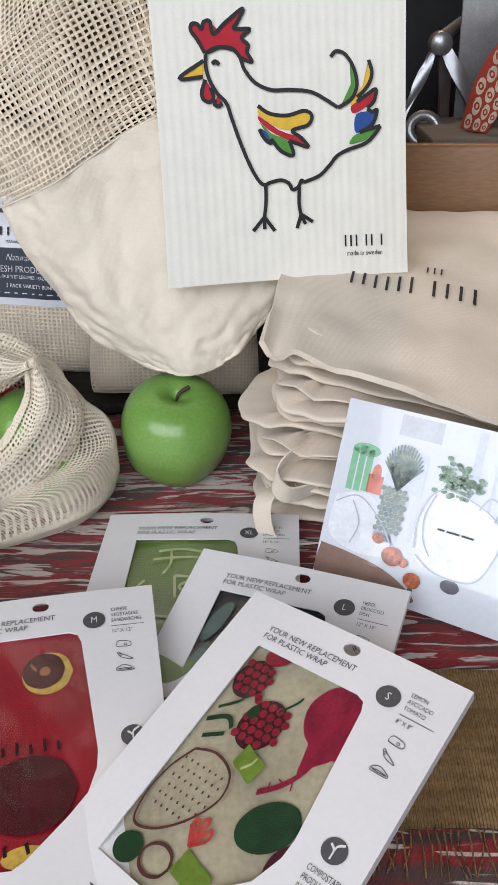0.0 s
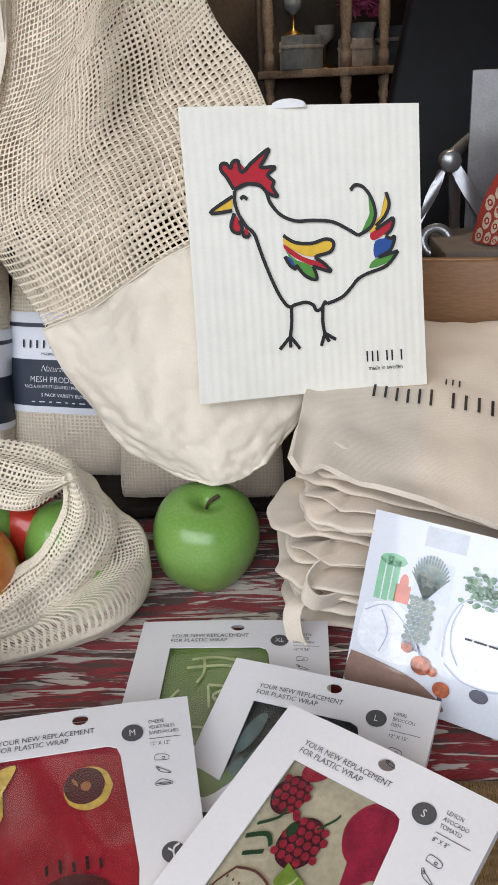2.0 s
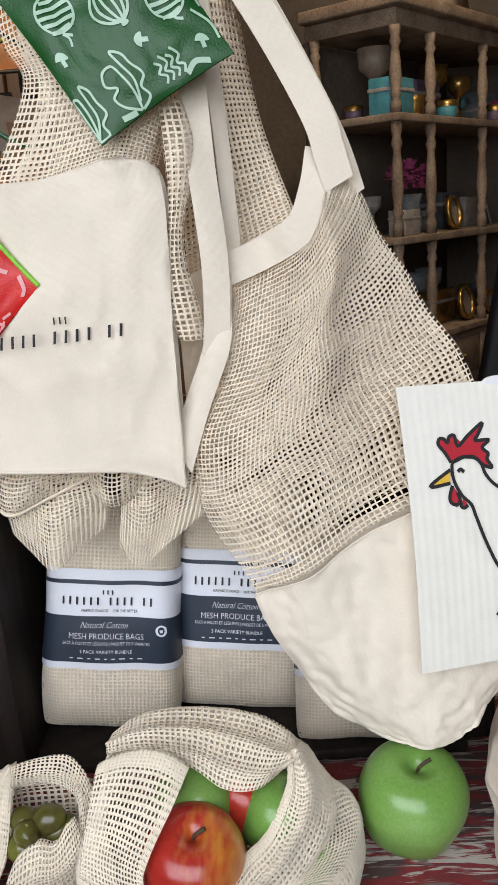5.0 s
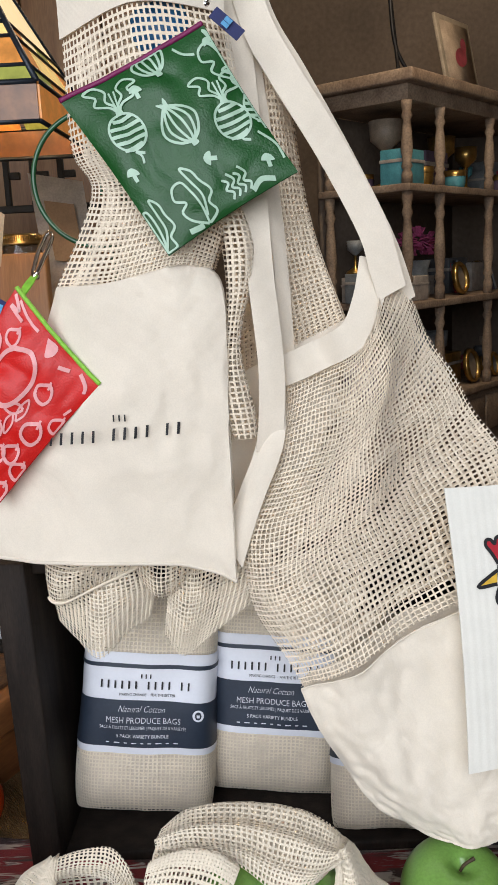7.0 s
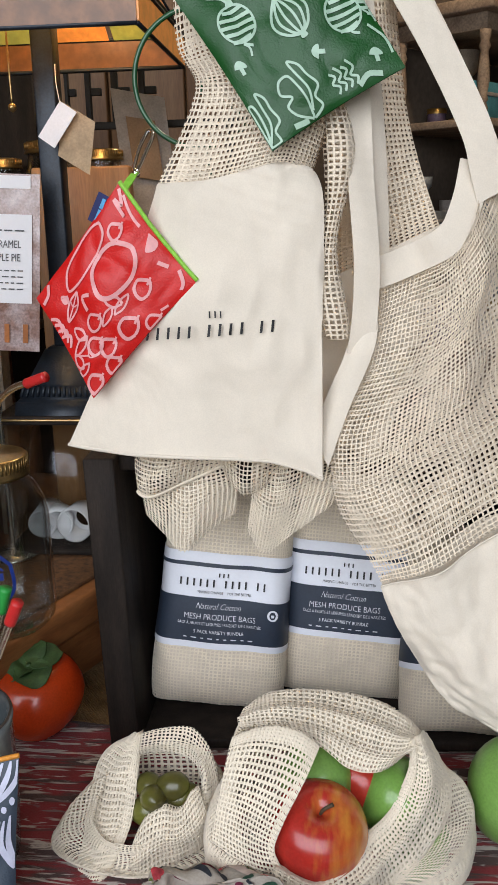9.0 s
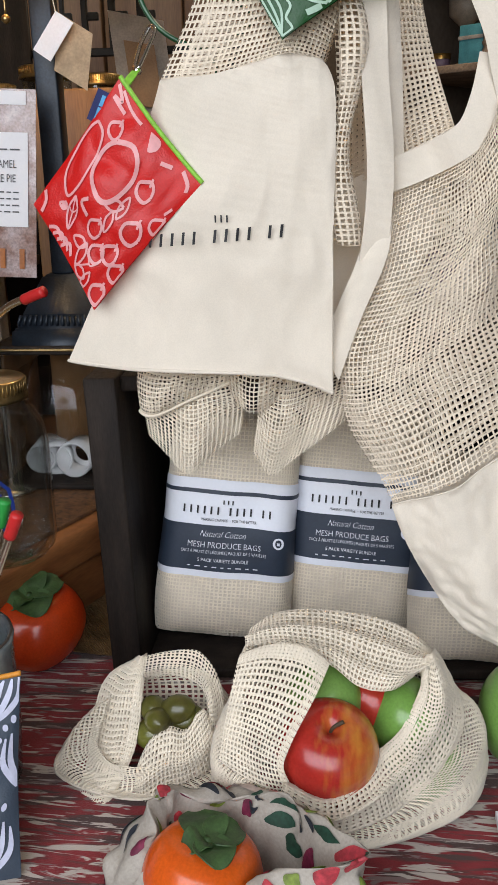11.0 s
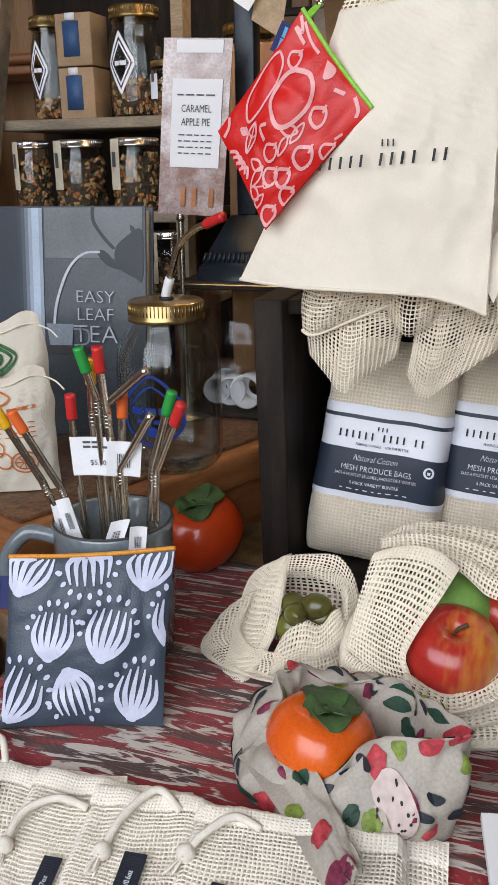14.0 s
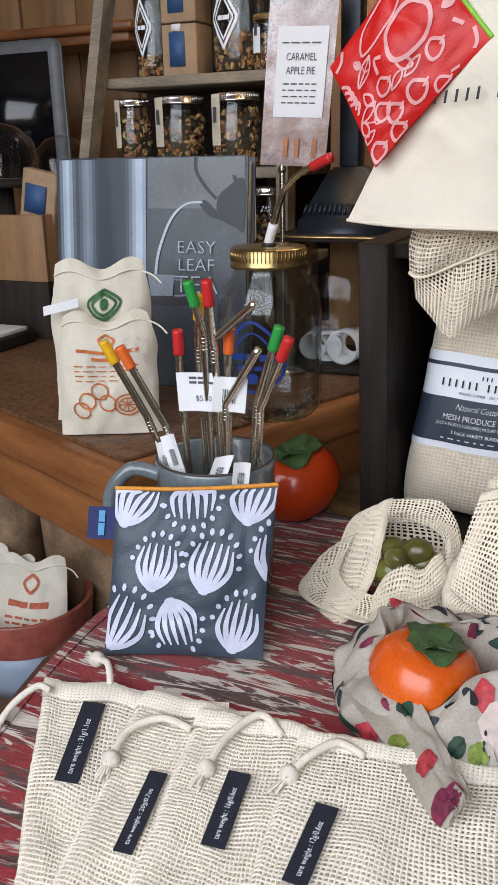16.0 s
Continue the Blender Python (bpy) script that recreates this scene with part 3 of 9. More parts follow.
def hem_band(u, v):
    p = HEM(u)
    d = HEM(min(u + 0.02, 1)) - HEM(max(u - 0.02, 0))
    nrm = Vector((-d.z, 0, d.x)).normalized()
    p = p + nrm * (v - 0.12) * 0.0225
    p.y = plane_a(p.x, p.z) + 0.011 - 0.009 * math.sin(math.pi * u) + 0.010 * math.exp(-((u - 0.22) / 0.10) ** 2) - 0.003
    return p


part("hem", sheet(hem_band, 24, 5, thick=-0.0016), CANVAS, ta)


BIND_L = spline([(-0.153, 0, 0.440), (-0.154, 0, 0.408), (-0.160, 0, 0.383), (-0.171, 0, 0.357), (-0.185, 0, 0.322)])
BIND_R = spline([(-0.134, 0, 0.440), (-0.135, 0, 0.420), (-0.138, 0, 0.388), (-0.157, 0, 0.341), (-0.172, 0, 0.298)])


def side_bind(u, v):
    """The bound edge that runs from the strap down the side of the net."""
    p = BIND_L(v).lerp(BIND_R(v), u)
    p.y = plane_a(p.x, p.z) + 0.004 + 0.002 * math.sin(9 * v) + 0.006 * (1 - u) - 0.003 * math.sin(math.pi * u)
    return p


part("side_binding", sheet(side_bind, 6, 30, thick=-0.0014), CANVAS, ta)
part("strap", ribbon([(-0.1485, 0.660, 0.385), (-0.1455, 0.656, 0.412), (-0.1445, 0.655, 0.452), (-0.1490, 0.661, 0.508), (-0.1515, 0.667, 0.555), (-0.156, 0.690, 0.640), (HX - 0.002, HY, HZ - 0.002)], 0.0195, [(1, 0.2, 0.10), (1, 0.4, 0)], n=80), CANVAS, ta)
part("strap", ribbon([(-0.131, 0.676, 0.440), (-0.136, 0.684, 0.540), (-0.146, 0.698, 0.640), (HX + 0.004, HY, HZ)], 0.013, [(0.8, 0.6, 0), (0.8, 0.6, 0)], n=40), CANVAS, ta)
part("strap", ribbon([(-0.0550, 0.668, 0.496), (-0.0610, 0.668, 0.518), (-0.0690, 0.670, 0.545), (-0.096, 0.674, 0.598), (-0.127, 0.684, 0.652), (-0.147, 0.696, 0.693), (HX, HY - 0.002, HZ)], 0.0225, [(0.88, 0, 0.47), (0.87, 0.1, 0.48)], n=50), CANVAS, ta)
part("strap", ribbon([(-0.044, 0.684, 0.488), (-0.058, 0.684, 0.530), (-0.088, 0.690, 0.594), (-0.120, 0.698, 0.655), (-0.143, 0.706, 0.698), (HX + 0.004, HY + 0.002, HZ)], 0.019, [(0.88, 0, 0.47), (0.87, 0.1, 0.48)], n=50), CANVAS, ta)

# the other tote: front canvas panel, net above, net corners below, net and canvas behind
B_T = spline([(-0.299, 0, 0.511), (-0.262, 0, 0.512), (-0.232, 0, 0.518), (-0.206, 0, 0.523), (-0.184, 0, 0.518)])
B_B = spline([(-0.384, 0, 0.307), (-0.330, 0, 0.304), (-0.260, 0, 0.303), (-0.215, 0, 0.299), (-0.176, 0, 0.289)])
B_L = spline([(-0.299, 0, 0.511), (-0.318, 0, 0.460), (-0.345, 0, 0.385), (-0.384, 0, 0.307)])
B_R = spline([(-0.184, 0, 0.518), (-0.1765, 0, 0.495), (-0.177, 0, 0.430), (-0.1765, 0, 0.360), (-0.176, 0, 0.289)])
NB = coons(B_L, B_R, B_T, B_B)


def base_b(u, v, back=0.0):
    p = NB(u, v)
    p.y = 0.660 - 0.010 * math.sin(math.pi * u) + 0.020 * max(0, u - 0.86) * 7 * 0.15
    p.y += 0.009 * (abs(nz(u * 2.0 + v, v * 2.2 - u, 21)) - 0.2) + 0.005 * (abs(nz(u * 5 - 2 * v, v * 5 + u, 33)) - 0.2) + 0.0040 * math.sin(9 * u + 1.0) * v * v + 0.004 * nz(u * 3, v * 3, 7) + 0.0016 * nz(u * 9, v * 6, 3) + 0.012 * (1 - u) ** 3 + back - 0.020 * v * (u ** 3)
    return p


tb = thing("net_tote", (HX - 0.01, HY, HZ), "hanging net tote with printed canvas panel, netting folded behind", "tote bag", "net totes on the hook")
panel = part("canvas_panel", sheet(base_b, 66, 60, thick=0.0012), CANVAS, tb)
part("panel_back", sheet(lambda u, v: base_b(u, v, 0.022), 16, 16, thick=0.0012), CANVAS, tb)
part("panel_hem", tube([base_b(i / 12, 1.0) + Vector((0, -0.0008, 0.0015)) for i in range(13)], 0.0016, 6), CANVAS, tb)


def FB(x, z):
    """Lay print on the panel: x, z in world metres."""
    u = (x - lerp(-0.299, -0.384, (0.515 - z) / 0.21)) / max(lerp(0.122, 0.208, (0.515 - z) / 0.21), 0.05)
    v = (0.517 - z) / 0.217
    q = base_b(min(max(u, 0), 1), min(max(v, 0), 1))
    return Vector((x, q.y - 0.0046, z))


b = bmesh.new()
letter_bars(b, FB, -0.2625, 0.4135, 0.0125, 0.0050, (3,), 0.28)
letter_bars(b, lambda x, z: FB(x + (z - 0.395) * 0.12, z + (x + 0.316) * 0.065), -0.322, 0.3960, 0.112, 0.0090, (6, 4, 2), 0.24)
part("brand_print", b, INK, panel)

N_L = spline([(-0.284, 0, 0.690), (-0.284, 0, 0.610), (-0.270, 0, 0.575), (-0.299, 0, 0.511)])
N_R = spline([(-0.168, 0, 0.700), (-0.158, 0, 0.620), (-0.170, 0, 0.560), (-0.184, 0, 0.518)])
N_T = spline([(-0.284, 0, 0.690), (-0.230, 0, 0.705), (-0.168, 0, 0.700)])
NN = coons(N_L, N_R, N_T, B_T)


def net_b(u, v, back=0.0):
    p = NN(u, v)
    p.y = 0.676 - 0.014 * v - 0.014 * math.sin(math.pi * u) + 0.004 * math.sin(8 * u + 5 * v) + 0.008 * (1 - u) ** 3 + back
    return p


part("net_body", net(net_b, 34, 46, hole=0.63, lift=0.0007, jit=0.05), NET, tb)
part("net_back", net(lambda u, v: net_b(1 - u, v, 0.044), 34, 46, hole=0.5, lift=-0.0007, jit=0.05), NET, tb)
part("hem", sheet(lambda u, v: net_b(u, 0) + Vector((0, -0.002, lerp(-0.008, 0.018, v))), 24, 4, thick=-0.0014), CANVAS, tb)
part("strap", ribbon([(-0.215, 0.664, 0.700), (-0.195, 0.68, 0.735), (HX - 0.006, HY - 0.004, HZ)], 0.026, [(1, 0, 0.3), (1, 0.3, 0)], n=24), CANVAS, tb)
part("strap", ribbon([(-0.270, 0.680, 0.700), (-0.225, 0.69, 0.740), (HX - 0.006, HY, HZ)], 0.022, [(1, 0, 0.5), (1, 0.3, 0)], n=24), CANVAS, tb)


def roll_edge(u, v):
    """The bunched net edge beside the panel."""
    z = lerp(0.560, 0.395, v)
    a = math.pi * 1.5 * u - 0.6
    r = 0.010 + 0.003 * math.sin(9 * v)
    return Vector((-0.170 + r * math.sin(a) + 0.004 * math.sin(7 * v), 0.664 - r * math.cos(a), z))


part("net_fold", net(roll_edge, 12, 42, hole=0.64, jit=0.06), NET, tb)


def net_behind(u, v):
    l = spline([(-0.172, 0, 0.690), (-0.172, 0, 0.560), (-0.175, 0, 0.430)])(v)
    r = spline([(-0.128, 0, 0.690), (-0.112, 0, 0.560), (-0.084, 0, 0.470)])(v)
    p = l.lerp(r, u)
    p.y = 0.712 + 0.008 * math.sin(7 * u + 2 * v) + 0.003 * math.sin(13 * u)
    return p


part("net_rear", net(net_behind, 20, 60, hole=0.54, jit=0.06), NET, tb)
part("net_rear_lining", net(lambda u, v: net_behind(u, v) + Vector((0.002, 0.022, 0.002)), 20, 60, hole=0.45, jit=0.08), NET, tb)
part("rear_canvas", sheet(lambda u, v: Vector((lerp(lerp(-0.180, -0.178, v), lerp(-0.080, -0.130, v), u), 0.706 + 0.005 * math.sin(6 * u), lerp(lerp(0.432, 0.300, v), lerp(0.480, 0.290, v), u))), 16, 16, thick=0.0012), CANVAS, tb)


def corner(L, R, T, B, out, seed):
    """A soft corner of netting that hangs below the panel, between four edges of (x, z)."""
    C = coons(*[spline([(x, 0.692, z) for x, z in e]) for e in (L, R, T, B)])

    def S(u, v):
        p = C(u, v)
        p.y -= out * (0.35 + 0.65 * math.sin(math.pi * u)) * math.sin(math.pi * (0.15 + 0.6 * v)) + 0.003 * math.sin(7 * u + 4 * v + seed)
        return p
    return S


C1 = corner([(-0.327, 0.312), (-0.331, 0.275), (-0.328, 0.241)], [(-0.256, 0.305), (-0.247, 0.272), (-0.251, 0.243)],
            [(-0.327, 0.312), (-0.292, 0.310), (-0.256, 0.305)], [(-0.328, 0.241), (-0.312, 0.226), (-0.294, 0.210), (-0.272, 0.228), (-0.251, 0.243)], 0.010, 1)
C2 = corner([(-0.235, 0.310), (-0.236, 0.268), (-0.241, 0.229)], [(-0.158, 0.310), (-0.158, 0.285), (-0.164, 0.257)],
            [(-0.235, 0.310), (-0.196, 0.312), (-0.158, 0.310)], [(-0.241, 0.229), (-0.226, 0.208), (-0.202, 0.227), (-0.164, 0.257)], 0.010, 4)
GATHER = corner([(-0.264, 0.310), (-0.264, 0.298), (-0.262, 0.287)], [(-0.200, 0.310), (-0.202, 0.298), (-0.205, 0.285)],
                [(-0.264, 0.310), (-0.235, 0.311), (-0.200, 0.310)], [(-0.262, 0.287), (-0.250, 0.271), (-0.239, 0.263), (-0.222, 0.271), (-0.205, 0.285)], 0.020, 2)
TURN = corner([(-0.329, 0.312), (-0.334, 0.290), (-0.332, 0.264)], [(-0.254, 0.306), (-0.255, 0.298), (-0.258, 0.288)],
              [(-0.329, 0.312), (-0.292, 0.310), (-0.254, 0.306)], [(-0.332, 0.264), (-0.318, 0.262), (-0.290, 0.274), (-0.258, 0.288)], 0.021, 3)
for S, nu, nv in ((C1, 24, 30), (C2, 26, 30), (GATHER, 18, 14), (TURN, 24, 15)):
    part("net_corner", net(S, nu, nv, hole=0.67, lift=0.0006, jit=0.06), NET_PALE, tb)
for S in (C1, C2):
    part("net_lining", net(lambda u, v, S=S: S(1 - u, v) + Vector((0, 0.009, 0.002)), 22, 26, hole=0.66, lift=-0.0006), NET, tb)
part("rolled_edge", tube([TURN(i / 20, 1.0) for i in range(21)], 0.0015, 6), NET_PALE, tb)

# ---- ribbed dishcloth with a bold print, propped on the tote ----
CLOTH = material("ribbed_cellulose", (0.86, 0.84, 0.76), 0.85, vary=0.02, scale=60, fine=800, bump=0.25, spec=0.2)
DTL, DTR, DBL, DBR = Vector((-0.021, 0.648, 0.354)), Vector((0.147, 0.672, 0.349)), Vector((-0.014, 0.590, 0.158)), Vector((0.155, 0.636, 0.150))


def dish(u, v):
    p = lerp(lerp(DTL, DTR, u), lerp(DBL, DBR, u), v)
    p.y += -0.007 * math.sin(math.pi * v) + 0.004 * math.sin(math.pi * u) + 0.004 * u * u * v
    p.x += 0.004 * math.sin(math.pi * v) * (0.5 - u)
    return p


def dish_rib(u, v):
    p = dish(u, v)
    p.y -= 0.00009 * math.sin(2 * math.pi * 27 * u) + 0.0002 * nz(u * 30, v * 40)
    return p


dc = thing("dishcloth", (0.07, 0.64, 0.15), "white ribbed dishcloth with a bold black line print", "dishcloth")
part("cloth", sheet(dish_rib, 216, 30, thick=-0.0012), CLOTH, dc)
PRINT = {"red": (0.48, 0.015, 0.03), "yellow": (0.80, 0.50, 0.05), "green": (0.09, 0.30, 0.05), "blue": (0.02, 0.08, 0.32)}
PMAT = {k: material("print_" + k, c, 0.75, vary=0.05, scale=200, bump=0.1) for k, c in PRINT.items()}


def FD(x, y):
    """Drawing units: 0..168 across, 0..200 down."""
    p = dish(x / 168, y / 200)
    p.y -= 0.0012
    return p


def FDI(x, y):
    """The black line lies over the colours."""
    p = FD(x, y)
    p.y -= 0.0006
    return p


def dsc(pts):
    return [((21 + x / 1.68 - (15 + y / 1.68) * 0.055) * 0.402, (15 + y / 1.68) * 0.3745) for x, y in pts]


b = {k: bmesh.new() for k in (*PRINT, "ink")}
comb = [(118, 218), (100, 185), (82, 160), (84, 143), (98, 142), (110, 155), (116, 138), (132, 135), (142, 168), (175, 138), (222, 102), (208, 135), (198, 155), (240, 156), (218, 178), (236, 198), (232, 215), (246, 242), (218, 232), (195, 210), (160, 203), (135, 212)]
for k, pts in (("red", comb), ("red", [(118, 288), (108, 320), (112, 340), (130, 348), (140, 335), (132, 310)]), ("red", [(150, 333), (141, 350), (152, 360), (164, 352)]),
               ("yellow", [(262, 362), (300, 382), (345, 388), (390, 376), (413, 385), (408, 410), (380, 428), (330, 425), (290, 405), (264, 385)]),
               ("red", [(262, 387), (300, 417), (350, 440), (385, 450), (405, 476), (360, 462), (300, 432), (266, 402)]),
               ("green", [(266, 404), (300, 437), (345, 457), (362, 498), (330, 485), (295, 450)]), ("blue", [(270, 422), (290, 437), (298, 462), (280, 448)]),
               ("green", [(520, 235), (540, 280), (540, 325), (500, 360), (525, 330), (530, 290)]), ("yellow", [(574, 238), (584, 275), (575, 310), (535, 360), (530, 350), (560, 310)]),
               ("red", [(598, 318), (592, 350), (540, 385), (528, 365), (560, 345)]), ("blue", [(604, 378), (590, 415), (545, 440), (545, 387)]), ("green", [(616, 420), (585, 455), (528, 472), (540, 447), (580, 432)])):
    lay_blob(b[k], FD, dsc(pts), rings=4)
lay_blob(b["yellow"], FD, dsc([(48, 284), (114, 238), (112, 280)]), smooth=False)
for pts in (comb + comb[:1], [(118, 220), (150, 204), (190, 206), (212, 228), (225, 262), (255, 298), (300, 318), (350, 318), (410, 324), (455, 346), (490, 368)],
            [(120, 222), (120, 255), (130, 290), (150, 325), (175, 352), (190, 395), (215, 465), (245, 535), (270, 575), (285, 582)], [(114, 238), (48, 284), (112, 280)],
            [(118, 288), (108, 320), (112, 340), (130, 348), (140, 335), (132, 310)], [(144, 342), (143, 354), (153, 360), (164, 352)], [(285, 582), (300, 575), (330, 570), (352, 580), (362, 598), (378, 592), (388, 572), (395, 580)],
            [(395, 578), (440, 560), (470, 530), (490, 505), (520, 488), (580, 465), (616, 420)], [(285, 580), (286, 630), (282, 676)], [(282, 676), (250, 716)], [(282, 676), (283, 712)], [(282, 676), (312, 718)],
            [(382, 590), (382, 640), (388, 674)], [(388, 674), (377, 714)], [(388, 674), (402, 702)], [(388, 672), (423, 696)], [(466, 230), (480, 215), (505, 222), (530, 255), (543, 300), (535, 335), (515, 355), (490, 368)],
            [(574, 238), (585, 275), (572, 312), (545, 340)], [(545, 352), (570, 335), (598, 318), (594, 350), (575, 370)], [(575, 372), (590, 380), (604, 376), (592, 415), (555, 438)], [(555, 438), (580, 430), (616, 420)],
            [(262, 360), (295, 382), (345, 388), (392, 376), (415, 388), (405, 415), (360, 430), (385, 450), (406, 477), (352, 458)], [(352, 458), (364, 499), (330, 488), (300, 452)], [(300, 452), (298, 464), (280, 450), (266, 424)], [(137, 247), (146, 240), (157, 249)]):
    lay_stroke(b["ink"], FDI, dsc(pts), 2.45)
letter_bars(b["ink"], FD, 121, 171.0, 30, 8.0, (3, 2, 1), 0.30)
lay_text(b["ink"], FD, "made in sweden", 123.5, 185.5, 5.0, squeeze=0.80)
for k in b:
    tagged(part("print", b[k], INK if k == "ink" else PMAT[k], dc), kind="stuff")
clipm = material("white_plastic", (0.8, 0.8, 0.82), 0.35, vary=0.02)
part("hanger_clip", sheet(lambda u, v: Vector((lerp(0.042, 0.068, u), 0.662, 0.350 + 0.006 * v * math.sin(math.pi * u) ** 0.4)), 14, 3, thick=-0.002), clipm, dc)

# ---- boxed food wraps ----


def wrap_art(kind, F, w, h, parent):
    """The folded printed wrap that shows in the card's window."""
    cols = {"red": (0.30, 0.008, 0.022), "cream": (0.42, 0.375, 0.26), "green": (0.10, 0.19, 0.018), "black": (0.015, 0.022, 0.022)}
    m = material("wax_wrap_" + kind, cols[kind], 0.28, vary=0.10, scale=35, fine=300, bump=0.25, coat=0.6, dist=0.002)
    bm = bmesh.new()
    sheet(lambda u, v: F(lerp(0.08, 0.86, 1 - u) * w, lerp(0.11, 0.80, v) * h) - Vector((0, 0, 0.0012 + 0.0008 * math.sin(9 * u + 7 * v))), 20, 24, bm)
    wr = part("folded_wrap", bm, m, parent, "waxed cotton wrap printed in " + kind)

    def G(x, y):
        return F(x * w, y * h) - Vector((0, 0, 0.0001))

    def ink(name, colour, shapes, strokes=(), rough=0.3):
        bm = bmesh.new()
        up = Vector((0, 0, 0.00012 * len(wr.children)))
        for s in shapes:
            lay_blob(bm, lambda x, y: G(x, y) + up, s)
        for s, t in strokes:
            lay_stroke(bm, lambda x, y: G(x, y) + up, s, t)
        tagged(part(name, bm, material("ink_" + name, colour, rough, vary=0.15, scale=120, coat=0.5), wr), kind="stuff")
    if kind == "green":
        ink("motif", (0.42, 0.50, 0.20), [], [([(0.30, 0.19), (0.42, 0.18), (0.55, 0.20)], 0.012), ([(0.28, 0.23), (0.45, 0.22), (0.58, 0.23)], 0.012), ([(0.36, 0.18), (0.37, 0.25), (0.34, 0.30)], 0.012), ([(0.26, 0.33), (0.22, 0.38), (0.27, 0.40)], 0.012),
                                              ([(0.40, 0.31), (0.42, 0.41)], 0.012), ([(0.40, 0.31), (0.50, 0.32), (0.43, 0.36), (0.52, 0.41)], 0.012), ([(0.57, 0.34), (0.60, 0.38), (0.66, 0.35)], 0.010), ([(0.64, 0.34), (0.60, 0.44)], 0.010), ([(0.24, 0.47), (0.40, 0.49), (0.55, 0.47)], 0.010)])
    elif kind == "black":
        ink("leaf_print", (0.10, 0.16, 0.15), [oval(0.22, 0.24, 0.035, 0.08, 25), oval(0.28, 0.32, 0.03, 0.09, 30), oval(0.20, 0.40, 0.03, 0.08, 20), oval(0.36, 0.21, 0.03, 0.06, 40)])
    elif kind == "red":
        ink("yellow_print", (0.62, 0.42, 0.08), [oval(0.555, 0.255, 0.10, 0.065), [(0.18, 0.16), (0.24, 0.15), (0.25, 0.17), (0.20, 0.25), (0.22, 0.30), (0.17, 0.34)], oval(0.50, 0.72, 0.08, 0.025)])
        ink("dark_fruit", (0.07, 0.006, 0.012), [oval(0.54, 0.247, 0.085, 0.055), oval(0.50, 0.58, 0.17, 0.095)])
        ink("pale_fruit", (0.40, 0.16, 0.06), [oval(0.545, 0.25, 0.022, 0.014), oval(0.50, 0.235, 0.018, 0.006, 40)])
        ink("speckle", (0.02, 0.004, 0.008), [], [([(0.40 + 0.05 * i, 0.455 - 0.01 * (i % 2)), (0.405 + 0.05 * i, 0.48)], 0.012) for i in range(5)] + [([(0.36 + 0.07 * i, 0.69), (0.36 + 0.075 * i, 0.715)], 0.012) for i in range(5)])
    else:
        ink("beet", (0.27, 0.010, 0.040), [oval(0.655, 0.215, 0.150, 0.098), [(0.575, 0.27), (0.69, 0.30), (0.645, 0.345), (0.615, 0.375), (0.60, 0.34)]])
        ink("beet_root", (0.25, 0.010, 0.040), [], [([(0.645, 0.33), (0.625, 0.375), (0.585, 0.42), (0.53, 0.455)], 0.016), ([(0.60, 0.41), (0.57, 0.405)], 0.004), ([(0.615, 0.39), (0.63, 0.415)], 0.004), ([(0.56, 0.44), (0.55, 0.42)], 0.004)])
        ink("berry_shade", (0.045, 0.006, 0.012), [oval(0.392, 0.318, 0.085, 0.070, -15), oval(0.245, 0.225, 0.072, 0.058, -15)])
        drupes = []
        for i in range(24):
            r_, q_ = divmod(i, 5)
            drupes.append(oval(0.322 + 0.034 * q_ + 0.016 * (r_ % 2), 0.268 + 0.024 * r_, 0.0155, 0.0108, n=6))
            if i < 16:
                r_, q_ = divmod(i, 4)
                drupes.append(oval(0.195 + 0.034 * q_ + 0.016 * (r_ % 2), 0.188 + 0.024 * r_, 0.0155, 0.0108, n=6))
        ink("berry", (0.25, 0.012, 0.030), drupes + [oval(0.285, 0.135, 0.060, 0.035, -20)])
        ink("greenery", (0.012, 0.05, 0.02), [oval(0.64, 0.506, 0.105, 0.062, -20), oval(0.26, 0.70, 0.055, 0.035), oval(0.335, 0.30, 0.02, 0.02)], [([(0.20, 0.33), (0.26, 0.29), (0.27, 0.26)], 0.010), ([(0.19, 0.37), (0.26, 0.34), (0.30, 0.36)], 0.014), ([(0.42, 0.27), (0.46, 0.23), (0.47, 0.21)], 0.008), ([(0.22, 0.41), (0.29, 0.38)], 0.012)])
        ink("leaf_label", (0.15, 0.24, 0.03), [[(0.40, 0.372), (0.45, 0.385), (0.50, 0.398), (0.495, 0.425), (0.487, 0.452), (0.44, 0.440), (0.39, 0.428), (0.395, 0.40)], [(0.45, 0.632), (0.515, 0.645), (0.58, 0.655), (0.575, 0.68), (0.57, 0.71), (0.50, 0.70), (0.44, 0.69), (0.445, 0.66)]])
        ring = [(0.235, 0.445), (0.32, 0.430), (0.41, 0.455), (0.435, 0.515), (0.385, 0.585), (0.30, 0.640), (0.215, 0.650), (0.185, 0.585), (0.195, 0.510)]
        rim = oval(0.375, 0.69, 0.06, 0.035)
        ink("outline", (0.10, 0.035, 0.03), [], [(ring + [ring[0]], 0.007), (rim + [rim[0]], 0.009)] + [([(0.225 + 0.028 * (i % 7) + 0.012 * ((i // 7) % 2), 0.47 + 0.024 * (i // 7)), (0.228 + 0.028 * (i % 7) + 0.012 * ((i // 7) % 2), 0.476 + 0.024 * (i // 7))], 0.006) for i in range(42)])
        ink("tag_stripe", (0.42, 0.45, 0.22), [], [([(0.43, 0.432), (0.455, 0.41), (0.462, 0.392)], 0.008)])
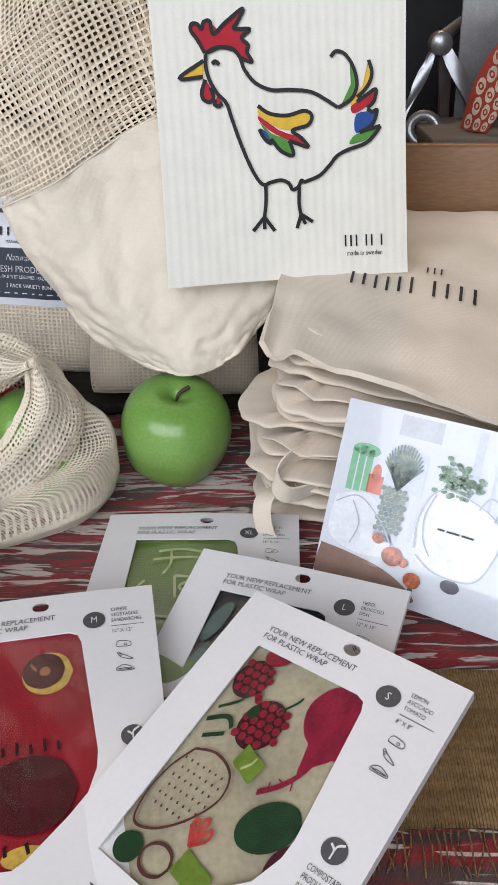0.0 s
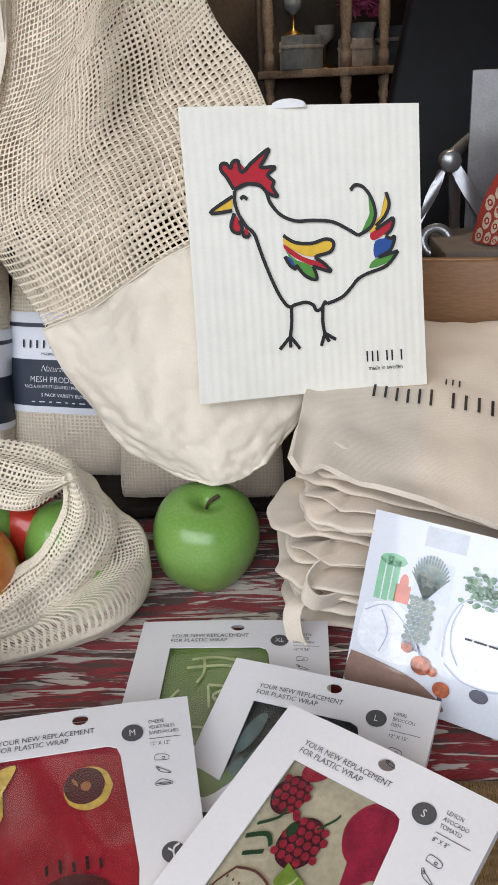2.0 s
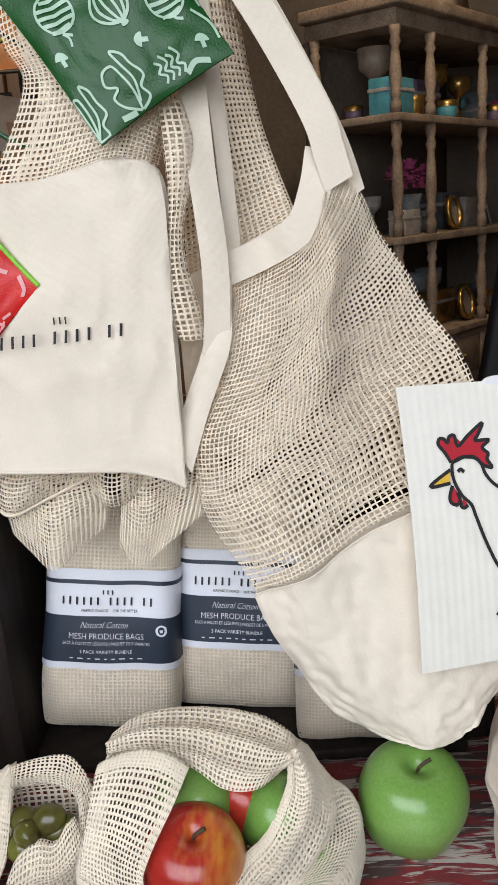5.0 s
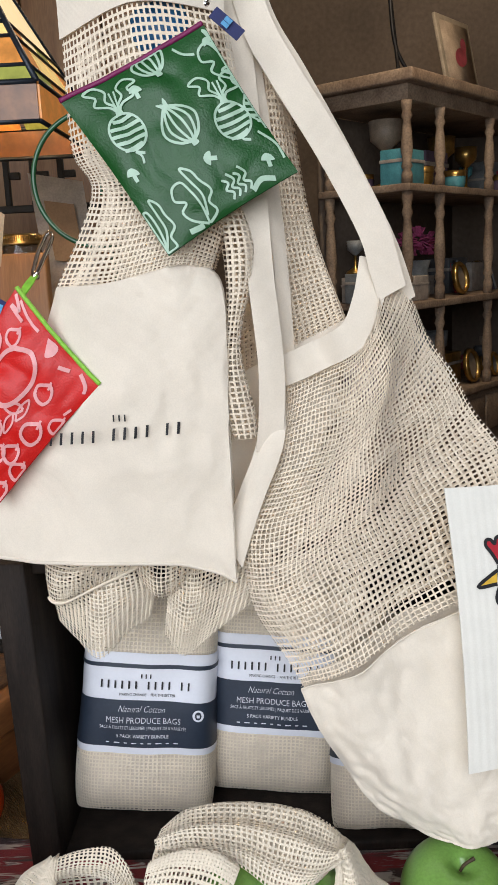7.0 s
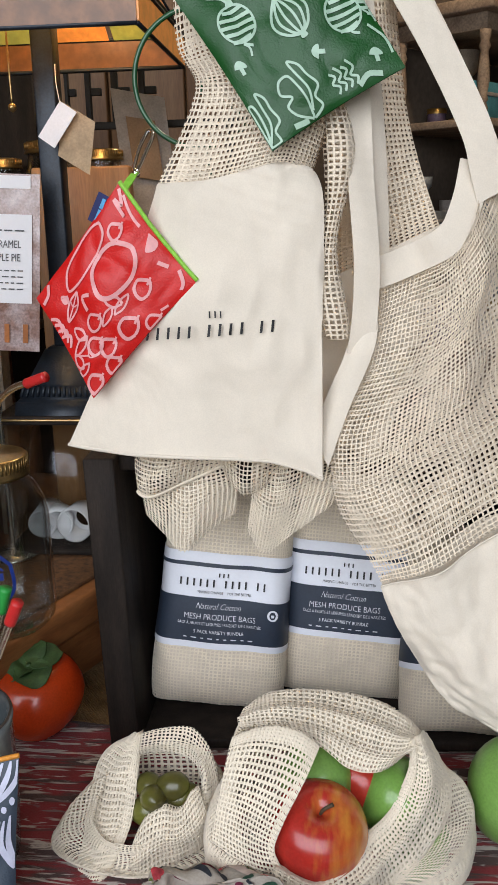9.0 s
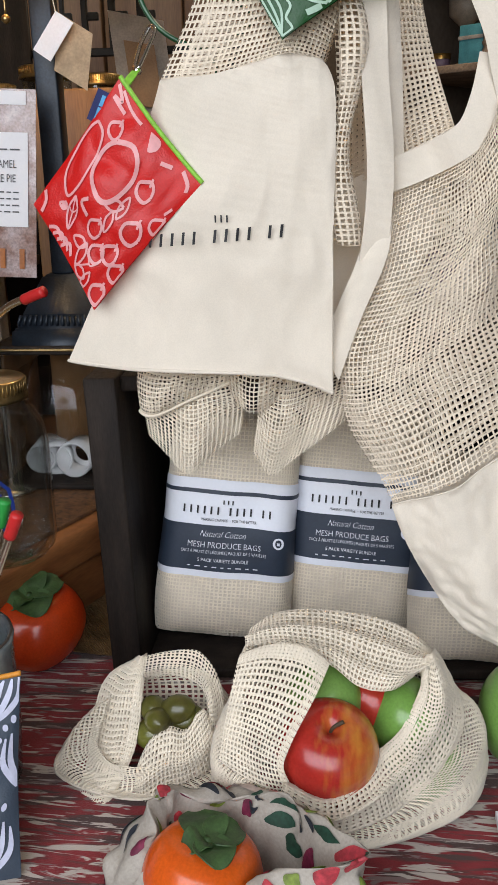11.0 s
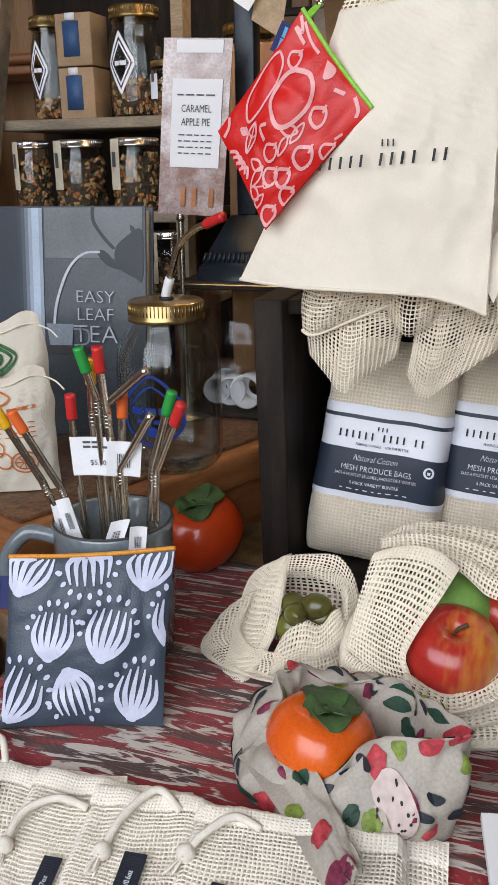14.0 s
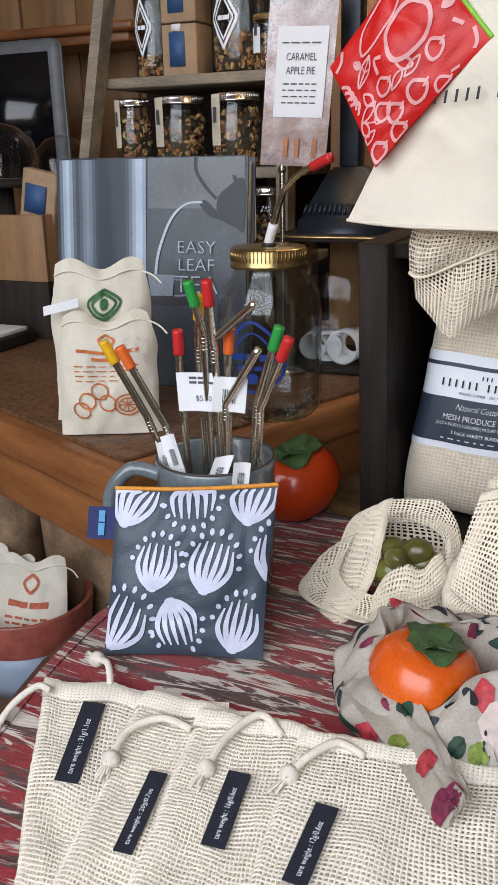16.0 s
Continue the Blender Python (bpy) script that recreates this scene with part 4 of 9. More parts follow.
        ink("coral_flower", (0.55, 0.06, 0.05), [], [([(0.446, 0.63), (0.41, 0.59), (0.42, 0.575), (0.446, 0.63)], 0.010), ([(0.446, 0.63), (0.44, 0.57), (0.46, 0.57), (0.446, 0.63)], 0.010), ([(0.446, 0.63), (0.48, 0.58), (0.49, 0.60), (0.446, 0.63)], 0.010)])
        ink("plum", (0.07, 0.01, 0.02), [oval(0.76, 0.56, 0.06, 0.05, -30)])
        ink("vine_tomato", (0.50, 0.06, 0.03), [oval(0.79, 0.42, 0.02, 0.04)])


def wrap_card(o, ex, ey, w, h, size, words, dims, kind):
    """A die-cut white card sleeve with a window, hang hole and print."""
    o, ex, ey = Vector(o), Vector(ex), Vector(ey)
    n = ey.cross(ex).normalized()
    if n.z < 0:
        n = -n
    ob = thing("food_wrap_package", o, "white card sleeve with a window onto a %s waxed food wrap" % kind, "food wrap", "packaged food wraps")

    def F(x, y, lift=0.0):
        bow = 0.0015 * math.sin(math.pi * x / w)
        return o + ex * x + ey * y + n * (bow + lift)
    # card face: window with cut corners at the lower right, hang hole at the top
    win = [(0.175, 0.14), (0.64, 0.14), (0.675, 0.15), (0.69, 0.175), (0.745, 0.50), (0.74, 0.545), (0.70, 0.615), (0.50, 0.735), (0.46, 0.75), (0.18, 0.74)]
    hole = oval(0.52, 0.040, 0.036, 0.018, 0, 12)
    bm = bmesh.new()

    def loop(pts):
        vs = [bm.verts.new((x * w, y * h, 0)) for x, y in pts]
        return [bm.edges.new((vs[i], vs[(i + 1) % len(vs)])) for i in range(len(vs))]
    es = loop([(0, 0), (0.25, 0), (0.5, 0), (0.75, 0), (1, 0), (1, 0.33), (1, 0.66), (1, 1), (0.5, 1), (0, 1), (0, 0.66), (0, 0.33)]) + loop(win) + loop(hole)
    bmesh.ops.triangle_fill(bm, use_beauty=True, use_dissolve=False, edges=es)
    geo = bmesh.ops.extrude_face_region(bm, geom=bm.faces[:])
    for v in geo["geom"]:
        if isinstance(v, bmesh.types.BMVert):
            v.co.z = -0.0009
    for v in bm.verts:
        v.co = F(v.co.x, v.co.y, v.co.z)
    bmesh.ops.recalc_face_normals(bm, faces=bm.faces)
    card = part("card_face", bm, WHITE_CARD, ob, smooth=False)
    bm = bmesh.new()
    sheet(lambda u, v: F((1 - u) * w, lerp(0.065, 1.0, v) * h, -0.0055), 10, 10, bm)
    for a, c in (((0, 0), (1, 0)), ((1, 0), (1, 1)), ((1, 1), (0, 1)), ((0, 1), (0, 0))):
        q = [bm.verts.new(F(a[0] * w, a[1] * h, -0.0009)), bm.verts.new(F(c[0] * w, c[1] * h, -0.0009)), bm.verts.new(F(c[0] * w, c[1] * h, -0.0055)), bm.verts.new(F(a[0] * w, a[1] * h, -0.0055))]
        bm.faces.new(q)
    part("card_back", bm, WHITE_CARD, ob)
    wrap_art(kind, lambda x, y: F(x, y, -0.0022), w, h, ob)

    def T(x, y):
        return F(x * w, y * h, 0.0005)
    b = bmesh.new()
    lay_text(b, T, "YOUR NEW REPLACEMENT", 0.17, 0.093, 0.024, squeeze=1.40)
    lay_text(b, T, "FOR PLASTIC WRAP", 0.17, 0.117, 0.024, squeeze=1.40)
    lay_blob(b, T, oval(0.745, 0.110, 0.047, 0.0285, 0, 14))
    for i, t in enumerate(words):
        lay_text(b, T, t, 0.815, 0.085 + 0.019 * i, 0.017, squeeze=1.2)
    lay_stroke(b, T, [(0.815, 0.137), (0.95, 0.137)], 0.002)
    lay_text(b, T, dims, 0.815, 0.160, 0.017, squeeze=1.3)
    for y, loops in ((0.200, ([(0.832, 0.008), (0.885, 0.010), (0.887, -0.004), (0.845, -0.010), (0.832, -0.003)], oval(0.868, 0.003, 0.006, 0.003))), (0.242, ([(0.840, -0.010), (0.862, -0.004), (0.894, 0.010), (0.860, 0.006), (0.842, -0.002)], oval(0.842, -0.009, 0.009, 0.004, 30))), (0.280, ([(0.828, 0.006), (0.892, 0.006), (0.890, -0.002), (0.855, -0.011), (0.828, -0.002)], [(0.830, 0.001), (0.860, 0.003), (0.890, 0.002), (0.860, -0.001)]))):
        for q in loops:
            lay_stroke(b, T, [(px, y + py) for px, py in q], 0.0022, closed=True)
    lay_blob(b, T, oval(0.875, 0.475, 0.045, 0.028, 0, 14))
    for i, t in enumerate(("COMPOSTABLE", "PRODUCT &", "PACKAGING")):
        lay_text(b, T, t, 0.825, 0.535 + 0.022 * i, 0.020, squeeze=1.0)
    bars(b, T, 0.20, 0.80, 0.34, 0.022, 3, 3)
    tagged(part("print", b, GREY_INK, card), kind="stuff")
    b = bmesh.new()

    def T2(x, y):
        return F(x * w, y * h, 0.0010)
    lay_text(b, T2, size, 0.745, 0.121, 0.030, "CENTER", squeeze=1.3)
    lay_stroke(b, T2, [(0.855, 0.465), (0.873, 0.475), (0.875, 0.495)], 0.006)
    lay_stroke(b, T2, [(0.90, 0.455), (0.878, 0.465), (0.875, 0.48)], 0.006)
    tagged(part("badge_print", b, WHITE_CARD, card), kind="stuff")
    # clear film over the window
    bm = bmesh.new()
    sheet(lambda u, v: F(lerp(0.12, 0.80, 1 - u) * w, lerp(0.11, 0.79, v) * h, -0.0012 + 0.0004 * math.sin(13 * u + 9 * v) + 0.0004 * nz(u * 5, v * 5)), 24, 24, bm)
    fl = part("window_film", bm, FILM, ob, "clear plastic film")
    fl.visible_shadow = False
    return ob


FILM = glass("clear_film", rough=0.06)
wrap_card((-0.060, 0.536, 0.012), (0.9995, -0.03, 0), (-0.03, -0.9995, -0.02), 0.132, 0.215, "XL", ("BAGUETTE", "LETTUCE", "LARGE DISH"), '16" X 26"', "green")
wrap_card((0.010, 0.474, 0.026), (0.937, -0.350, 0), (-0.341, -0.913, -0.225), 0.131, 0.205, "L", ("HERBS", "BROCCOLI", "DISH"), '12" X 15"', "black")
wrap_card((-0.148, 0.409, 0.030), (0.984, 0.178, 0), (0.177, -0.977, -0.122), 0.132, 0.215, "M", ("CHEESE", "VEGETABLES", "SANDWICHES"), '12" X 12"', "red")
wrap_card((0.044, 0.400, 0.050), (0.796, -0.605, 0), (-0.584, -0.769, -0.259), 0.126, 0.200, "S", ("LEMON", "AVOCADO", "TOMATO"), '8" X 8"', "cream")

# ---- folded totes in a stack ----
st_rnd = random.Random(21)


NOSE = spline([(0.085, 0.760), (0.050, 0.650), (0.038, 0.580), (0.052, 0.536), (0.110, 0.522), (0.190, 0.492), (0.300, 0.440)])


def folded_tote(k, z0, z1, dx):
    """One folded tote: several soft sheets with rounded, uneven folds towards the front."""
    ob = thing("folded_tote", (0.16, 0.60, z0), "natural cotton tote folded flat in a stack", "tote bag", "stack of folded totes")
    m = 2
    for i in range(m):
        a, c = lerp(z0, z1, i / m), lerp(z0, z1, (i + 1) / m)
        ox, oy = dx + st_rnd.uniform(-0.014, 0.010), st_rnd.uniform(-0.014, 0.012)
        sx, ln = st_rnd.uniform(0.0, 9.0), st_rnd.uniform(0.92, 1.05)

        def S(u, v, a=a, c=c, ox=ox, oy=oy, sx=sx, ln=ln):
            """u runs along the fold from its back end round the near corner to the right; v wraps top - nose - bottom."""
            path, q0, q1 = NOSE(u), NOSE(min(u + 0.02, 1)), NOSE(max(u - 0.02, 0))
            d = (q0 - q1).normalized()
            inw = Vector((-d.y, d.x))
            t = (c - a) / 2
            ang = math.pi * min(max((v - 0.35) / 0.30, 0), 1)
            depth = 0.15 * max(0, (0.35 - v) / 0.35) + 0.15 * max(0, (v - 0.65) / 0.35) + t * (1 - math.sin(ang))
            wob = 0.013 * nz(u * 3.5, sx) + 0.010 * (abs(nz(u * 5, sx + 5)) - 0.15) + 0.003 * nz(u * 14, sx + 3)
            p = path * 1.0 + inw * (depth + wob)
            sag = 0.010 * nz(u * 4, sx + 7) + 0.014 * (abs(nz(u * 6, sx + 2)) - 0.15) + 0.003 * nz(u * 13, sx + 1)
            z = (a + c) / 2 + t * math.cos(ang) * (0.42 + 0.35 * nz(u * 5, sx + 4)) + sag * (1 - abs(2 * v - 1) * 0.7)
            return Vector((p.x + ox, p.y + oy, max(z * (1 - 0.24 * min(max((p.x - 0.06) / 0.14, 0), 1)), 0.0015)))
        part("fold", sheet(S, 80, 24), CANVAS_TAN, ob)
    return ob


NST = 7
for k in range(NST):
    z0, z1 = 0.002 + k * 0.0195, 0.002 + (k + 1) * 0.0195 + 0.001
    folded_tote(k, z0, z1, 0.014 + 0.010 * math.sin(k * 1.9) - (0.004 if k < 3 else 0) + (0.022 if k == NST - 1 else 0.0))


def top_tote(u, v):
    """The uppermost tote, its flat front sloping up to the back."""
    f = spline([(0.050, 0.534), (0.110, 0.508), (0.190, 0.482), (0.300, 0.430)])(u)
    bk = spline([(0.085, 0.760), (0.165, 0.790), (0.260, 0.765), (0.360, 0.700)])(u)
    p = f.lerp(bk, v)
    z = 0.148 - 0.038 * min(max((p.x - 0.05) / 0.15, 0), 1.2) * (1 - v) ** 1.2 + 0.026 * v - 0.006 * (1 - v) ** 6 + 0.004 * nz(p.x * 14, p.y * 14, 4) + 0.008 * (abs(nz(p.x * 12 + p.y * 6, p.y * 12, 9)) - 0.15) + 0.003 * nz(p.x * 40, p.y * 30, 2) - 0.012 * math.exp(-((u - 0.06) / 0.05) ** 2) * math.exp(-v * 7)
    z -= 0.020 * max(0, v - 0.88) / 0.12
    return Vector((p.x, p.y, z))


tt = thing("folded_tote", (0.16, 0.60, 0.145), "natural cotton tote with black print lying on top of the stack", "tote bag", "stack of folded totes")
tp = part("front_panel", sheet(lambda u, v: top_tote(u, v), 50, 40, thick=0.004), CANVAS_TAN, tt)
part("hem", tube([top_tote(i / 12, 0.985) + Vector((0, 0, 0.0015)) for i in range(13)], 0.0022, 6), CANVAS_TAN, tt)


def FT(x, y):
    """x along the words, y across them."""
    p = top_tote(0.30 + 3.1 * x, 0.40 + 0.25 * x - 3.4 * y)
    return p + Vector((0, -0.0005, 0.0012))


b = bmesh.new()
letter_bars(b, FT, -0.020, -0.010, 0.150, 0.022, (6, 4, 2), 0.22)
letter_bars(b, FT, 0.050, -0.034, 0.018, 0.012, (3,), 0.24)
part("brand_print", b, INK, tp)
lp = part("strap_loop", ribbon([(0.085, 0.545, 0.056), (0.066, 0.528, 0.060), (0.056, 0.518, 0.050), (0.064, 0.514, 0.040), (0.084, 0.525, 0.040)], 0.015, [(0.2, -0.3, 1), (0.3, -0.2, 1)], n=30), CANVAS_TAN, tt)
part("strap_loop", ribbon([(0.066, 0.535, 0.034), (0.050, 0.520, 0.035), (0.047, 0.512, 0.024), (0.054, 0.508, 0.008), (0.080, 0.512, 0.004)], 0.013, [(0.9, -0.4, 0.2), (0.9, -0.4, 0.2)], n=30), CANVAS_TAN, tt)

# ---- glossy photo card leaning on the stack ----
GLOSS = dict(rough=0.12, coat=0.6, bump=0.0)
PHOTO_BG = material("photo_white", (0.72, 0.75, 0.81), vary=0.02, scale=20, **GLOSS)
po, pex, pey = Vector((0.1045, 0.520, 0.107)), Vector((0.848, -0.53, 0)), Vector((-0.026, -0.045, -0.1035))
pc = thing("photo_card", (0.08, 0.483, 0.003), "glossy photo card of vegetables and cotton bags", "photo card")


def FP(x, y, lift=0.0006):
    """0..1 across, 0..1 down."""
    n = Vector((-0.45, -0.80, 0.45)).normalized()
    return po + pex * 0.170 * x + pey * y * 1.0 + n * lift


part("card", sheet(lambda u, v: FP(u, v, 0.0), 6, 6, thick=0.0012), PHOTO_BG, pc)
for nm, colour, shapes in (("shade", (0.70, 0.74, 0.81), [quad(0.004, 0.10, 0.20, 0.56), quad(0.345, 0.02, 0.40, 0.35), quad(0.66, 0.02, 0.99, 0.10)]), ("cupboard", (0.56, 0.60, 0.66), [quad(0.215, 0.02, 0.375, 0.13)]), ("wall_shadow", (0.64, 0.69, 0.80), [quad(0.50, 0.02, 0.53, 0.30), quad(0.20, 0.20, 0.345, 0.42), quad(0.58, 0.06, 0.59, 0.40)]), ("oven", (0.12, 0.14, 0.18), [quad(0.21, 0.135, 0.345, 0.185), quad(0.10, 0.03, 0.135, 0.09), quad(0.07, 0.11, 0.105, 0.20)]),
                           ("celery", (0.28, 0.58, 0.36), [quad(0.055, 0.25, 0.080, 0.48), quad(0.085, 0.23, 0.110, 0.48), quad(0.115, 0.24, 0.140, 0.47), oval(0.11, 0.25, 0.055, 0.035)]),
                           ("bottle", (0.74, 0.24, 0.18), [quad(0.135, 0.37, 0.195, 0.47), oval(0.165, 0.36, 0.018, 0.05)]),
                           ("bag_shadow", (0.69, 0.72, 0.79), [quad(0.325, 0.44, 0.345, 0.66), quad(0.20, 0.62, 0.29, 0.70)]),
                           ("tote_image", (0.86, 0.88, 0.93), [[(0.35, 0.52), (0.39, 0.36), (0.46, 0.34), (0.62, 0.42), (0.64, 0.60), (0.58, 0.76), (0.42, 0.77), (0.35, 0.68)], [(0.03, 0.52), (0.16, 0.48), (0.26, 0.64), (0.28, 0.76), (0.16, 0.80), (0.03, 0.74)]]),
                           ("table_image", (0.30, 0.19, 0.15), [[(0.01, 0.80), (0.12, 0.81), (0.26, 0.84), (0.36, 0.90), (0.40, 0.96), (0.30, 0.985), (0.15, 0.985), (0.01, 0.98)]]),
                           ("bread", (0.70, 0.46, 0.34), [oval(0.05, 0.80, 0.035, 0.028, 10), oval(0.12, 0.79, 0.045, 0.030, 20), oval(0.17, 0.87, 0.05, 0.034, 8), oval(0.46, 0.72, 0.045, 0.022, 5)]),
                           ("mushroom_image", (0.14, 0.14, 0.17), [oval(0.515, 0.82, 0.035, 0.035), oval(0.38, 0.90, 0.010, 0.012)])):
    bm = bmesh.new()
    lift = 0.0005 + 0.00012 * len(nm)
    for s in shapes:
        lay_blob(bm, lambda x, y: FP(x, y, lift), s, smooth=len(s) != 4, rings=1)
    tagged(part(nm, bm, material("photo_" + nm, colour, vary=0.05, scale=90, **GLOSS), pc), kind="stuff")
bm = bmesh.new()
for i in range(45):
    r, q = divmod(i, 5)
    lay_blob(bm, lambda x, y: FP(x, y, 0.0024), oval(0.205 + 0.020 * q + 0.009 * (r % 2), 0.42 + 0.027 * r, 0.010, 0.014), rings=1)
for i in range(17):
    a = radians(-78 + i * 9.6)
    lay_stroke(bm, lambda x, y: FP(x, y, 0.0025), [(0.255, 0.42), (0.258 + 0.035 * math.sin(a), 0.34), (0.262 + 0.075 * math.sin(a), 0.31 - 0.14 * math.cos(a))], 0.014, taper=True)
tagged(part("pineapple", bm, material("photo_pineapple", (0.15, 0.23, 0.22), vary=0.3, scale=200, tint=(0.24, 0.27, 0.20), **GLOSS), pc), kind="stuff")
bm = bmesh.new()
rk = random.Random(5)
for i in range(70):
    lay_blob(bm, lambda x, y: FP(x, y, 0.0026), oval(0.465 + rk.gauss(0, 0.036), 0.29 + rk.gauss(0, 0.034), 0.012, 0.012), rings=1)
tagged(part("kale", bm, material("photo_kale", (0.05, 0.16, 0.08), vary=0.5, scale=260, tint=(0.16, 0.30, 0.16), **GLOSS), pc), kind="stuff")
bm = bmesh.new()
for x, y, r in ((0.29, 0.76, 0.040), (0.335, 0.775, 0.019), (0.38, 0.85, 0.033), (0.225, 0.69, 0.022)):
    lay_blob(bm, lambda x_, y_: FP(x_, y_, 0.0028), oval(x, y, r, r * 1.25), rings=1)
tagged(part("tomato_image", bm, material("photo_tomato", (0.66, 0.19, 0.09), vary=0.3, scale=120, **GLOSS), pc), kind="stuff")
bm = bmesh.new()
for q, w in (([(0.36, 0.68), (0.355, 0.52), (0.39, 0.38), (0.46, 0.345), (0.60, 0.41), (0.645, 0.50), (0.64, 0.62), (0.585, 0.765), (0.45, 0.775), (0.37, 0.71)], 0.007), ([(0.40, 0.38), (0.375, 0.50), (0.385, 0.62), (0.42, 0.70)], 0.005), ([(0.555, 0.40), (0.585, 0.33), (0.625, 0.36), (0.615, 0.44)], 0.008), ([(0.035, 0.56), (0.12, 0.50), (0.22, 0.60), (0.29, 0.74)], 0.006), ([(0.10, 0.53), (0.14, 0.64), (0.12, 0.76)], 0.005), ([(0.70, 0.12), (0.70, 0.50), (0.71, 0.80)], 0.006), ([(0.80, 0.12), (0.80, 0.45), (0.81, 0.75)], 0.006)):
    lay_stroke(bm, lambda x, y: FP(x, y, 0.0027), q, w)
tagged(part("drawn_fold", bm, material("photo_fold", (0.50, 0.55, 0.65), vary=0.05, scale=90, **GLOSS), pc), kind="stuff")
bm = bmesh.new()
for i in range(60):
    lay_blob(bm, lambda x, y: FP(x, y, 0.0029), oval(0.465 + rk.gauss(0, 0.036), 0.285 + rk.gauss(0, 0.036), 0.006, 0.007), rings=1, per=1)
tagged(part("kale_leaf", bm, material("photo_kale_light", (0.22, 0.38, 0.22), vary=0.3, scale=260, **GLOSS), pc), kind="stuff")
bm = bmesh.new()
bars(bm, lambda x, y: FP(x, y, 0.0030), 0.43, 0.545, 0.13, 0.010, 3, 1)
part("print", bm, GREY_INK, pc)

# ---- apples ----
def fruit_mat(name, a, c, split, rough=0.28):
    m = material(name, a, rough, vary=0.10, scale=60, fine=500, bump=0.04, tint=c, coat=0.25)
    for nd in m.node_tree.nodes:
        if nd.type == "MAP_RANGE" and nd.inputs[1].default_value < 0.39 and nd.inputs[1].default_value > 0.37:
            nd.inputs[1].default_value, nd.inputs[2].default_value = split
        if nd.type == "TEX_NOISE" and nd.inputs["Scale"].default_value == 60:
            nd.inputs["Scale"].default_value = 18
    return m


def blush_mat(name, x0, x1):
    """Apple skin that turns from red to streaked yellow across its width."""
    m = material(name, (0.42, 0.028, 0.018), 0.27, vary=0.10, scale=60, fine=500, bump=0.04, coat=0.25, tint=(0.36, 0.02, 0.015))
    N, L = m.node_tree.nodes, m.node_tree.links
    b = N["Principled BSDF"]
    base = b.inputs["Base Color"].links[0].from_socket
    co, sp, mp, no = N.new("ShaderNodeTexCoord"), N.new("ShaderNodeSeparateXYZ"), N.new("ShaderNodeMapping"), N.new("ShaderNodeTexNoise")
    mp.inputs["Scale"].default_value = (150, 60, 28)
    no.inputs["Scale"].default_value, no.inputs["Detail"].default_value = 1.0, 4
    L.new(co.outputs["Object"], sp.inputs[0])
    L.new(co.outputs["Object"], mp.inputs[0])
    L.new(mp.outputs[0], no.inputs["Vector"])
    r, ad, r2 = N.new("ShaderNodeMapRange"), N.new("ShaderNodeMath"), N.new("ShaderNodeMapRange")
    r.inputs[1].default_value, r.inputs[2].default_value = x0, x1
    L.new(sp.outputs["X"], r.inputs[0])
    ad.operation, ad.inputs[1].default_value = "MULTIPLY_ADD", 1.1
    L.new(no.outputs["Fac"], ad.inputs[0])
    L.new(r.outputs[0], ad.inputs[2])
    r2.inputs[1].default_value, r2.inputs[2].default_value = 0.90, 1.75
    L.new(ad.outputs[0], r2.inputs[0])
    mx = N.new("ShaderNodeMix")
    mx.data_type = "RGBA"
    L.new(r2.outputs[0], mx.inputs[0])
    L.new(base, mx.inputs[6])
    mx.inputs[7].default_value = (0.66, 0.33, 0.045, 1)
    L.new(mx.outputs[2], b.inputs["Base Color"])
    return m


BLUSH = blush_mat("blush_apple_skin", -0.208, -0.130)
GREEN_APPLE = fruit_mat("green_apple_skin", (0.165, 0.33, 0.065), (0.22, 0.39, 0.10), (0.4, 0.7))
RED_APPLE = fruit_mat("red_apple_skin", (0.45, 0.035, 0.02), (0.66, 0.27, 0.05), (0.53, 0.70))
STEM = material("stem", (0.07, 0.045, 0.02), 0.7, vary=0.2, scale=300, bump=0.4)


def apple(loc, r, mat, label, tilt=(0, 0), name="apple", group="apples", stem=True):
    M = Matrix.Translation(loc) @ Matrix.Rotation(radians(tilt[0]), 4, "X") @ Matrix.Rotation(radians(tilt[1]), 4, "Y")
    ob = thing(name, loc, label, "apple", group)
    prof = [(0.001, -0.86), (0.20, -0.93), (0.42, -0.97), (0.66, -0.86), (0.88, -0.56), (0.99, -0.10), (1.0, 0.18), (0.95, 0.46), (0.82, 0.72), (0.60, 0.89), (0.38, 0.94), (0.20, 0.88), (0.08, 0.78), (0.001, 0.72)]
    f = spline([(a, 0, c) for a, c in prof])
    P = [(max(f(i / 40).x, 0.0008) * r, f(i / 40).z * r * 0.94) for i in range(41)]
    bm = lathe(P, 40, cap=False)
    for v in bm.verts:
        a = math.atan2(v.co.y, v.co.x)
        h = v.co.z / r
        k = 1 + 0.018 * math.cos(5 * a) * (0.6 - h) + 0.02 * math.cos(a + 1)
        v.co.x *= k
        v.co.y *= k
    bmesh.ops.transform(bm, matrix=M, verts=bm.verts)
    part("flesh", bm, mat, ob)
    if stem:
        part("stem", tube([M @ Vector((0, 0, 0.68 * r)), M @ Vector((0.05 * r, 0, 0.86 * r)), M @ Vector((0.22 * r, 0.05 * r, 0.98 * r))], 0.0011, 6, r2=0.0017), STEM, ob)
    return ob


apple((-0.0195, 0.614, 0.0385), 0.0420, GREEN_APPLE, "shiny green apple standing on the red cloth", (15, 6))

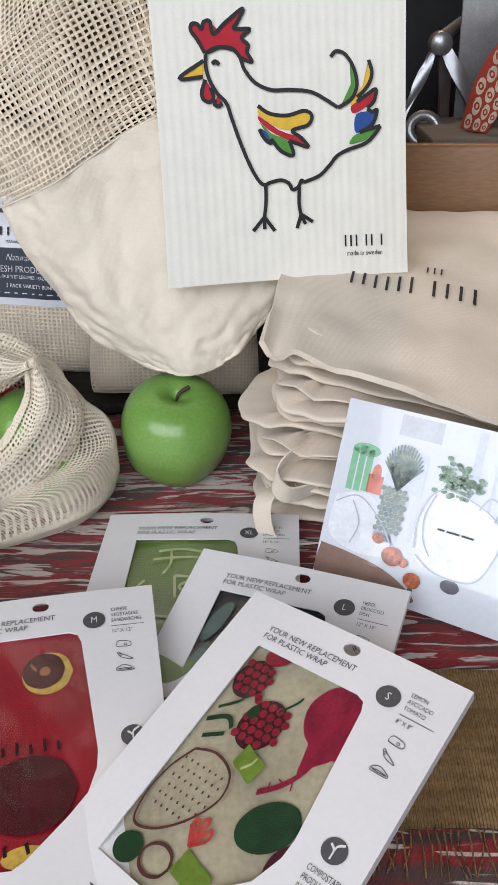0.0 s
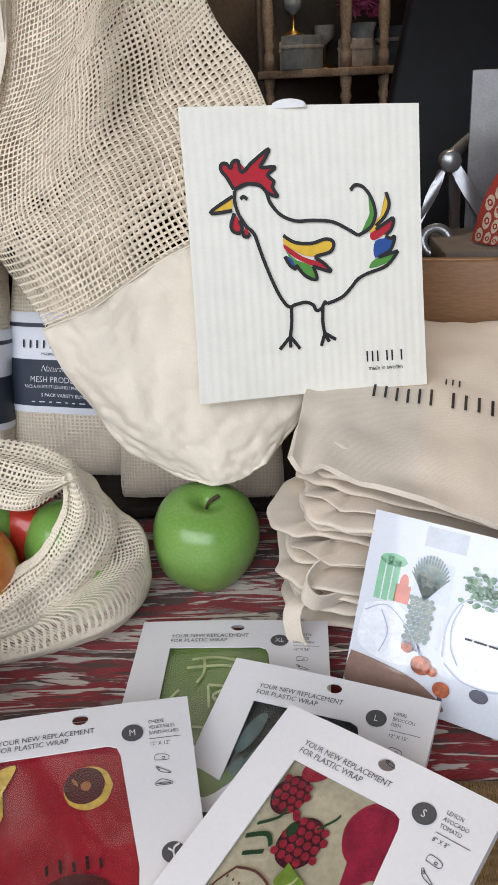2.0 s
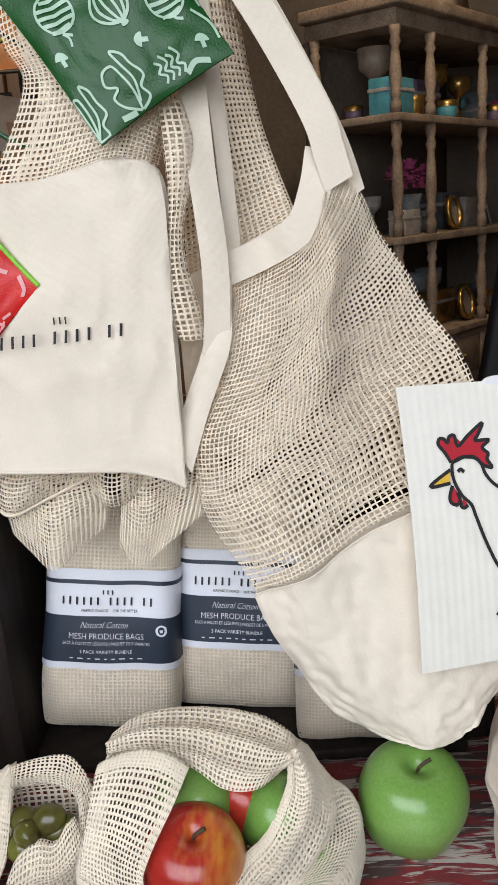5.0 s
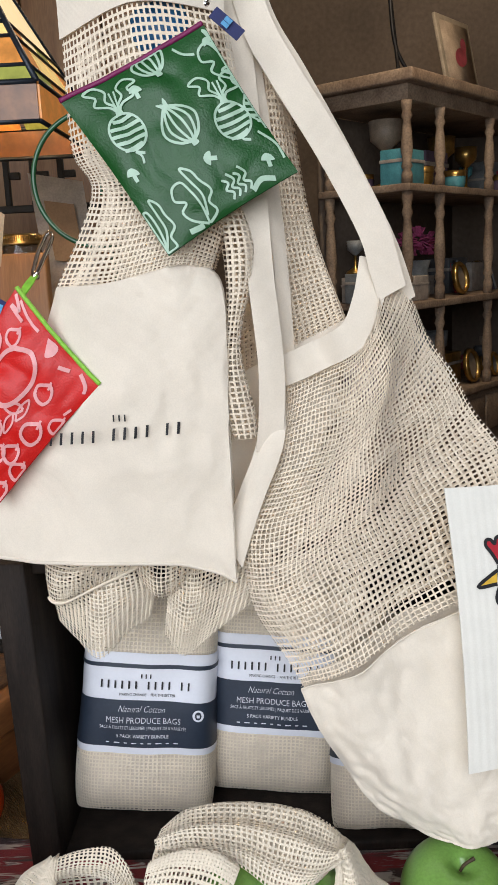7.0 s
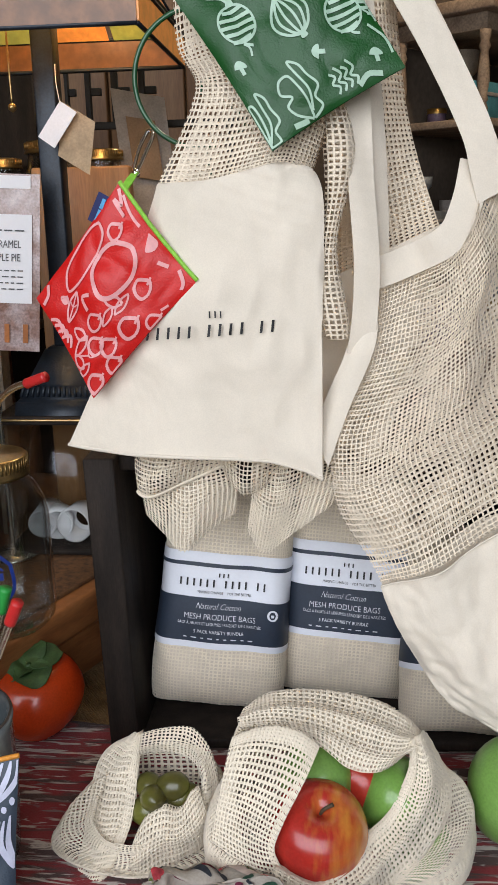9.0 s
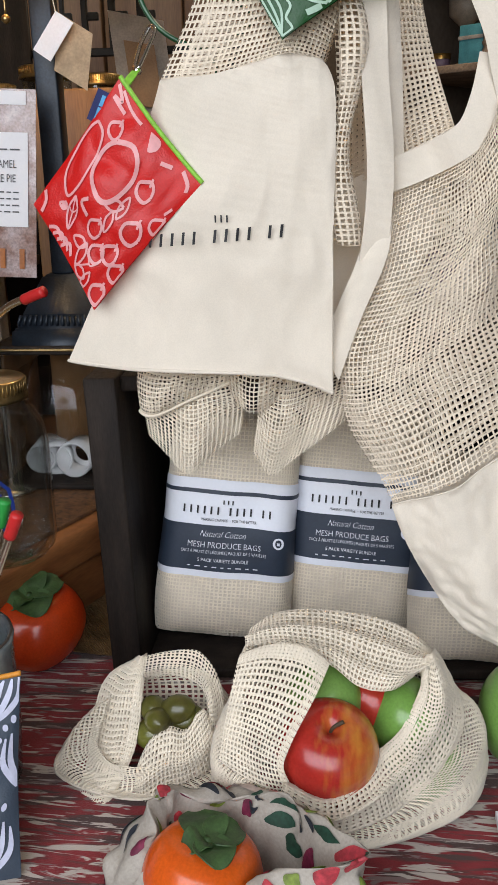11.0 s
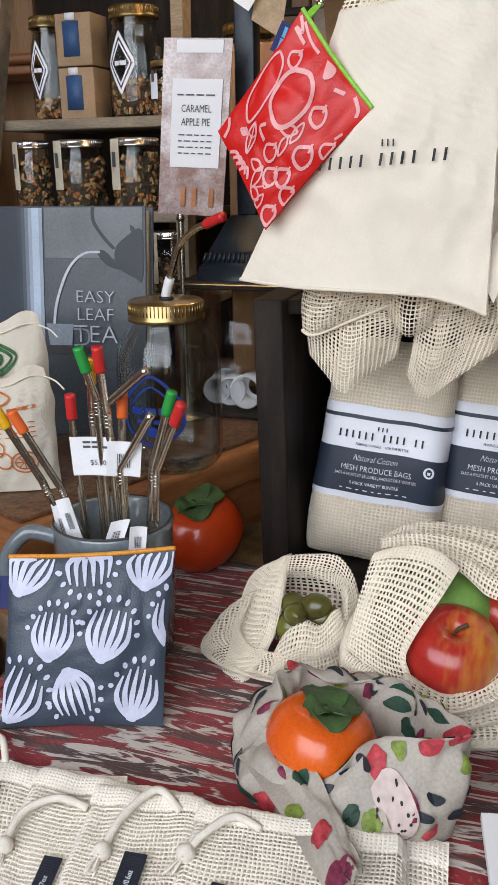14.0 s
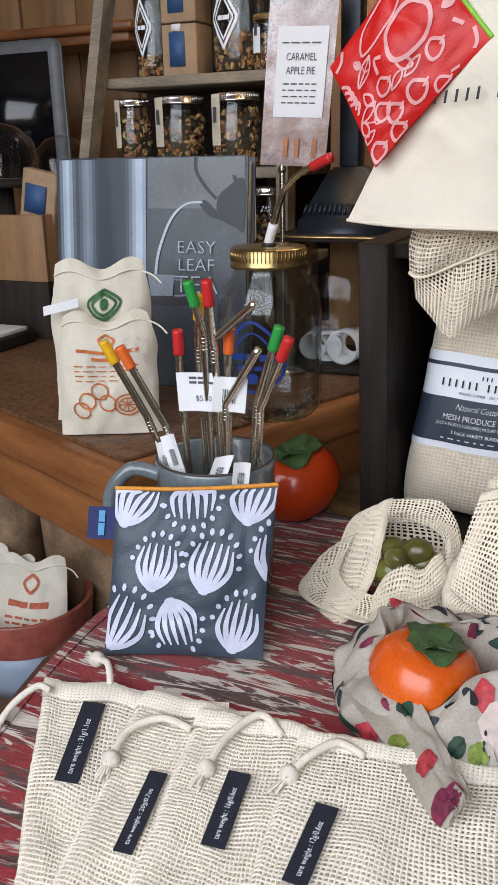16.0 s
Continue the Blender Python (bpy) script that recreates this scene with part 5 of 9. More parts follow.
# ---- open net bags with fruit ----
def ring(pts):
    """A closed smooth loop of 0..1 through a few control points."""
    P = [Vector(p) for p in pts]
    n = len(P)

    def f(t):
        t = (t % 1.0) * n
        i = int(t) % n
        s = t - int(t)
        a, b, c, d = P[i - 1], P[i], P[(i + 1) % n], P[(i + 2) % n]
        return 0.5 * (2 * b + (c - a) * s + (2 * a - 5 * b + 4 * c - d) * s * s + (3 * b - a - 3 * c + d) * s ** 3)
    return f


def soft_bag(rim, ridge, foot_scale, mid, depth, seed, folds=0.0035, inner=0.72):
    """A slumped open bag as S(u, v): v = 0 foot, 0.4 ridge, 0.8 rim, 1 inside the mouth."""
    R, G = ring(rim), ring(ridge)
    mid = Vector(mid)

    def S(u, v):
        r, g = R(u), G(u)
        out = Vector((g.x - mid.x, g.y - mid.y, 0))
        d = out.normalized()
        foot = Vector((mid.x + out.x * foot_scale, mid.y + out.y * foot_scale, 0.0015))
        belly = foot.lerp(g, 0.5) + d * 0.010
        crown = g.lerp(r, 0.5) + d * 0.002 + Vector((0, 0, 0.007))
        low = Vector((mid.x, mid.y, r.z)).lerp(r, inner) - Vector((0, 0, depth))
        low.z = max(low.z, 0.004)
        p = spline([foot, belly, g, crown, r, low])(v)
        k = math.sin(math.pi * min(v / 0.95, 1.0)) ** 0.7
        w = 17 * v + 5 * math.sin(2 * math.pi * u + seed) + 3 * nz(u * 5, v * 2, seed)
        p += (d + Vector((0, 0, 0.7))) * folds * k * (math.sin(w) + 0.8 * nz(math.cos(6.28 * u) * 2.5, math.sin(6.28 * u) * 2.5, seed + 3 * v) + 0.35 * math.sin(2.3 * w + 9 * u))
        p.z = max(p.z, 0.0012)
        return p
    return S


BG = "open net produce bags"
SA = soft_bag([(-0.205, 0.562, 0.100), (-0.175, 0.574, 0.098), (-0.145, 0.576, 0.092), (-0.122, 0.572, 0.088), (-0.118, 0.546, 0.070), (-0.137, 0.515, 0.050), (-0.160, 0.502, 0.040), (-0.190, 0.498, 0.038), (-0.213, 0.502, 0.044), (-0.222, 0.515, 0.055), (-0.220, 0.532, 0.075), (-0.214, 0.550, 0.092)],
              [(-0.232, 0.590, 0.112), (-0.200, 0.604, 0.118), (-0.162, 0.606, 0.112), (-0.121, 0.604, 0.102), (-0.086, 0.596, 0.084), (-0.066, 0.578, 0.045), (-0.084, 0.538, 0.034), (-0.140, 0.508, 0.026), (-0.188, 0.500, 0.026), (-0.228, 0.504, 0.036), (-0.252, 0.528, 0.056), (-0.246, 0.562, 0.098)],
              0.95, (-0.165, 0.550, 0), 0.018, 1.3, 0.0026, inner=0.90)
ba = thing("produce_bag", (-0.156, 0.578, 0), "open cream cotton net bag full of red and green apples", "produce bag", BG)
part("netting", net(lambda u, v: SA(1 - u, v * 0.62), 160, 54, hole=0.57, lift=0.0008, jit=0.08), NET_PALE, ba)


def patch(L, R, T, B, out, folds, waves):
    """A draped piece of netting between four edges, pushed forward and pleated along its length."""
    C = coons(spline(L), spline(R), spline(T), spline(B))

    def S(u, v):
        p = C(u, v)
        k = math.sin(math.pi * v) ** 0.6
        p.y -= out * k
        p.z += 0.4 * out * k + folds * math.sin(2 * math.pi * waves * v + 1.5 * math.sin(3 * u)) * (0.4 + 0.6 * math.sin(math.pi * u))
        p.y -= folds * math.cos(2 * math.pi * waves * v + 1.5 * math.sin(3 * u)) * 0.8
        return p
    return S


FLAP = patch([(-0.234, 0.578, 0.130), (-0.238, 0.568, 0.128), (-0.236, 0.560, 0.122)], [(-0.100, 0.578, 0.108), (-0.102, 0.570, 0.114), (-0.111, 0.560, 0.113)],
             [(-0.234, 0.578, 0.130), (-0.216, 0.590, 0.136), (-0.179, 0.598, 0.134), (-0.138, 0.598, 0.127), (-0.113, 0.588, 0.119), (-0.100, 0.578, 0.108)],
             [(-0.236, 0.560, 0.122), (-0.206, 0.553, 0.126), (-0.178, 0.548, 0.120), (-0.156, 0.544, 0.105), (-0.133, 0.545, 0.103), (-0.111, 0.560, 0.113)], 0.007, 0.0016, 2.5)
PANEL = patch([(-0.240, 0.545, 0.128), (-0.248, 0.530, 0.094), (-0.254, 0.515, 0.060)], [(-0.177, 0.541, 0.126), (-0.187, 0.525, 0.110), (-0.202, 0.511, 0.086), (-0.208, 0.504, 0.068), (-0.200, 0.499, 0.050)],
              [(-0.240, 0.545, 0.128), (-0.218, 0.545, 0.136), (-0.194, 0.541, 0.137), (-0.177, 0.541, 0.126)], [(-0.254, 0.515, 0.060), (-0.236, 0.508, 0.054), (-0.218, 0.502, 0.050), (-0.200, 0.499, 0.050)], 0.006, 0.0008, 1.5)
LIP = patch([(-0.112, 0.566, 0.115), (-0.106, 0.574, 0.118), (-0.099, 0.585, 0.110)], [(-0.207, 0.499, 0.060), (-0.212, 0.492, 0.054), (-0.220, 0.497, 0.040)],
            [(-0.112, 0.566, 0.115), (-0.113, 0.560, 0.096), (-0.120, 0.551, 0.081), (-0.130, 0.541, 0.067), (-0.144, 0.529, 0.061), (-0.158, 0.511, 0.054), (-0.179, 0.497, 0.048), (-0.207, 0.499, 0.060)],
            [(-0.099, 0.585, 0.110), (-0.083, 0.578, 0.078), (-0.083, 0.560, 0.060), (-0.101, 0.538, 0.040), (-0.122, 0.522, 0.028), (-0.142, 0.507, 0.026), (-0.178, 0.491, 0.028), (-0.220, 0.497, 0.040)], 0.009, 0.0024, 2.0)
part("mouth_flap", net(FLAP, 44, 18, hole=0.52, lift=0.0007, jit=0.07), NET_PALE, ba)
part("side_fold", net(PANEL, 22, 25, hole=0.54, lift=0.0007, jit=0.06), NET_PALE, ba)
part("mouth_hem", net(lambda u, v: PANEL(u, 0.13 * v) + Vector((0, -0.0022, 0.0006)), 26, 5, hole=0.25, lift=0.0006, jit=0.05), NET_PALE, ba)
part("side_hem", net(lambda u, v: PANEL(0.86 + 0.14 * u, v) + Vector((0, -0.0018, 0.0)), 5, 26, hole=0.40, lift=0.0006, jit=0.05), NET_PALE, ba)
part("mouth_roll", net(LIP, 50, 17, hole=0.50, lift=0.0007, jit=0.08), NET_PALE, ba)
part("flap_lining", net(lambda u, v: FLAP(u, v) + Vector((0.002, 0.0045, -0.003)), 44, 18, hole=0.50, lift=0.0007, jit=0.10), NET_PALE, ba)
part("roll_lining", net(lambda u, v: LIP(u, v) + Vector((0.001, 0.004, -0.003)), 50, 17, hole=0.50, lift=0.0007, jit=0.10), NET_PALE, ba)
part("roll_edge", net(lambda u, v: LIP(u, 0.14 * v) + Vector((0.0004, -0.0018, 0.0012)), 56, 4, hole=0.30, lift=0.0006, jit=0.05), NET_PALE, ba)


apple((-0.1795, 0.530, 0.0600), 0.0355, BLUSH, "red and yellow apple in the net bag", (20, 6))
apple((-0.180, 0.572, 0.074), 0.028, GREEN_APPLE, "green apple half hidden in the net bag", (20, -30), stem=False)
apple((-0.120, 0.570, 0.062), 0.029, GREEN_APPLE, "green apple in the net bag beside the red one", (10, 30), stem=False)
apple((-0.148, 0.584, 0.066), 0.027, RED_APPLE, "red apple at the back of the net bag", (0, 30), stem=False)
apple((-0.108, 0.563, 0.0300), 0.0265, GREEN_APPLE, "green apple showing through the netting", (0, 20), stem=False)

SO = soft_bag([(-0.322, 0.580, 0.052), (-0.309, 0.588, 0.054), (-0.288, 0.590, 0.052), (-0.279, 0.582, 0.046), (-0.287, 0.570, 0.036), (-0.305, 0.560, 0.030), (-0.320, 0.554, 0.026), (-0.326, 0.557, 0.030), (-0.326, 0.565, 0.040), (-0.325, 0.573, 0.048)],
              [(-0.353, 0.602, 0.052), (-0.325, 0.612, 0.066), (-0.282, 0.615, 0.066), (-0.260, 0.600, 0.054), (-0.259, 0.580, 0.036), (-0.272, 0.562, 0.020), (-0.310, 0.550, 0.010), (-0.350, 0.552, 0.010), (-0.380, 0.566, 0.014), (-0.376, 0.584, 0.030)],
              0.99, (-0.312, 0.578, 0), 0.026, 4.1, 0.0022)
bo = thing("produce_bag", (-0.330, 0.592, 0), "small open cream net bag holding green olives", "produce bag", BG)
part("netting", net(lambda u, v: SO(1 - u, v * 0.60), 104, 30, hole=0.57, lift=0.0008, jit=0.08), NET_PALE, bo)
SIDE = patch([(-0.329, 0.612, 0.08), (-0.325, 0.607, 0.0845), (-0.321, 0.602, 0.089)], [(-0.369, 0.552, -0.009), (-0.3555, 0.5485, -0.006), (-0.342, 0.545, -0.003)],
             [(-0.329, 0.612, 0.080), (-0.355, 0.606, 0.063), (-0.363, 0.588, 0.034), (-0.364, 0.568, 0.012), (-0.369, 0.552, -0.009)],
             [(-0.321, 0.602, 0.089), (-0.322, 0.588, 0.066), (-0.324, 0.572, 0.037), (-0.330, 0.556, 0.019), (-0.342, 0.545, -0.003)], 0.006, 0.0012, 1.5)
RIM = patch([(-0.321, 0.602, 0.089), (-0.321, 0.596, 0.082), (-0.321, 0.59, 0.075)], [(-0.26, 0.575, 0.024), (-0.2675, 0.5705, 0.029), (-0.275, 0.566, 0.034)],
            [(-0.321, 0.602, 0.089), (-0.302, 0.611, 0.088), (-0.280, 0.610, 0.088), (-0.264, 0.601, 0.073), (-0.257, 0.590, 0.048), (-0.260, 0.575, 0.024)],
            [(-0.321, 0.590, 0.075), (-0.304, 0.603, 0.071), (-0.283, 0.602, 0.066), (-0.273, 0.592, 0.059), (-0.272, 0.578, 0.046), (-0.275, 0.566, 0.034)], 0.005, 0.0014, 1.5)
FRONT = patch([(-0.322, 0.558, 0.02), (-0.322, 0.552, 0.0125), (-0.322, 0.546, 0.005)], [(-0.273, 0.58, 0.058), (-0.2655, 0.576, 0.0445), (-0.258, 0.572, 0.031)],
              [(-0.322, 0.558, 0.020), (-0.313, 0.562, 0.039), (-0.298, 0.566, 0.047), (-0.286, 0.568, 0.044), (-0.278, 0.575, 0.055), (-0.273, 0.580, 0.058)],
              [(-0.322, 0.546, 0.005), (-0.315, 0.543, -0.001), (-0.298, 0.546, 0.010), (-0.282, 0.550, 0.015), (-0.266, 0.558, 0.020), (-0.258, 0.572, 0.031)], 0.006, 0.0020, 1.5)
part("side_fold", net(SIDE, 27, 15, hole=0.52, lift=0.0007, jit=0.07), NET_PALE, bo)
part("side_lining", net(lambda u, v: SIDE(u, v) + Vector((0, 0.004, -0.001)), 27, 15, hole=0.50, lift=0.0007, jit=0.10), NET_PALE, bo)
part("ridge_hem", net(lambda u, v: SIDE(u, 0.80 + 0.20 * v) + Vector((0, -0.0016, 0.0006)), 32, 4, hole=0.34, lift=0.0006, jit=0.06), NET_PALE, bo)
part("mouth_rim", net(RIM, 34, 12, hole=0.52, lift=0.0007, jit=0.07), NET_PALE, bo)
part("front_fold", net(FRONT, 28, 13, hole=0.54, lift=0.0007, jit=0.07), NET_PALE, bo)
part("front_lining", net(lambda u, v: FRONT(u, v) + Vector((0, 0.004, -0.001)), 28, 13, hole=0.50, lift=0.0007, jit=0.10), NET_PALE, bo)
OLIVE = fruit_mat("olive_skin", (0.150, 0.155, 0.026), (0.060, 0.052, 0.012), (0.4, 0.65), 0.3)
for i, (x, y, z, r, rz) in enumerate(((-0.308, 0.576, 0.048, 0.0105, 20), (-0.294, 0.584, 0.053, 0.0115, 80), (-0.315, 0.579, 0.034, 0.0120, 60), (-0.300, 0.583, 0.036, 0.0115, 10), (-0.314, 0.588, 0.050, 0.0105, 40), (-0.287, 0.585, 0.043, 0.0110, 120))):
    M = Matrix.Translation((x, y, z)) @ Matrix.Rotation(radians(rz), 4, "Z") @ Matrix.Rotation(radians(70), 4, "X")
    f = [(0.0004, -1.32), (0.45, -1.15), (0.80, -0.75), (0.98, -0.2), (1.0, 0.15), (0.84, 0.72), (0.48, 1.14), (0.0004, 1.34)]
    solo("olive", lathe([(a * r, c * r) for a, c in f], 20, M, cap=False), OLIVE, "plump green olive in the net bag", "olive", "olives in the bag")

# ---- persimmons ----
PERS = fruit_mat("persimmon_skin", (0.72, 0.125, 0.012), (0.60, 0.075, 0.008), (0.40, 0.7), 0.25)
PERS_D = fruit_mat("deep_persimmon_skin", (0.52, 0.050, 0.008), (0.40, 0.030, 0.006), (0.40, 0.7), 0.25)
LEAF = material("calyx_green", (0.050, 0.105, 0.030), 0.55, vary=0.2, scale=80, fine=600, bump=0.3)


def persimmon(loc, r, mat, label, tilt, leaf_r, spin=0, lean=0):
    M = Matrix.Translation(loc) @ Matrix.Rotation(radians(lean), 4, "Y") @ Matrix.Rotation(radians(tilt), 4, "X") @ Matrix.Rotation(radians(spin), 4, "Z")
    ob = thing("persimmon", loc, label, "persimmon", "persimmons")
    f = spline([(a, 0, c) for a, c in ((0.001, -0.72), (0.40, -0.76), (0.78, -0.58), (1.0, -0.12), (0.98, 0.25), (0.80, 0.58), (0.48, 0.72), (0.15, 0.66), (0.001, 0.62))])
    bm = lathe([(max(f(i / 30).x, 0.0006) * r, f(i / 30).z * r) for i in range(31)], 40, cap=False)
    for v in bm.verts:
        a = math.atan2(v.co.y, v.co.x)
        v.co.x *= 1 + 0.025 * math.cos(4 * a)
        v.co.y *= 1 + 0.025 * math.cos(4 * a)
    bmesh.ops.transform(bm, matrix=M, verts=bm.verts)
    part("flesh", bm, mat, ob)
    for i in range(4):
        a0 = i * math.pi / 2 + (0.45, 0.2, 0.5, 0.25)[i]
        size = (1.0, 1.12, 0.72, 0.95)[i]

        def S(u, v, a0=a0, leaf_r=leaf_r * size):
            w = math.sin(math.pi * min(0.14 + 0.80 * v, 1.0)) ** 0.6 * 1.02
            d = leaf_r * v
            x, y = d, (u - 0.5) * leaf_r * 1.15 * w
            z = 0.70 * r + 0.07 * r * math.sin(2.6 * v) - 0.16 * r * max(0, v - 0.5) + 0.06 * r * (2 * u - 1) ** 2 + 0.03 * r * math.sin(7 * v + 3 * a0)
            c, s = math.cos(a0), math.sin(a0)
            return M @ Vector((x * c - y * s, x * s + y * c, z))
        part("calyx_leaf", sheet(S, 8, 10, thick=0.0008), LEAF, ob)
    part("stalk", tube([M @ Vector((0, 0, 0.66 * r)), M @ Vector((0, 0, 0.76 * r))], 0.003, 8, n=4), LEAF, ob)
    return ob


persimmon((-0.459, 0.735, 0.0385), 0.0475, PERS_D, "deep orange persimmon on the cloth beside the counter", 12, 0.034, 20)
persimmon((-0.2560, 0.447, 0.0290), 0.0368, PERS, "orange persimmon in a printed waxed cloth", -3, 0.0245, 12, 9)

# ---- printed waxed cloth gathered into a bowl ----
WAXCLOTH = material("waxed_print_cloth", (0.43, 0.385, 0.325), 0.6, vary=0.10, scale=25, fine=500, bump=0.3, dist=0.0008)


def crease(u, v, seed):
    """Sharp little folds of a stiff waxed cloth."""
    a = 6.2832 * u
    x, y, z = 1.6 * math.cos(a), 1.6 * math.sin(a), 2.6 * v + seed
    return (abs(nz(x, y, z)) - 0.25) + 0.6 * (abs(nz(x * 2.3, y * 2.3, z * 1.7 + 4)) - 0.25)


W_RIM = ring([(-0.278, 0.420, 0.030), (-0.291, 0.440, 0.038), (-0.292, 0.457, 0.050), (-0.290, 0.475, 0.058), (-0.284, 0.490, 0.062), (-0.260, 0.494, 0.052), (-0.230, 0.490, 0.058), (-0.214, 0.484, 0.068),
              (-0.192, 0.466, 0.068), (-0.174, 0.442, 0.072), (-0.160, 0.418, 0.076), (-0.180, 0.411, 0.072), (-0.204, 0.414, 0.066), (-0.221, 0.417, 0.054), (-0.238, 0.409, 0.036), (-0.258, 0.408, 0.026)])
W_OUT = ring([(-0.300, 0.412, 0.006), (-0.314, 0.430, 0.016), (-0.318, 0.452, 0.030), (-0.306, 0.480, 0.040), (-0.288, 0.500, 0.042), (-0.258, 0.506, 0.036), (-0.224, 0.500, 0.042), (-0.200, 0.490, 0.046),
              (-0.178, 0.470, 0.044), (-0.164, 0.444, 0.046), (-0.155, 0.416, 0.050), (-0.172, 0.398, 0.032), (-0.196, 0.394, 0.020), (-0.218, 0.393, 0.010), (-0.240, 0.390, 0.006), (-0.270, 0.397, 0.004)])


def wax(u, v):
    r, g = W_RIM(u), W_OUT(u)
    c = Vector((-0.240, 0.452, 0))
    d = Vector((g.x - c.x, g.y - c.y, 0)).normalized()
    foot = Vector((lerp(c.x, g.x, 0.90), lerp(c.y, g.y, 0.90), 0.0015))
    low = Vector((lerp(c.x, r.x, 0.84), lerp(c.y, r.y, 0.82), max(r.z - 0.020, 0.006)))
    deep = Vector((lerp(c.x, r.x, 0.70), lerp(c.y, r.y, 0.68), 0.004))
    p = spline([foot, g, r, low, deep])(v)
    k = math.sin(math.pi * min(max(v, 0.0), 1.0)) ** 0.6
    p += (d + Vector((0, 0, 0.6))) * 0.016 * crease(u, v, 3.0) * k
    p.z = max(p.z, 0.0012)
    return p


def wax_tail(u, v):
    """The strip of the cloth that crosses the front and ends in a blunt point."""
    f = spline([(-0.294, 0.434, 0.032), (-0.268, 0.408, 0.021), (-0.246, 0.384, 0.018), (-0.228, 0.360, 0.018), (-0.212, 0.341, 0.020)])(v)
    w = 0.015 * (1 - v) ** 0.6 + 0.009
    d = Vector((0.55, 0.45, 0.70)).normalized()
    p = f + d * (u - 0.5) * 2 * w
    p.z += 0.006 * math.sin(math.pi * u) + 0.008 * crease(u * 0.3, v * 1.2, 8.0)
    p.z = max(p.z, drop(p.y) + 0.024)
    return p


def wax_flap(u, v):
    f = spline([(-0.252, 0.402, 0.022), (-0.232, 0.407, 0.038), (-0.216, 0.417, 0.056)])(u)
    q = spline([(-0.254, 0.390, 0.010), (-0.226, 0.383, 0.010), (-0.194, 0.391, 0.012)])(u)
    p = f.lerp(q, v)
    p.y -= 0.006 * math.sin(math.pi * v) + 0.008 * crease(u * 0.3, v, 5.0)
    return p


def lifted(S, x, y, h):
    """A place just above the cloth S at x, y."""
    x, y, e = x, min(max(y, 0.01), 0.99), 0.004
    p = Vector(S(x, y))
    n = (Vector(S(x + e, y)) - Vector(S(x - e, y))).cross(Vector(S(x, y + e)) - Vector(S(x, y - e)))
    return p + n.normalized() * h


wc = thing("waxed_cloth", (-0.263, 0.458, 0), "waxed cotton cloth printed with fruit, gathered round a persimmon", "food wrap")
cl = part("bowl", sheet(lambda u, v: wax(1 - u, v), 130, 44), WAXCLOTH, wc)
tl_ = part("tail", sheet(wax_tail, 16, 30, thick=-0.0012), WAXCLOTH, wc)
fl_ = part("flap", sheet(wax_flap, 20, 12, thick=-0.0012), WAXCLOTH, wc)
INKS = {"berry_print": (0.20, 0.02, 0.06), "red_print": (0.50, 0.045, 0.06), "leaf_print": (0.015, 0.06, 0.035), "lime_print": (0.19, 0.26, 0.04), "dark_print": (0.02, 0.025, 0.035)}
rw = random.Random(12)
spots = [(0.045 * i + rw.uniform(-0.012, 0.012), vv + rw.uniform(-0.05, 0.05)) for i in range(22) for vv in (0.13, 0.30, 0.47, 0.62, 0.78)]
rw.shuffle(spots)
for k, (nm, colour) in enumerate(INKS.items()):
    bm = bmesh.new()
    for u0, v0 in spots[k::6]:
        if nm == "dark_print":
            for q in (-1, 1):
                lay_blob(bm, lambda x, y: lifted(lambda a, c: wax(1 - a, c), x, y, 0.0011), oval(u0 + q * 0.011, v0 + q * 0.02, 0.009, 0.036, 20), rings=2)
        elif nm == "leaf_print":
            lay_blob(bm, lambda x, y: lifted(lambda a, c: wax(1 - a, c), x, y, 0.0010), [(u0 - 0.028, v0), (u0 - 0.008, v0 + 0.035), (u0 + 0.028, v0 + 0.01), (u0 + 0.004, v0 - 0.03)])
        else:
            big = 0.78 if nm != "lime_print" else 0.55
            lay_blob(bm, lambda x, y: lifted(lambda a, c: wax(1 - a, c), x, y, 0.0009 + 0.0001 * k), [(u0 + big * rw.uniform(0.016, 0.028) * math.cos(q * 0.785), v0 + big * rw.uniform(0.045, 0.085) * math.sin(q * 0.785)) for q in range(8)])
    ink = material(nm, colour, 0.62, vary=0.22, scale=160)
    tagged(part(nm, bm, ink, cl), kind="stuff")
    bm = bmesh.new()
    lay_blob(bm, lambda x, y: lifted(wax_tail, x, y, -0.0010), oval((0.35, 0.5, 0.7, 0.25, 0.45)[k], (0.90, 0.62, 0.30, 0.42, 0.12)[k], (0.42, 0.22, 0.15, 0.2, 0.1)[k], (0.085, 0.06, 0.05, 0.05, 0.04)[k]))
    tagged(part(nm, bm, ink, tl_), kind="stuff")
    if k in (0, 2, 3):
        bm = bmesh.new()
        lay_blob(bm, lambda x, y: lifted(wax_flap, x, y, -0.0010), oval(0.2 + 0.2 * k, 0.3 + 0.13 * k, 0.10, 0.15))
        tagged(part(nm, bm, ink, fl_), kind="stuff")
SEEDF = material("seeded_fruit_print", (0.62, 0.50, 0.46), 0.62, vary=0.1, scale=200)
bm, b2 = bmesh.new(), bmesh.new()
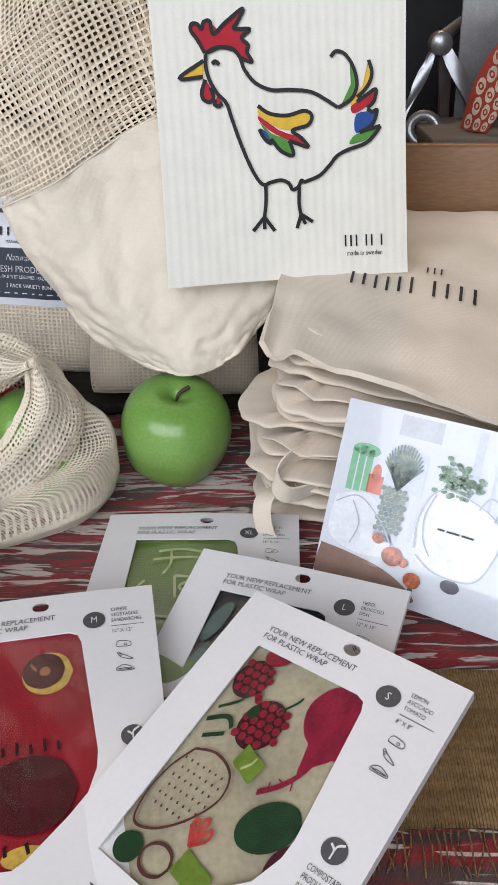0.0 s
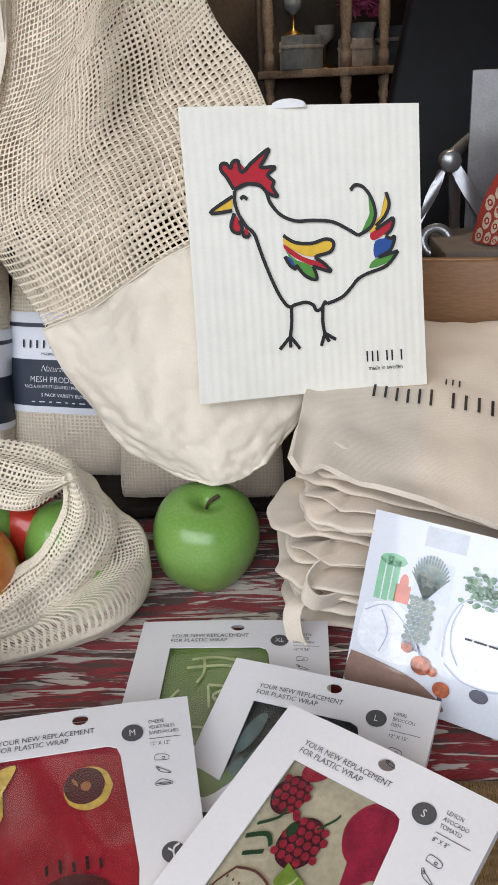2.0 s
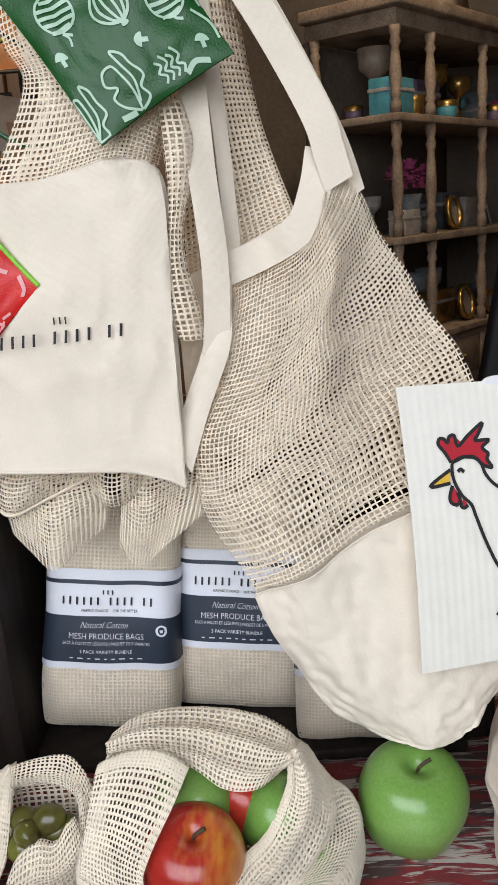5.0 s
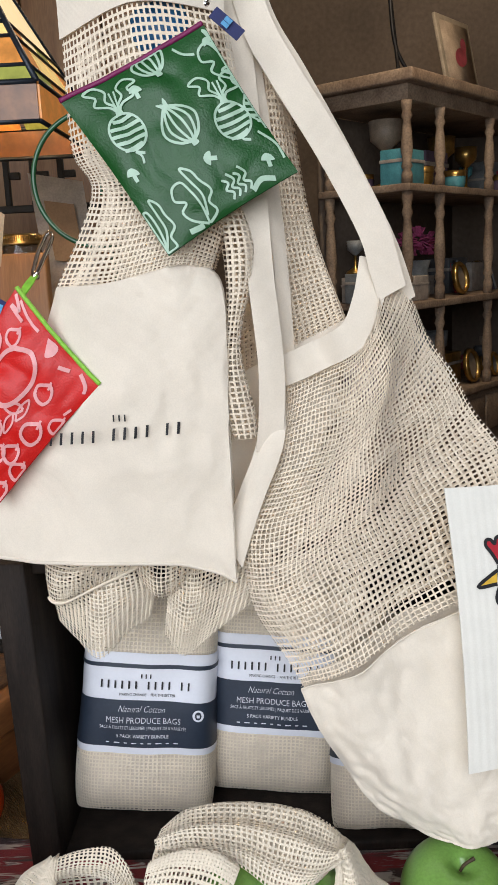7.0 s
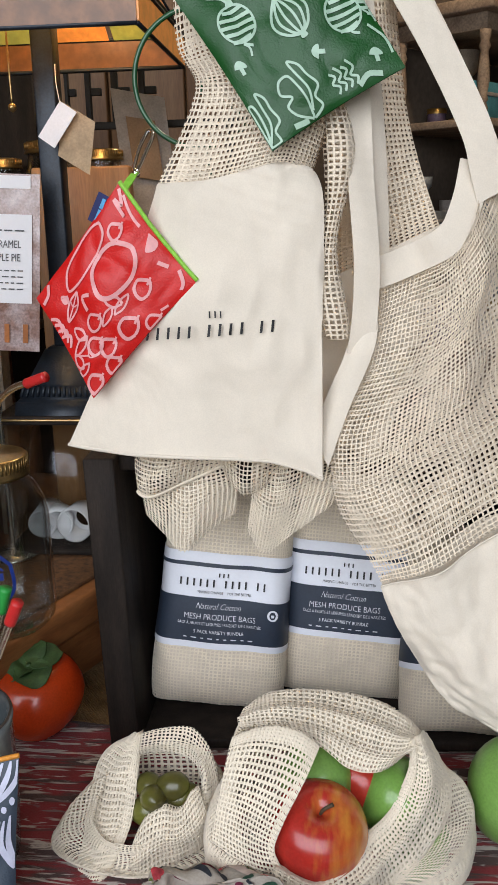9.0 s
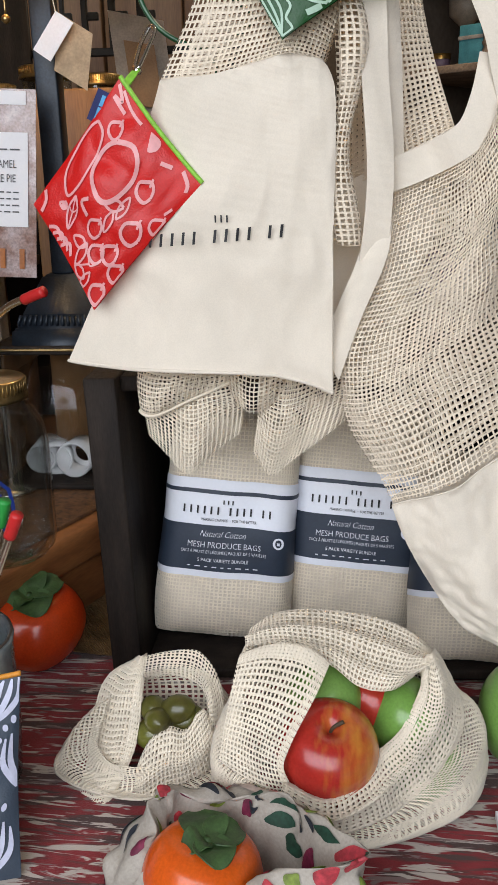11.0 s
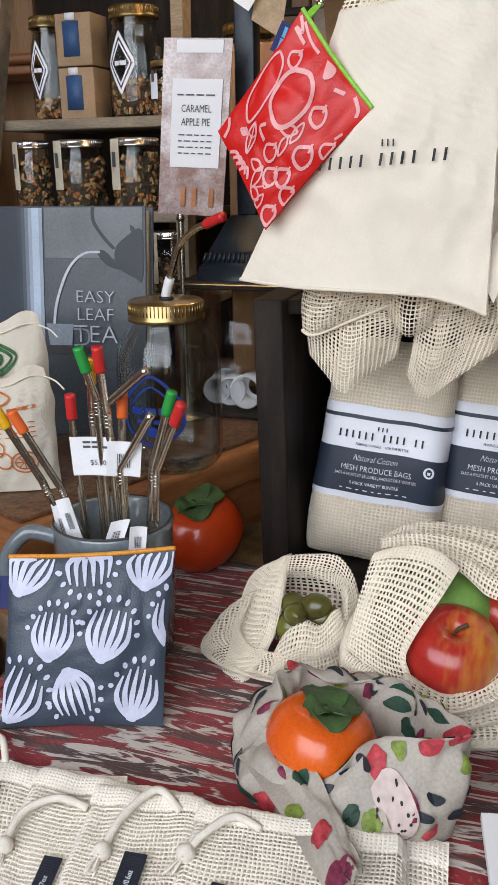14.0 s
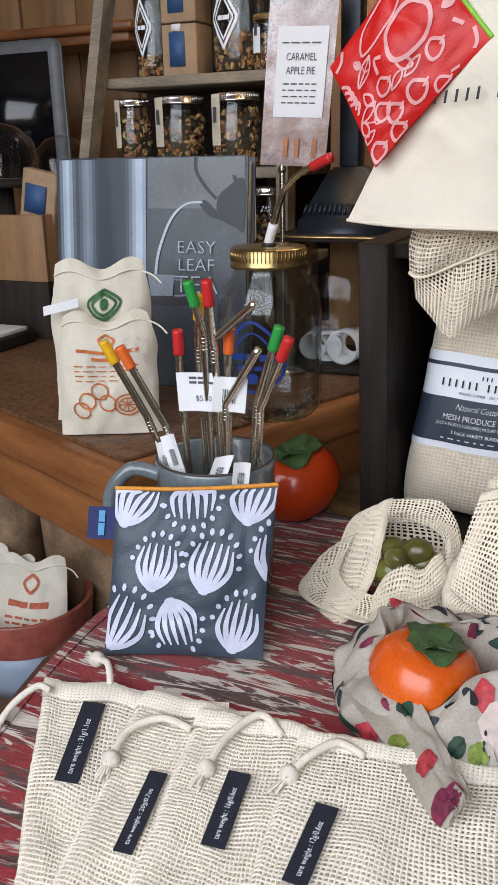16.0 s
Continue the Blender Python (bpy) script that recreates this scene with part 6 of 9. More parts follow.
for u0, v0 in ((0.235, 0.27), (0.62, 0.25)):
    G = lambda x, y, h: lifted(lambda a, c: wax(1 - a, c), x, y, h)
    lay_blob(bm, lambda x, y: G(x, y, 0.0014), oval(u0, v0, 0.045, 0.14))
    for i in range(30):
        rr, aa = math.sqrt(rw.random()) * 0.85, rw.uniform(0, 6.28)
        lay_blob(b2, lambda x, y: G(x, y, 0.0017), oval(u0 + 0.045 * rr * math.cos(aa), v0 + 0.14 * rr * math.sin(aa), 0.0022, 0.007), rings=1, per=1)
tagged(part("seeded_print", bm, SEEDF, cl), kind="stuff")
tagged(part("seed_print", b2, INK, cl), kind="stuff")

# ---- flat drawstring bags along the front ----
TAPE = material("navy_tape", (0.014, 0.018, 0.032), 0.7, vary=0.1, scale=100, fine=900, bump=0.4, weave=900)
CORD = material("white_cord", (0.80, 0.74, 0.64), 0.9, vary=0.06, scale=200, fine=1500, bump=0.7, dist=0.0006)


def flat_bag(tl, tr, bl, br, lift, seed, tare, tq, cord, label):
    tl, tr, bl, br = (Vector((*p, 0)) for p in (tl, tr, bl, br))

    def S(u, v, up=0.0):
        p = lerp(lerp(tl, tr, u), lerp(bl, br, u), v)
        p.x += 0.004 * nz(u * 2, v * 3, seed)
        p.y += 0.005 * nz(u * 4, v * 2, seed + 3)
        e = min(u, 1 - u, v, 1 - v)
        h = 0.0035 + lift * min(1, e / 0.06 + 0.5)
        p.z = drop(p.y) + h + 0.003 * nz(u * 5, v * 5, seed + 6) * min(1, e * 8) + up
        return p
    ob = thing("drawstring_bag", (tl + br) / 2, label, "produce bag", "flat drawstring bags")
    part("netting", net(S if (tr - tl).cross(bl - tl).z > 0 else (lambda u, v: S(1 - u, v)), 46, 56, hole=0.55, lift=0.0009, jit=0.08), NET_WINDOW_LIT, ob)
    part("lower_layer", net(lambda u, v: S(1 - u, v, -0.0028), 46, 56, hole=0.30, lift=0.0004, jit=0.10), NET_PALE, ob)
    part("channel", net(lambda u, v: S(1 - u, 0.11 * v, 0.0022 + 0.0015 * math.sin(math.pi * v)), 46, 8, hole=0.25, lift=0.0009), NET_WINDOW_LIT, ob)
    # woven size tape
    if tq:
        a, bq, c = (Vector((*p, 0)) for p in tq)

        def FTp(x, y, up=0.0):
            p = a + (bq - a) * x + (c - a) * y
            p.z = drop(p.y) + lift + 0.0075 + up
            return p
        tp_ = part("size_tape", sheet(lambda u, v: FTp(u, 1 - v), 4, 12, thick=0.0008), TAPE, ob)
        bm = bmesh.new()
        lay_text(bm, lambda x, y: FTp(0.25 + y * 1.0, 1.0 - x, 0.0008), "tare weight : " + tare, 0.08, 0.40, 0.36, squeeze=0.205, bold=0.0)
        part("size_print", bm, LABEL_WHITE, tp_)
    if cord:
        P = [Vector((x, y, drop(y) + lift + z)) for x, y, z in cord]
        cd = part("drawcord", tube(P, 0.0026, 8), CORD, ob)
        k = P[-1]
        part("knot", lathe([(0.0005, -0.0055), (0.0050, -0.0035), (0.0062, 0), (0.0050, 0.0035), (0.0005, 0.0055)], 12, Matrix.Translation(k) @ Matrix.Rotation(1.2, 4, "X"), cap=False), CORD, cd)
        d = (P[-1] - P[-2]).normalized()
        bm = bmesh.new()
        rr = random.Random(seed)
        for i in range(14):
            o = Vector((rr.uniform(-1, 1), rr.uniform(-1, 1), rr.uniform(-0.6, 0.6))) * 0.004
            tube([k, k + d * 0.006 + o * 0.6, k + d * 0.013 + o], 0.0008, 4, bm, n=3)
        tagged(part("frayed_end", bm, CORD, cd), kind="stuff")
    return ob


def rec(c, dx, dy):
    return (c, (c[0] + dx[0], c[1] + dx[1]), (c[0] + dy[0], c[1] + dy[1]))


flat_bag((-0.300, 0.395), (-0.165, 0.405), (-0.290, 0.235), (-0.150, 0.245), 0.002, 7, "12g/0.6oz", None, [], "folded cream net bag under the pile")
flat_bag((-0.522, 0.384), (-0.380, 0.402), (-0.440, 0.235), (-0.330, 0.235), 0.003, 1, "31g/1.1oz", rec((-0.479, 0.371), (0.0165, 0.002), (0.018, -0.062)), [(-0.470, 0.392, 0.005), (-0.474, 0.398, 0.010), (-0.480, 0.404, 0.012), (-0.492, 0.409, 0.008)], "flat cream net drawstring bag with a navy size tape")
flat_bag((-0.440, 0.392), (-0.330, 0.398), (-0.420, 0.235), (-0.300, 0.235), 0.008, 2, "20g/0.7oz", rec((-0.402, 0.330), (0.012, 0.001), (0.006, -0.055)), [(-0.392, 0.368, 0.006), (-0.412, 0.366, 0.011), (-0.430, 0.352, 0.010), (-0.431, 0.330, 0.007)], "cream net drawstring bag overlapping the next one")
flat_bag((-0.395, 0.386), (-0.290, 0.392), (-0.375, 0.235), (-0.255, 0.235), 0.013, 3, "16g/0.6oz", rec((-0.352, 0.341), (0.0145, 0.001), (0.005, -0.050)), [(-0.330, 0.376, 0.006), (-0.348, 0.382, 0.012), (-0.362, 0.360, 0.011), (-0.366, 0.338, 0.007)], "cream net drawstring bag lying on the pile")
flat_bag((-0.322, 0.386), (-0.190, 0.392), (-0.310, 0.235), (-0.170, 0.240), 0.018, 4, "12g/0.6oz", rec((-0.292, 0.332), (0.014, 0.000), (-0.002, -0.050)), [(-0.275, 0.372, 0.006), (-0.292, 0.372, 0.011), (-0.306, 0.358, 0.010), (-0.314, 0.346, 0.006)], "small cream net drawstring bag on top of the pile")
cd0 = thing("drawcord_end", (-0.505, 0.33, 0), "white cotton cord end with a knot hanging off the table", "cord")
part("cord", tube([(-0.505, 0.368, 0.006), (-0.515, 0.366, 0.008), (-0.527, 0.350, -0.002), (-0.533, 0.330, -0.020)], 0.0026, 8), CORD, cd0)
part("knot", lathe([(0.0005, -0.0055), (0.005, -0.0035), (0.0062, 0), (0.005, 0.0035), (0.0005, 0.0055)], 12, Matrix.Translation((-0.534, 0.327, -0.024)), cap=False), CORD, cd0)

# ---- zip pouches ----
NYLON = dict(rough=0.40, spec=0.42, vary=0.06, scale=50, fine=700, bump=0.25, dist=0.0015)


def pouch(tl, tr, bl, br, puff, colour, zipc, name, label, art, artc, tagc, support=None):
    tl, tr, bl, br = map(Vector, (tl, tr, bl, br))
    n = (tr - tl).cross(bl - tl).normalized()
    if n.y > 0:
        n = -n

    def S(u, v, side=1.0, lift=0.0):
        p = lerp(lerp(tl, tr, u), lerp(bl, br, u), v)
        e = (math.sin(math.pi * u) * math.sin(math.pi * v)) ** 0.6
        p += n * (side * (puff * e + 0.0008) + lift + 0.0012 * nz(u * 5, v * 5, colour[0] * 9) + 0.007 * e * (abs(nz(u * 2.2 + v, v * 2.6, colour[0] * 40)) - 0.2) + 0.003 * (abs(nz(u * 6, v * 6 + u, colour[1] * 60)) - 0.2) * min(1, e * 2))
        c = (bl + br + tl + tr) / 4
        return p + (c - p) * 0.05 * (math.sin(math.pi * u) * math.cos(math.pi * v) ** 2 + math.sin(math.pi * v) * math.cos(math.pi * u) ** 2) * 0.6
    ob = thing(name, (bl + br) / 2, label, "pouch", "zip pouches")
    m = material("nylon_" + zipc[0], colour, **NYLON)
    flip = (tr - tl).cross(bl - tl).dot(n) < 0
    front = part("front", sheet((lambda u, v: S(1 - u, v)) if flip else S, 48, 48), m, ob)
    part("back", sheet((lambda u, v: S(u, v, -1.0)) if flip else (lambda u, v: S(1 - u, v, -1.0)), 16, 16), m, ob)
    zm = material("zip_" + zipc[0], zipc[1], 0.5, vary=0.1, scale=300, fine=1500, bump=0.6)
    part("zip", tube([S(i / 10, 0.0) + (tl - bl).normalized() * 0.0008 for i in range(11)], 0.0019, 6), zm, ob)
    for k, (mat, fills, strokes) in enumerate(artc):
        b = bmesh.new()
        for f in fills:
            lay_blob(b, lambda x, y: S(min(max(x, 0.004), 0.996), min(max(y, 0.004), 0.996), 1, 0.0011 + 0.0003 * k), f)
        for pts, w in strokes:
            lay_stroke(b, lambda x, y: S(min(max(x, 0.004), 0.996), min(max(y, 0.004), 0.996), 1, 0.0011 + 0.0003 * k), pts, w, taper=art)
        tagged(part("print", b, mat, front), kind="stuff")
    a, c, d = map(Vector, tagc)
    tg = part("side_tag", sheet(lambda u, v: a + (c - a) * u + (d - a) * v + n * 0.002, 3, 3, thick=0.001), BLUETAG, ob, "navy woven tag")
    b = bmesh.new()
    bars(b, lambda x, y: a + (c - a) * y + (d - a) * x + n * 0.0046, 0.12, 0.40, 0.76, 0.22, 2, 5)
    part("tag_print", b, material("tag_thread", (0.10, 0.35, 0.62), 0.7), tg)
    return ob


BLUETAG = material("navy_woven_tag", (0.012, 0.02, 0.11), 0.7, vary=0.1, scale=100, fine=900, bump=0.3)
PALE = material("pale_lilac_ink", (0.58, 0.60, 0.74), 0.4, vary=0.05, scale=80, bump=0.1)
PALEG = material("pale_mint_ink", (0.40, 0.58, 0.44), 0.4, vary=0.05, scale=80, bump=0.1)
PALER = material("pale_pink_ink", (0.80, 0.37, 0.37), 0.4, vary=0.05, scale=80, bump=0.1)
GREYD = (0.046, 0.064, 0.090)

# grey pouch: brushed fans of tapering ribs, some upside down, with short dashes round their tips
fl, st = [], []


def fan(bx_, by_, rot, long, wide, ribs=6):
    c, s_ = math.cos(radians(rot)), math.sin(radians(rot))

    def turn(x, y):
        return (min(max(bx_ + x * c - y * s_, 0.008), 0.992), min(max(by_ + x * s_ + y * c, 0.012), 0.992))
    for i in range(ribs):
        q = 2 * i / (ribs - 1) - 1
        ln = long * (1 - 0.16 * q * q + 0.04 * math.sin(5 * i + rot))
        rib = [turn(0.012 * q, 0.0), turn(0.62 * wide * q, -0.22 * ln), turn(wide * q, -0.55 * ln), turn(wide * (0.98 - 0.12 * abs(q)) * q, -ln)]
        if max(y for x, y in rib) - min(y for x, y in rib) + max(x for x, y in rib) - min(x for x, y in rib) > 0.10 and max(x for x, y in rib) > 0.03 and min(x for x, y in rib) < 0.97:
            st.append((rib, 0.034))
    if 0.03 < bx_ < 0.97 and 0.03 < by_ < 0.97:
        fl.append([turn(-0.028, 0.002), turn(0, 0.010), turn(0.030, 0.0), turn(0.040, -0.05), turn(0, -0.08), turn(-0.040, -0.05)])
    for i in range(9):
        a = radians(-78 + 19.5 * i)
        p0, p1 = turn(1.28 * wide * math.sin(a), -0.45 * long - 0.66 * long * math.cos(a)), turn(1.55 * wide * math.sin(a), -0.45 * long - 0.80 * long * math.cos(a))
        if all(0.02 < k < 0.98 for k in (*p0, *p1)):
            st.append(([p0, p1], 0.030))


for q in ((0.06, 0.215, 22, 0.34, 0.13), (0.47, -0.10, 172, 0.29, 0.13), (0.84, 0.215, 10, 0.30, 0.13), (0.28, 0.605, 8, 0.29, 0.120), (0.605, 0.615, 14, 0.31, 0.125), (0.03, 0.965, 22, 0.33, 0.15), (0.40, 0.655, 160, 0.30, 0.120), (0.81, 0.965, 10, 0.30, 0.120), (1.02, 0.55, 0, 0.30, 0.10)):
    fan(*q)
pouch((-0.508, 0.476, 0.119), (-0.388, 0.518, 0.123), (-0.499, 0.428, 0.001), (-0.382, 0.466, 0.001), 0.010, GREYD, ("orange", (0.75, 0.30, 0.03)), "zip_pouch", "slate grey zip pouch with pale flower print leaning on the mug", True, [(PALE, fl, st)],
      [(-0.528, 0.468, 0.105), (-0.506, 0.474, 0.105), (-0.527, 0.460, 0.081)])

# red pouch: outlined fruit and leaves in loose brushwork
st, bl_ = [], []


def outline(pts, w):
    st.append(([(min(max(x, 0.01), 0.99), min(max(y, 0.01), 0.99)) for x, y in pts + pts[:1]], w))


def cherry(cx, cy, r, w):
    outline([(cx + r * k * math.cos(a), cy + 0.85 * r * k * math.sin(a)) for a, k in zip((0, 0.8, 1.6, 2.4, 3.2, 4.0, 4.8, 5.5), (1, 1.05, 0.96, 1.04, 1.0, 0.80, 1.05, 1.0))], w)
    st.append(([(cx + 0.2 * r, cy - 0.5 * r), (cx - 0.05 * r, cy - 1.2 * r)], w * 0.8))


def leaf_loop(cx, cy, k, rot, w, vein=False):
    c, s_ = math.cos(radians(rot)), math.sin(radians(rot))
    L = [(cx + x * k * c - y * k * s_, cy + x * k * s_ + y * k * c) for x, y in ((-1, 0), (-0.3, 0.42), (0.4, 0.36), (1, 0), (0.4, -0.36), (-0.3, -0.42))]
    outline(L, w)
    if vein:
        st.append(([L[0], (cx, cy), L[3]], w * 0.7))
        st.append(([L[1], (cx, cy), L[5]], w * 0.6))


outline([(0.062, 0.265), (0.17, 0.30), (0.235, 0.47), (0.255, 0.62), (0.215, 0.735), (0.09, 0.66), (0.035, 0.48), (0.03, 0.34)], 0.020)
outline([(0.30, 0.235), (0.42, 0.175), (0.53, 0.21), (0.585, 0.32), (0.575, 0.45), (0.52, 0.53), (0.43, 0.545), (0.30, 0.50), (0.245, 0.40), (0.255, 0.30)], 0.034)
for q in ((0.224, 0.205, 0.065, 0.022), (0.71, 0.285, 0.075, 0.024), (0.842, 0.51, 0.085, 0.026), (0.58, 0.684, 0.068, 0.020), (0.72, 0.778, 0.070, 0.022), (0.815, 0.706, 0.072, 0.024), (0.93, 0.93, 0.070, 0.024), (0.955, 0.75, 0.070, 0.022), (0.975, 0.36, 0.065, 0.020)):
    cherry(*q)
for q in ((0.335, 0.77, 0.105, 62, 0.018, True), (0.60, 0.49, 0.075, 150, 0.018), (0.665, 0.46, 0.075, 260, 0.016), (0.64, 0.58, 0.070, 70, 0.016), (0.545, 0.83, 0.075, 165, 0.018), (0.62, 0.87, 0.085, 80, 0.018), (0.70, 0.95, 0.070, 180, 0.016), (0.78, 0.955, 0.070, 90, 0.016), (0.235, 0.80, 0.045, 160, 0.016)):
    leaf_loop(*q)
for i in range(4):
    st.append(([(0.23 + 0.062 * i, 0.985), (0.30 + 0.060 * i, 0.935 - 0.008 * i), (0.40 + 0.050 * i, 0.955)], 0.024))
st += [([(0.02, 0.86), (0.08, 0.90), (0.10, 0.97)], 0.030), ([(0.03, 0.02), (0.13, 0.07), (0.05, 0.09), (0.20, 0.10)], 0.026), ([(0.09, 0.02), (0.24, 0.055), (0.36, 0.05)], 0.020), ([(0.67, 0.10), (0.76, 0.065)], 0.026), ([(0.84, 0.03), (0.93, 0.06), (0.96, 0.10)], 0.026), ([(0.40, 0.60), (0.36, 0.66), (0.47, 0.68)], 0.026), ([(0.97, 0.22), (0.95, 0.28)], 0.020), ([(0.65, 0.80), (0.74, 0.86), (0.79, 0.80)], 0.012), ([(0.73, 0.86), (0.66, 0.93)], 0.012)]
bl_ += [[(0.45, 0.03), (0.56, 0.02), (0.585, 0.07), (0.54, 0.12), (0.50, 0.085)], [(0.225, 0.765), (0.265, 0.77), (0.25, 0.82), (0.21, 0.815)]]
pouch((-0.326, 0.658, 0.512), (-0.270, 0.652, 0.440), (-0.398, 0.664, 0.428), (-0.355, 0.653, 0.351), 0.008, (0.60, 0.010, 0.008), ("lime", (0.28, 0.62, 0.06)), "zip_pouch", "bright red zip pouch with pink fruit outlines clipped to the ring", False, [(PALER, bl_, st)],
      [(-0.342, 0.664, 0.506), (-0.330, 0.660, 0.500), (-0.352, 0.664, 0.486)])

# green pouch: striped beets, onions, lettuce and mushrooms in pale brushwork
st, fl = [], []


def placed(cx, cy, rot):
    c, s_ = math.cos(radians(rot)), math.sin(radians(rot))
    return lambda *pts: [(min(max(cx + x * c - y * s_, 0.008), 0.992), min(max(cy + x * s_ + y * c, 0.008), 0.992)) for x, y in pts]


def beet(cx, cy, r, rot):
    P = placed(cx, cy, rot)
    for i in range(5):
        y = r * (-0.80 + 0.40 * i)
        h = math.sqrt(max(r * r - y * y, 0)) * 1.05
        st.append((P((-h * 0.94, y + 0.012), (0, y + 0.1 * r), (h * 0.94, y - 0.004)), 0.20 * r))
    st.append((P(*[(1.02 * r * math.cos(radians(a)), 1.02 * r * math.sin(radians(a))) for a in range(0, 361, 20)]), 0.13 * r))
    st.append((P((0, r * 0.9), (0.01, 1.15 * r), (0.05, 1.3 * r)), 0.016))
    for q in (-1, 1):
        st.append((P((0.0, -r), (0.35 * q * r, -1.5 * r), (1.15 * q * r, -1.75 * r), (0.95 * q * r, -2.2 * r), (1.5 * q * r, -2.5 * r), (0.9 * q * r, -2.75 * r), (0.35 * q * r, -2.4 * r), (0.5 * q * r, -1.9 * r), (0.12 * q * r, -1.5 * r), (0.02 * q, -r)), 0.015))
        st.append((P((0.0, -r), (0.10 * q * r, -1.7 * r), (0.15 * q * r, -2.3 * r)), 0.012))


def onion(cx, cy, r, rot):
    P = placed(cx, cy, rot)
    for k in (-1.0, -0.62, -0.22, 0.22, 0.62, 1.0):
        st.append((P((0.08 * k * r, -1.05 * r), (0.72 * k * r, -0.5 * r), (k * r, 0.1 * r), (0.6 * k * r, 0.75 * r), (0, 1.02 * r)), 0.016))
    fl.append(P((-0.18 * r, -1.05 * r), (-0.34 * r, -1.35 * r), (0, -1.2 * r), (0.2 * r, -1.42 * r), (0.2 * r, -1.05 * r)))
    fl.append(P((-0.14 * r, 1.0 * r), (0.14 * r, 1.0 * r), (0.18 * r, 1.2 * r), (-0.18 * r, 1.2 * r)))


def lettuce(cx, cy, k, rot):
    P = placed(cx, cy, rot)
    st.append((P((0.02 * k, 1.0 * k), (-0.5 * k, 0.72 * k), (-0.72 * k, 0.35 * k), (-0.42 * k, 0.10 * k), (-0.80 * k, -0.12 * k), (-0.66 * k, -0.52 * k), (-0.25 * k, -0.62 * k), (-0.05 * k, -0.2 * k), (0.08 * k, 0.35 * k), (0.05 * k, 1.0 * k)), 0.015))
    st.append((P((0.08 * k, 1.0 * k), (0.55 * k, 0.72 * k), (0.42 * k, 0.35 * k), (0.70 * k, 0.0), (0.45 * k, -0.45 * k), (0.30 * k, -0.85 * k), (-0.05 * k, -1.05 * k), (0.12 * k, -0.5 * k), (0.30 * k, 0.1 * k), (0.12 * k, 0.75 * k)), 0.015))


def mushroom(cx, cy, k, rot):
    P = placed(cx, cy, rot)
    fl.append(P((-k, 0.15 * k), (-0.65 * k, -0.55 * k), (0, -0.85 * k), (0.7 * k, -0.5 * k), (k, 0.2 * k), (0, 0.25 * k)))
    st.append((P((0.05 * k, 0.2 * k), (0.15 * k, 1.15 * k)), 0.62 * k))


beet(0.235, 0.335, 0.110, 12)
beet(0.835, 0.575, 0.108, 8)
beet(1.045, 0.565, 0.100, 12)
onion(0.535, 0.445, 0.120, -8)
onion(0.585, 0.020, 0.110, -10)
lettuce(0.355, 0.825, 0.165, 8)
lettuce(0.04, 0.86, 0.15, 20)
lettuce(1.0, 0.20, 0.16, -6)
for q in ((0.42, 0.160, 0.042, 12), (0.965, 0.105, 0.036, -20), (0.105, 0.545, 0.042, 10), (0.570, 0.690, 0.042, -60), (0.885, 0.860, 0.042, 20)):
    mushroom(*q)
for i in range(4):
    x = 0.555 + 0.044 * i
    st.append(([(x, 0.83 - 0.02 * (i % 2)), (x + 0.03, 0.86), (x - 0.005, 0.89), (x + 0.03, 0.92), (x + 0.005, 0.955)], 0.015))
st += [([(0.205, 0.455), (0.225, 0.49), (0.21, 0.53)], 0.014), ([(0.70, 0.97), (0.78, 0.94), (0.86, 0.975)], 0.030), ([(0.20, 0.97), (0.30, 0.985)], 0.030), ([(0.93, 0.70), (0.985, 0.80), (0.98, 0.90)], 0.016), ([(0.76, 0.04), (0.80, 0.10), (0.86, 0.13)], 0.016)]
pouch((-0.281, 0.652, 0.635), (-0.181, 0.655, 0.680), (-0.211, 0.632, 0.529), (-0.121, 0.642, 0.581), 0.008, (0.008, 0.078, 0.014), ("plum", (0.20, 0.01, 0.09)), "zip_pouch", "dark green zip pouch with pale vegetable print hung on the tote", False, [(PALEG, fl, st)],
      [(-0.177, 0.655, 0.684), (-0.159, 0.655, 0.668), (-0.171, 0.655, 0.690)])
STEEL = material("polished_steel", (0.72, 0.68, 0.60), 0.24, 1.0, vary=0.05, scale=40, bump=0.05)
CHROME = material("chrome", (0.75, 0.75, 0.76), 0.10, 1.0, vary=0.03, scale=40, bump=0.02)
LIME = material("lime_webbing", (0.25, 0.60, 0.05), 0.7, vary=0.1, scale=200, bump=0.4)


def carabiner(p0, p1, w, label):
    p0, p1 = Vector(p0), Vector(p1)
    d = (p1 - p0).normalized()
    s = Vector((0.6, -0.5, 0)).normalized()
    ob = thing("carabiner", p1, label, "clip")
    part("hook", tube([p0 - s * w * 0.5, p0 + s * w * 0.2, p0 + s * w + d * 0.006, p0 + s * w * 0.8 + d * 0.02, p1 + s * w * 0.4, p1, p1 - s * w * 0.5, p0 - s * w + d * 0.016], 0.0016, 8, closed=True, n=48), CHROME, ob)
    part("swivel", lathe([(0.0025, 0), (0.0035, 0.002), (0.0025, 0.006)], 12, Matrix.Translation(p1 - Vector((0, 0, 0.005)))), CHROME, ob)
    return ob


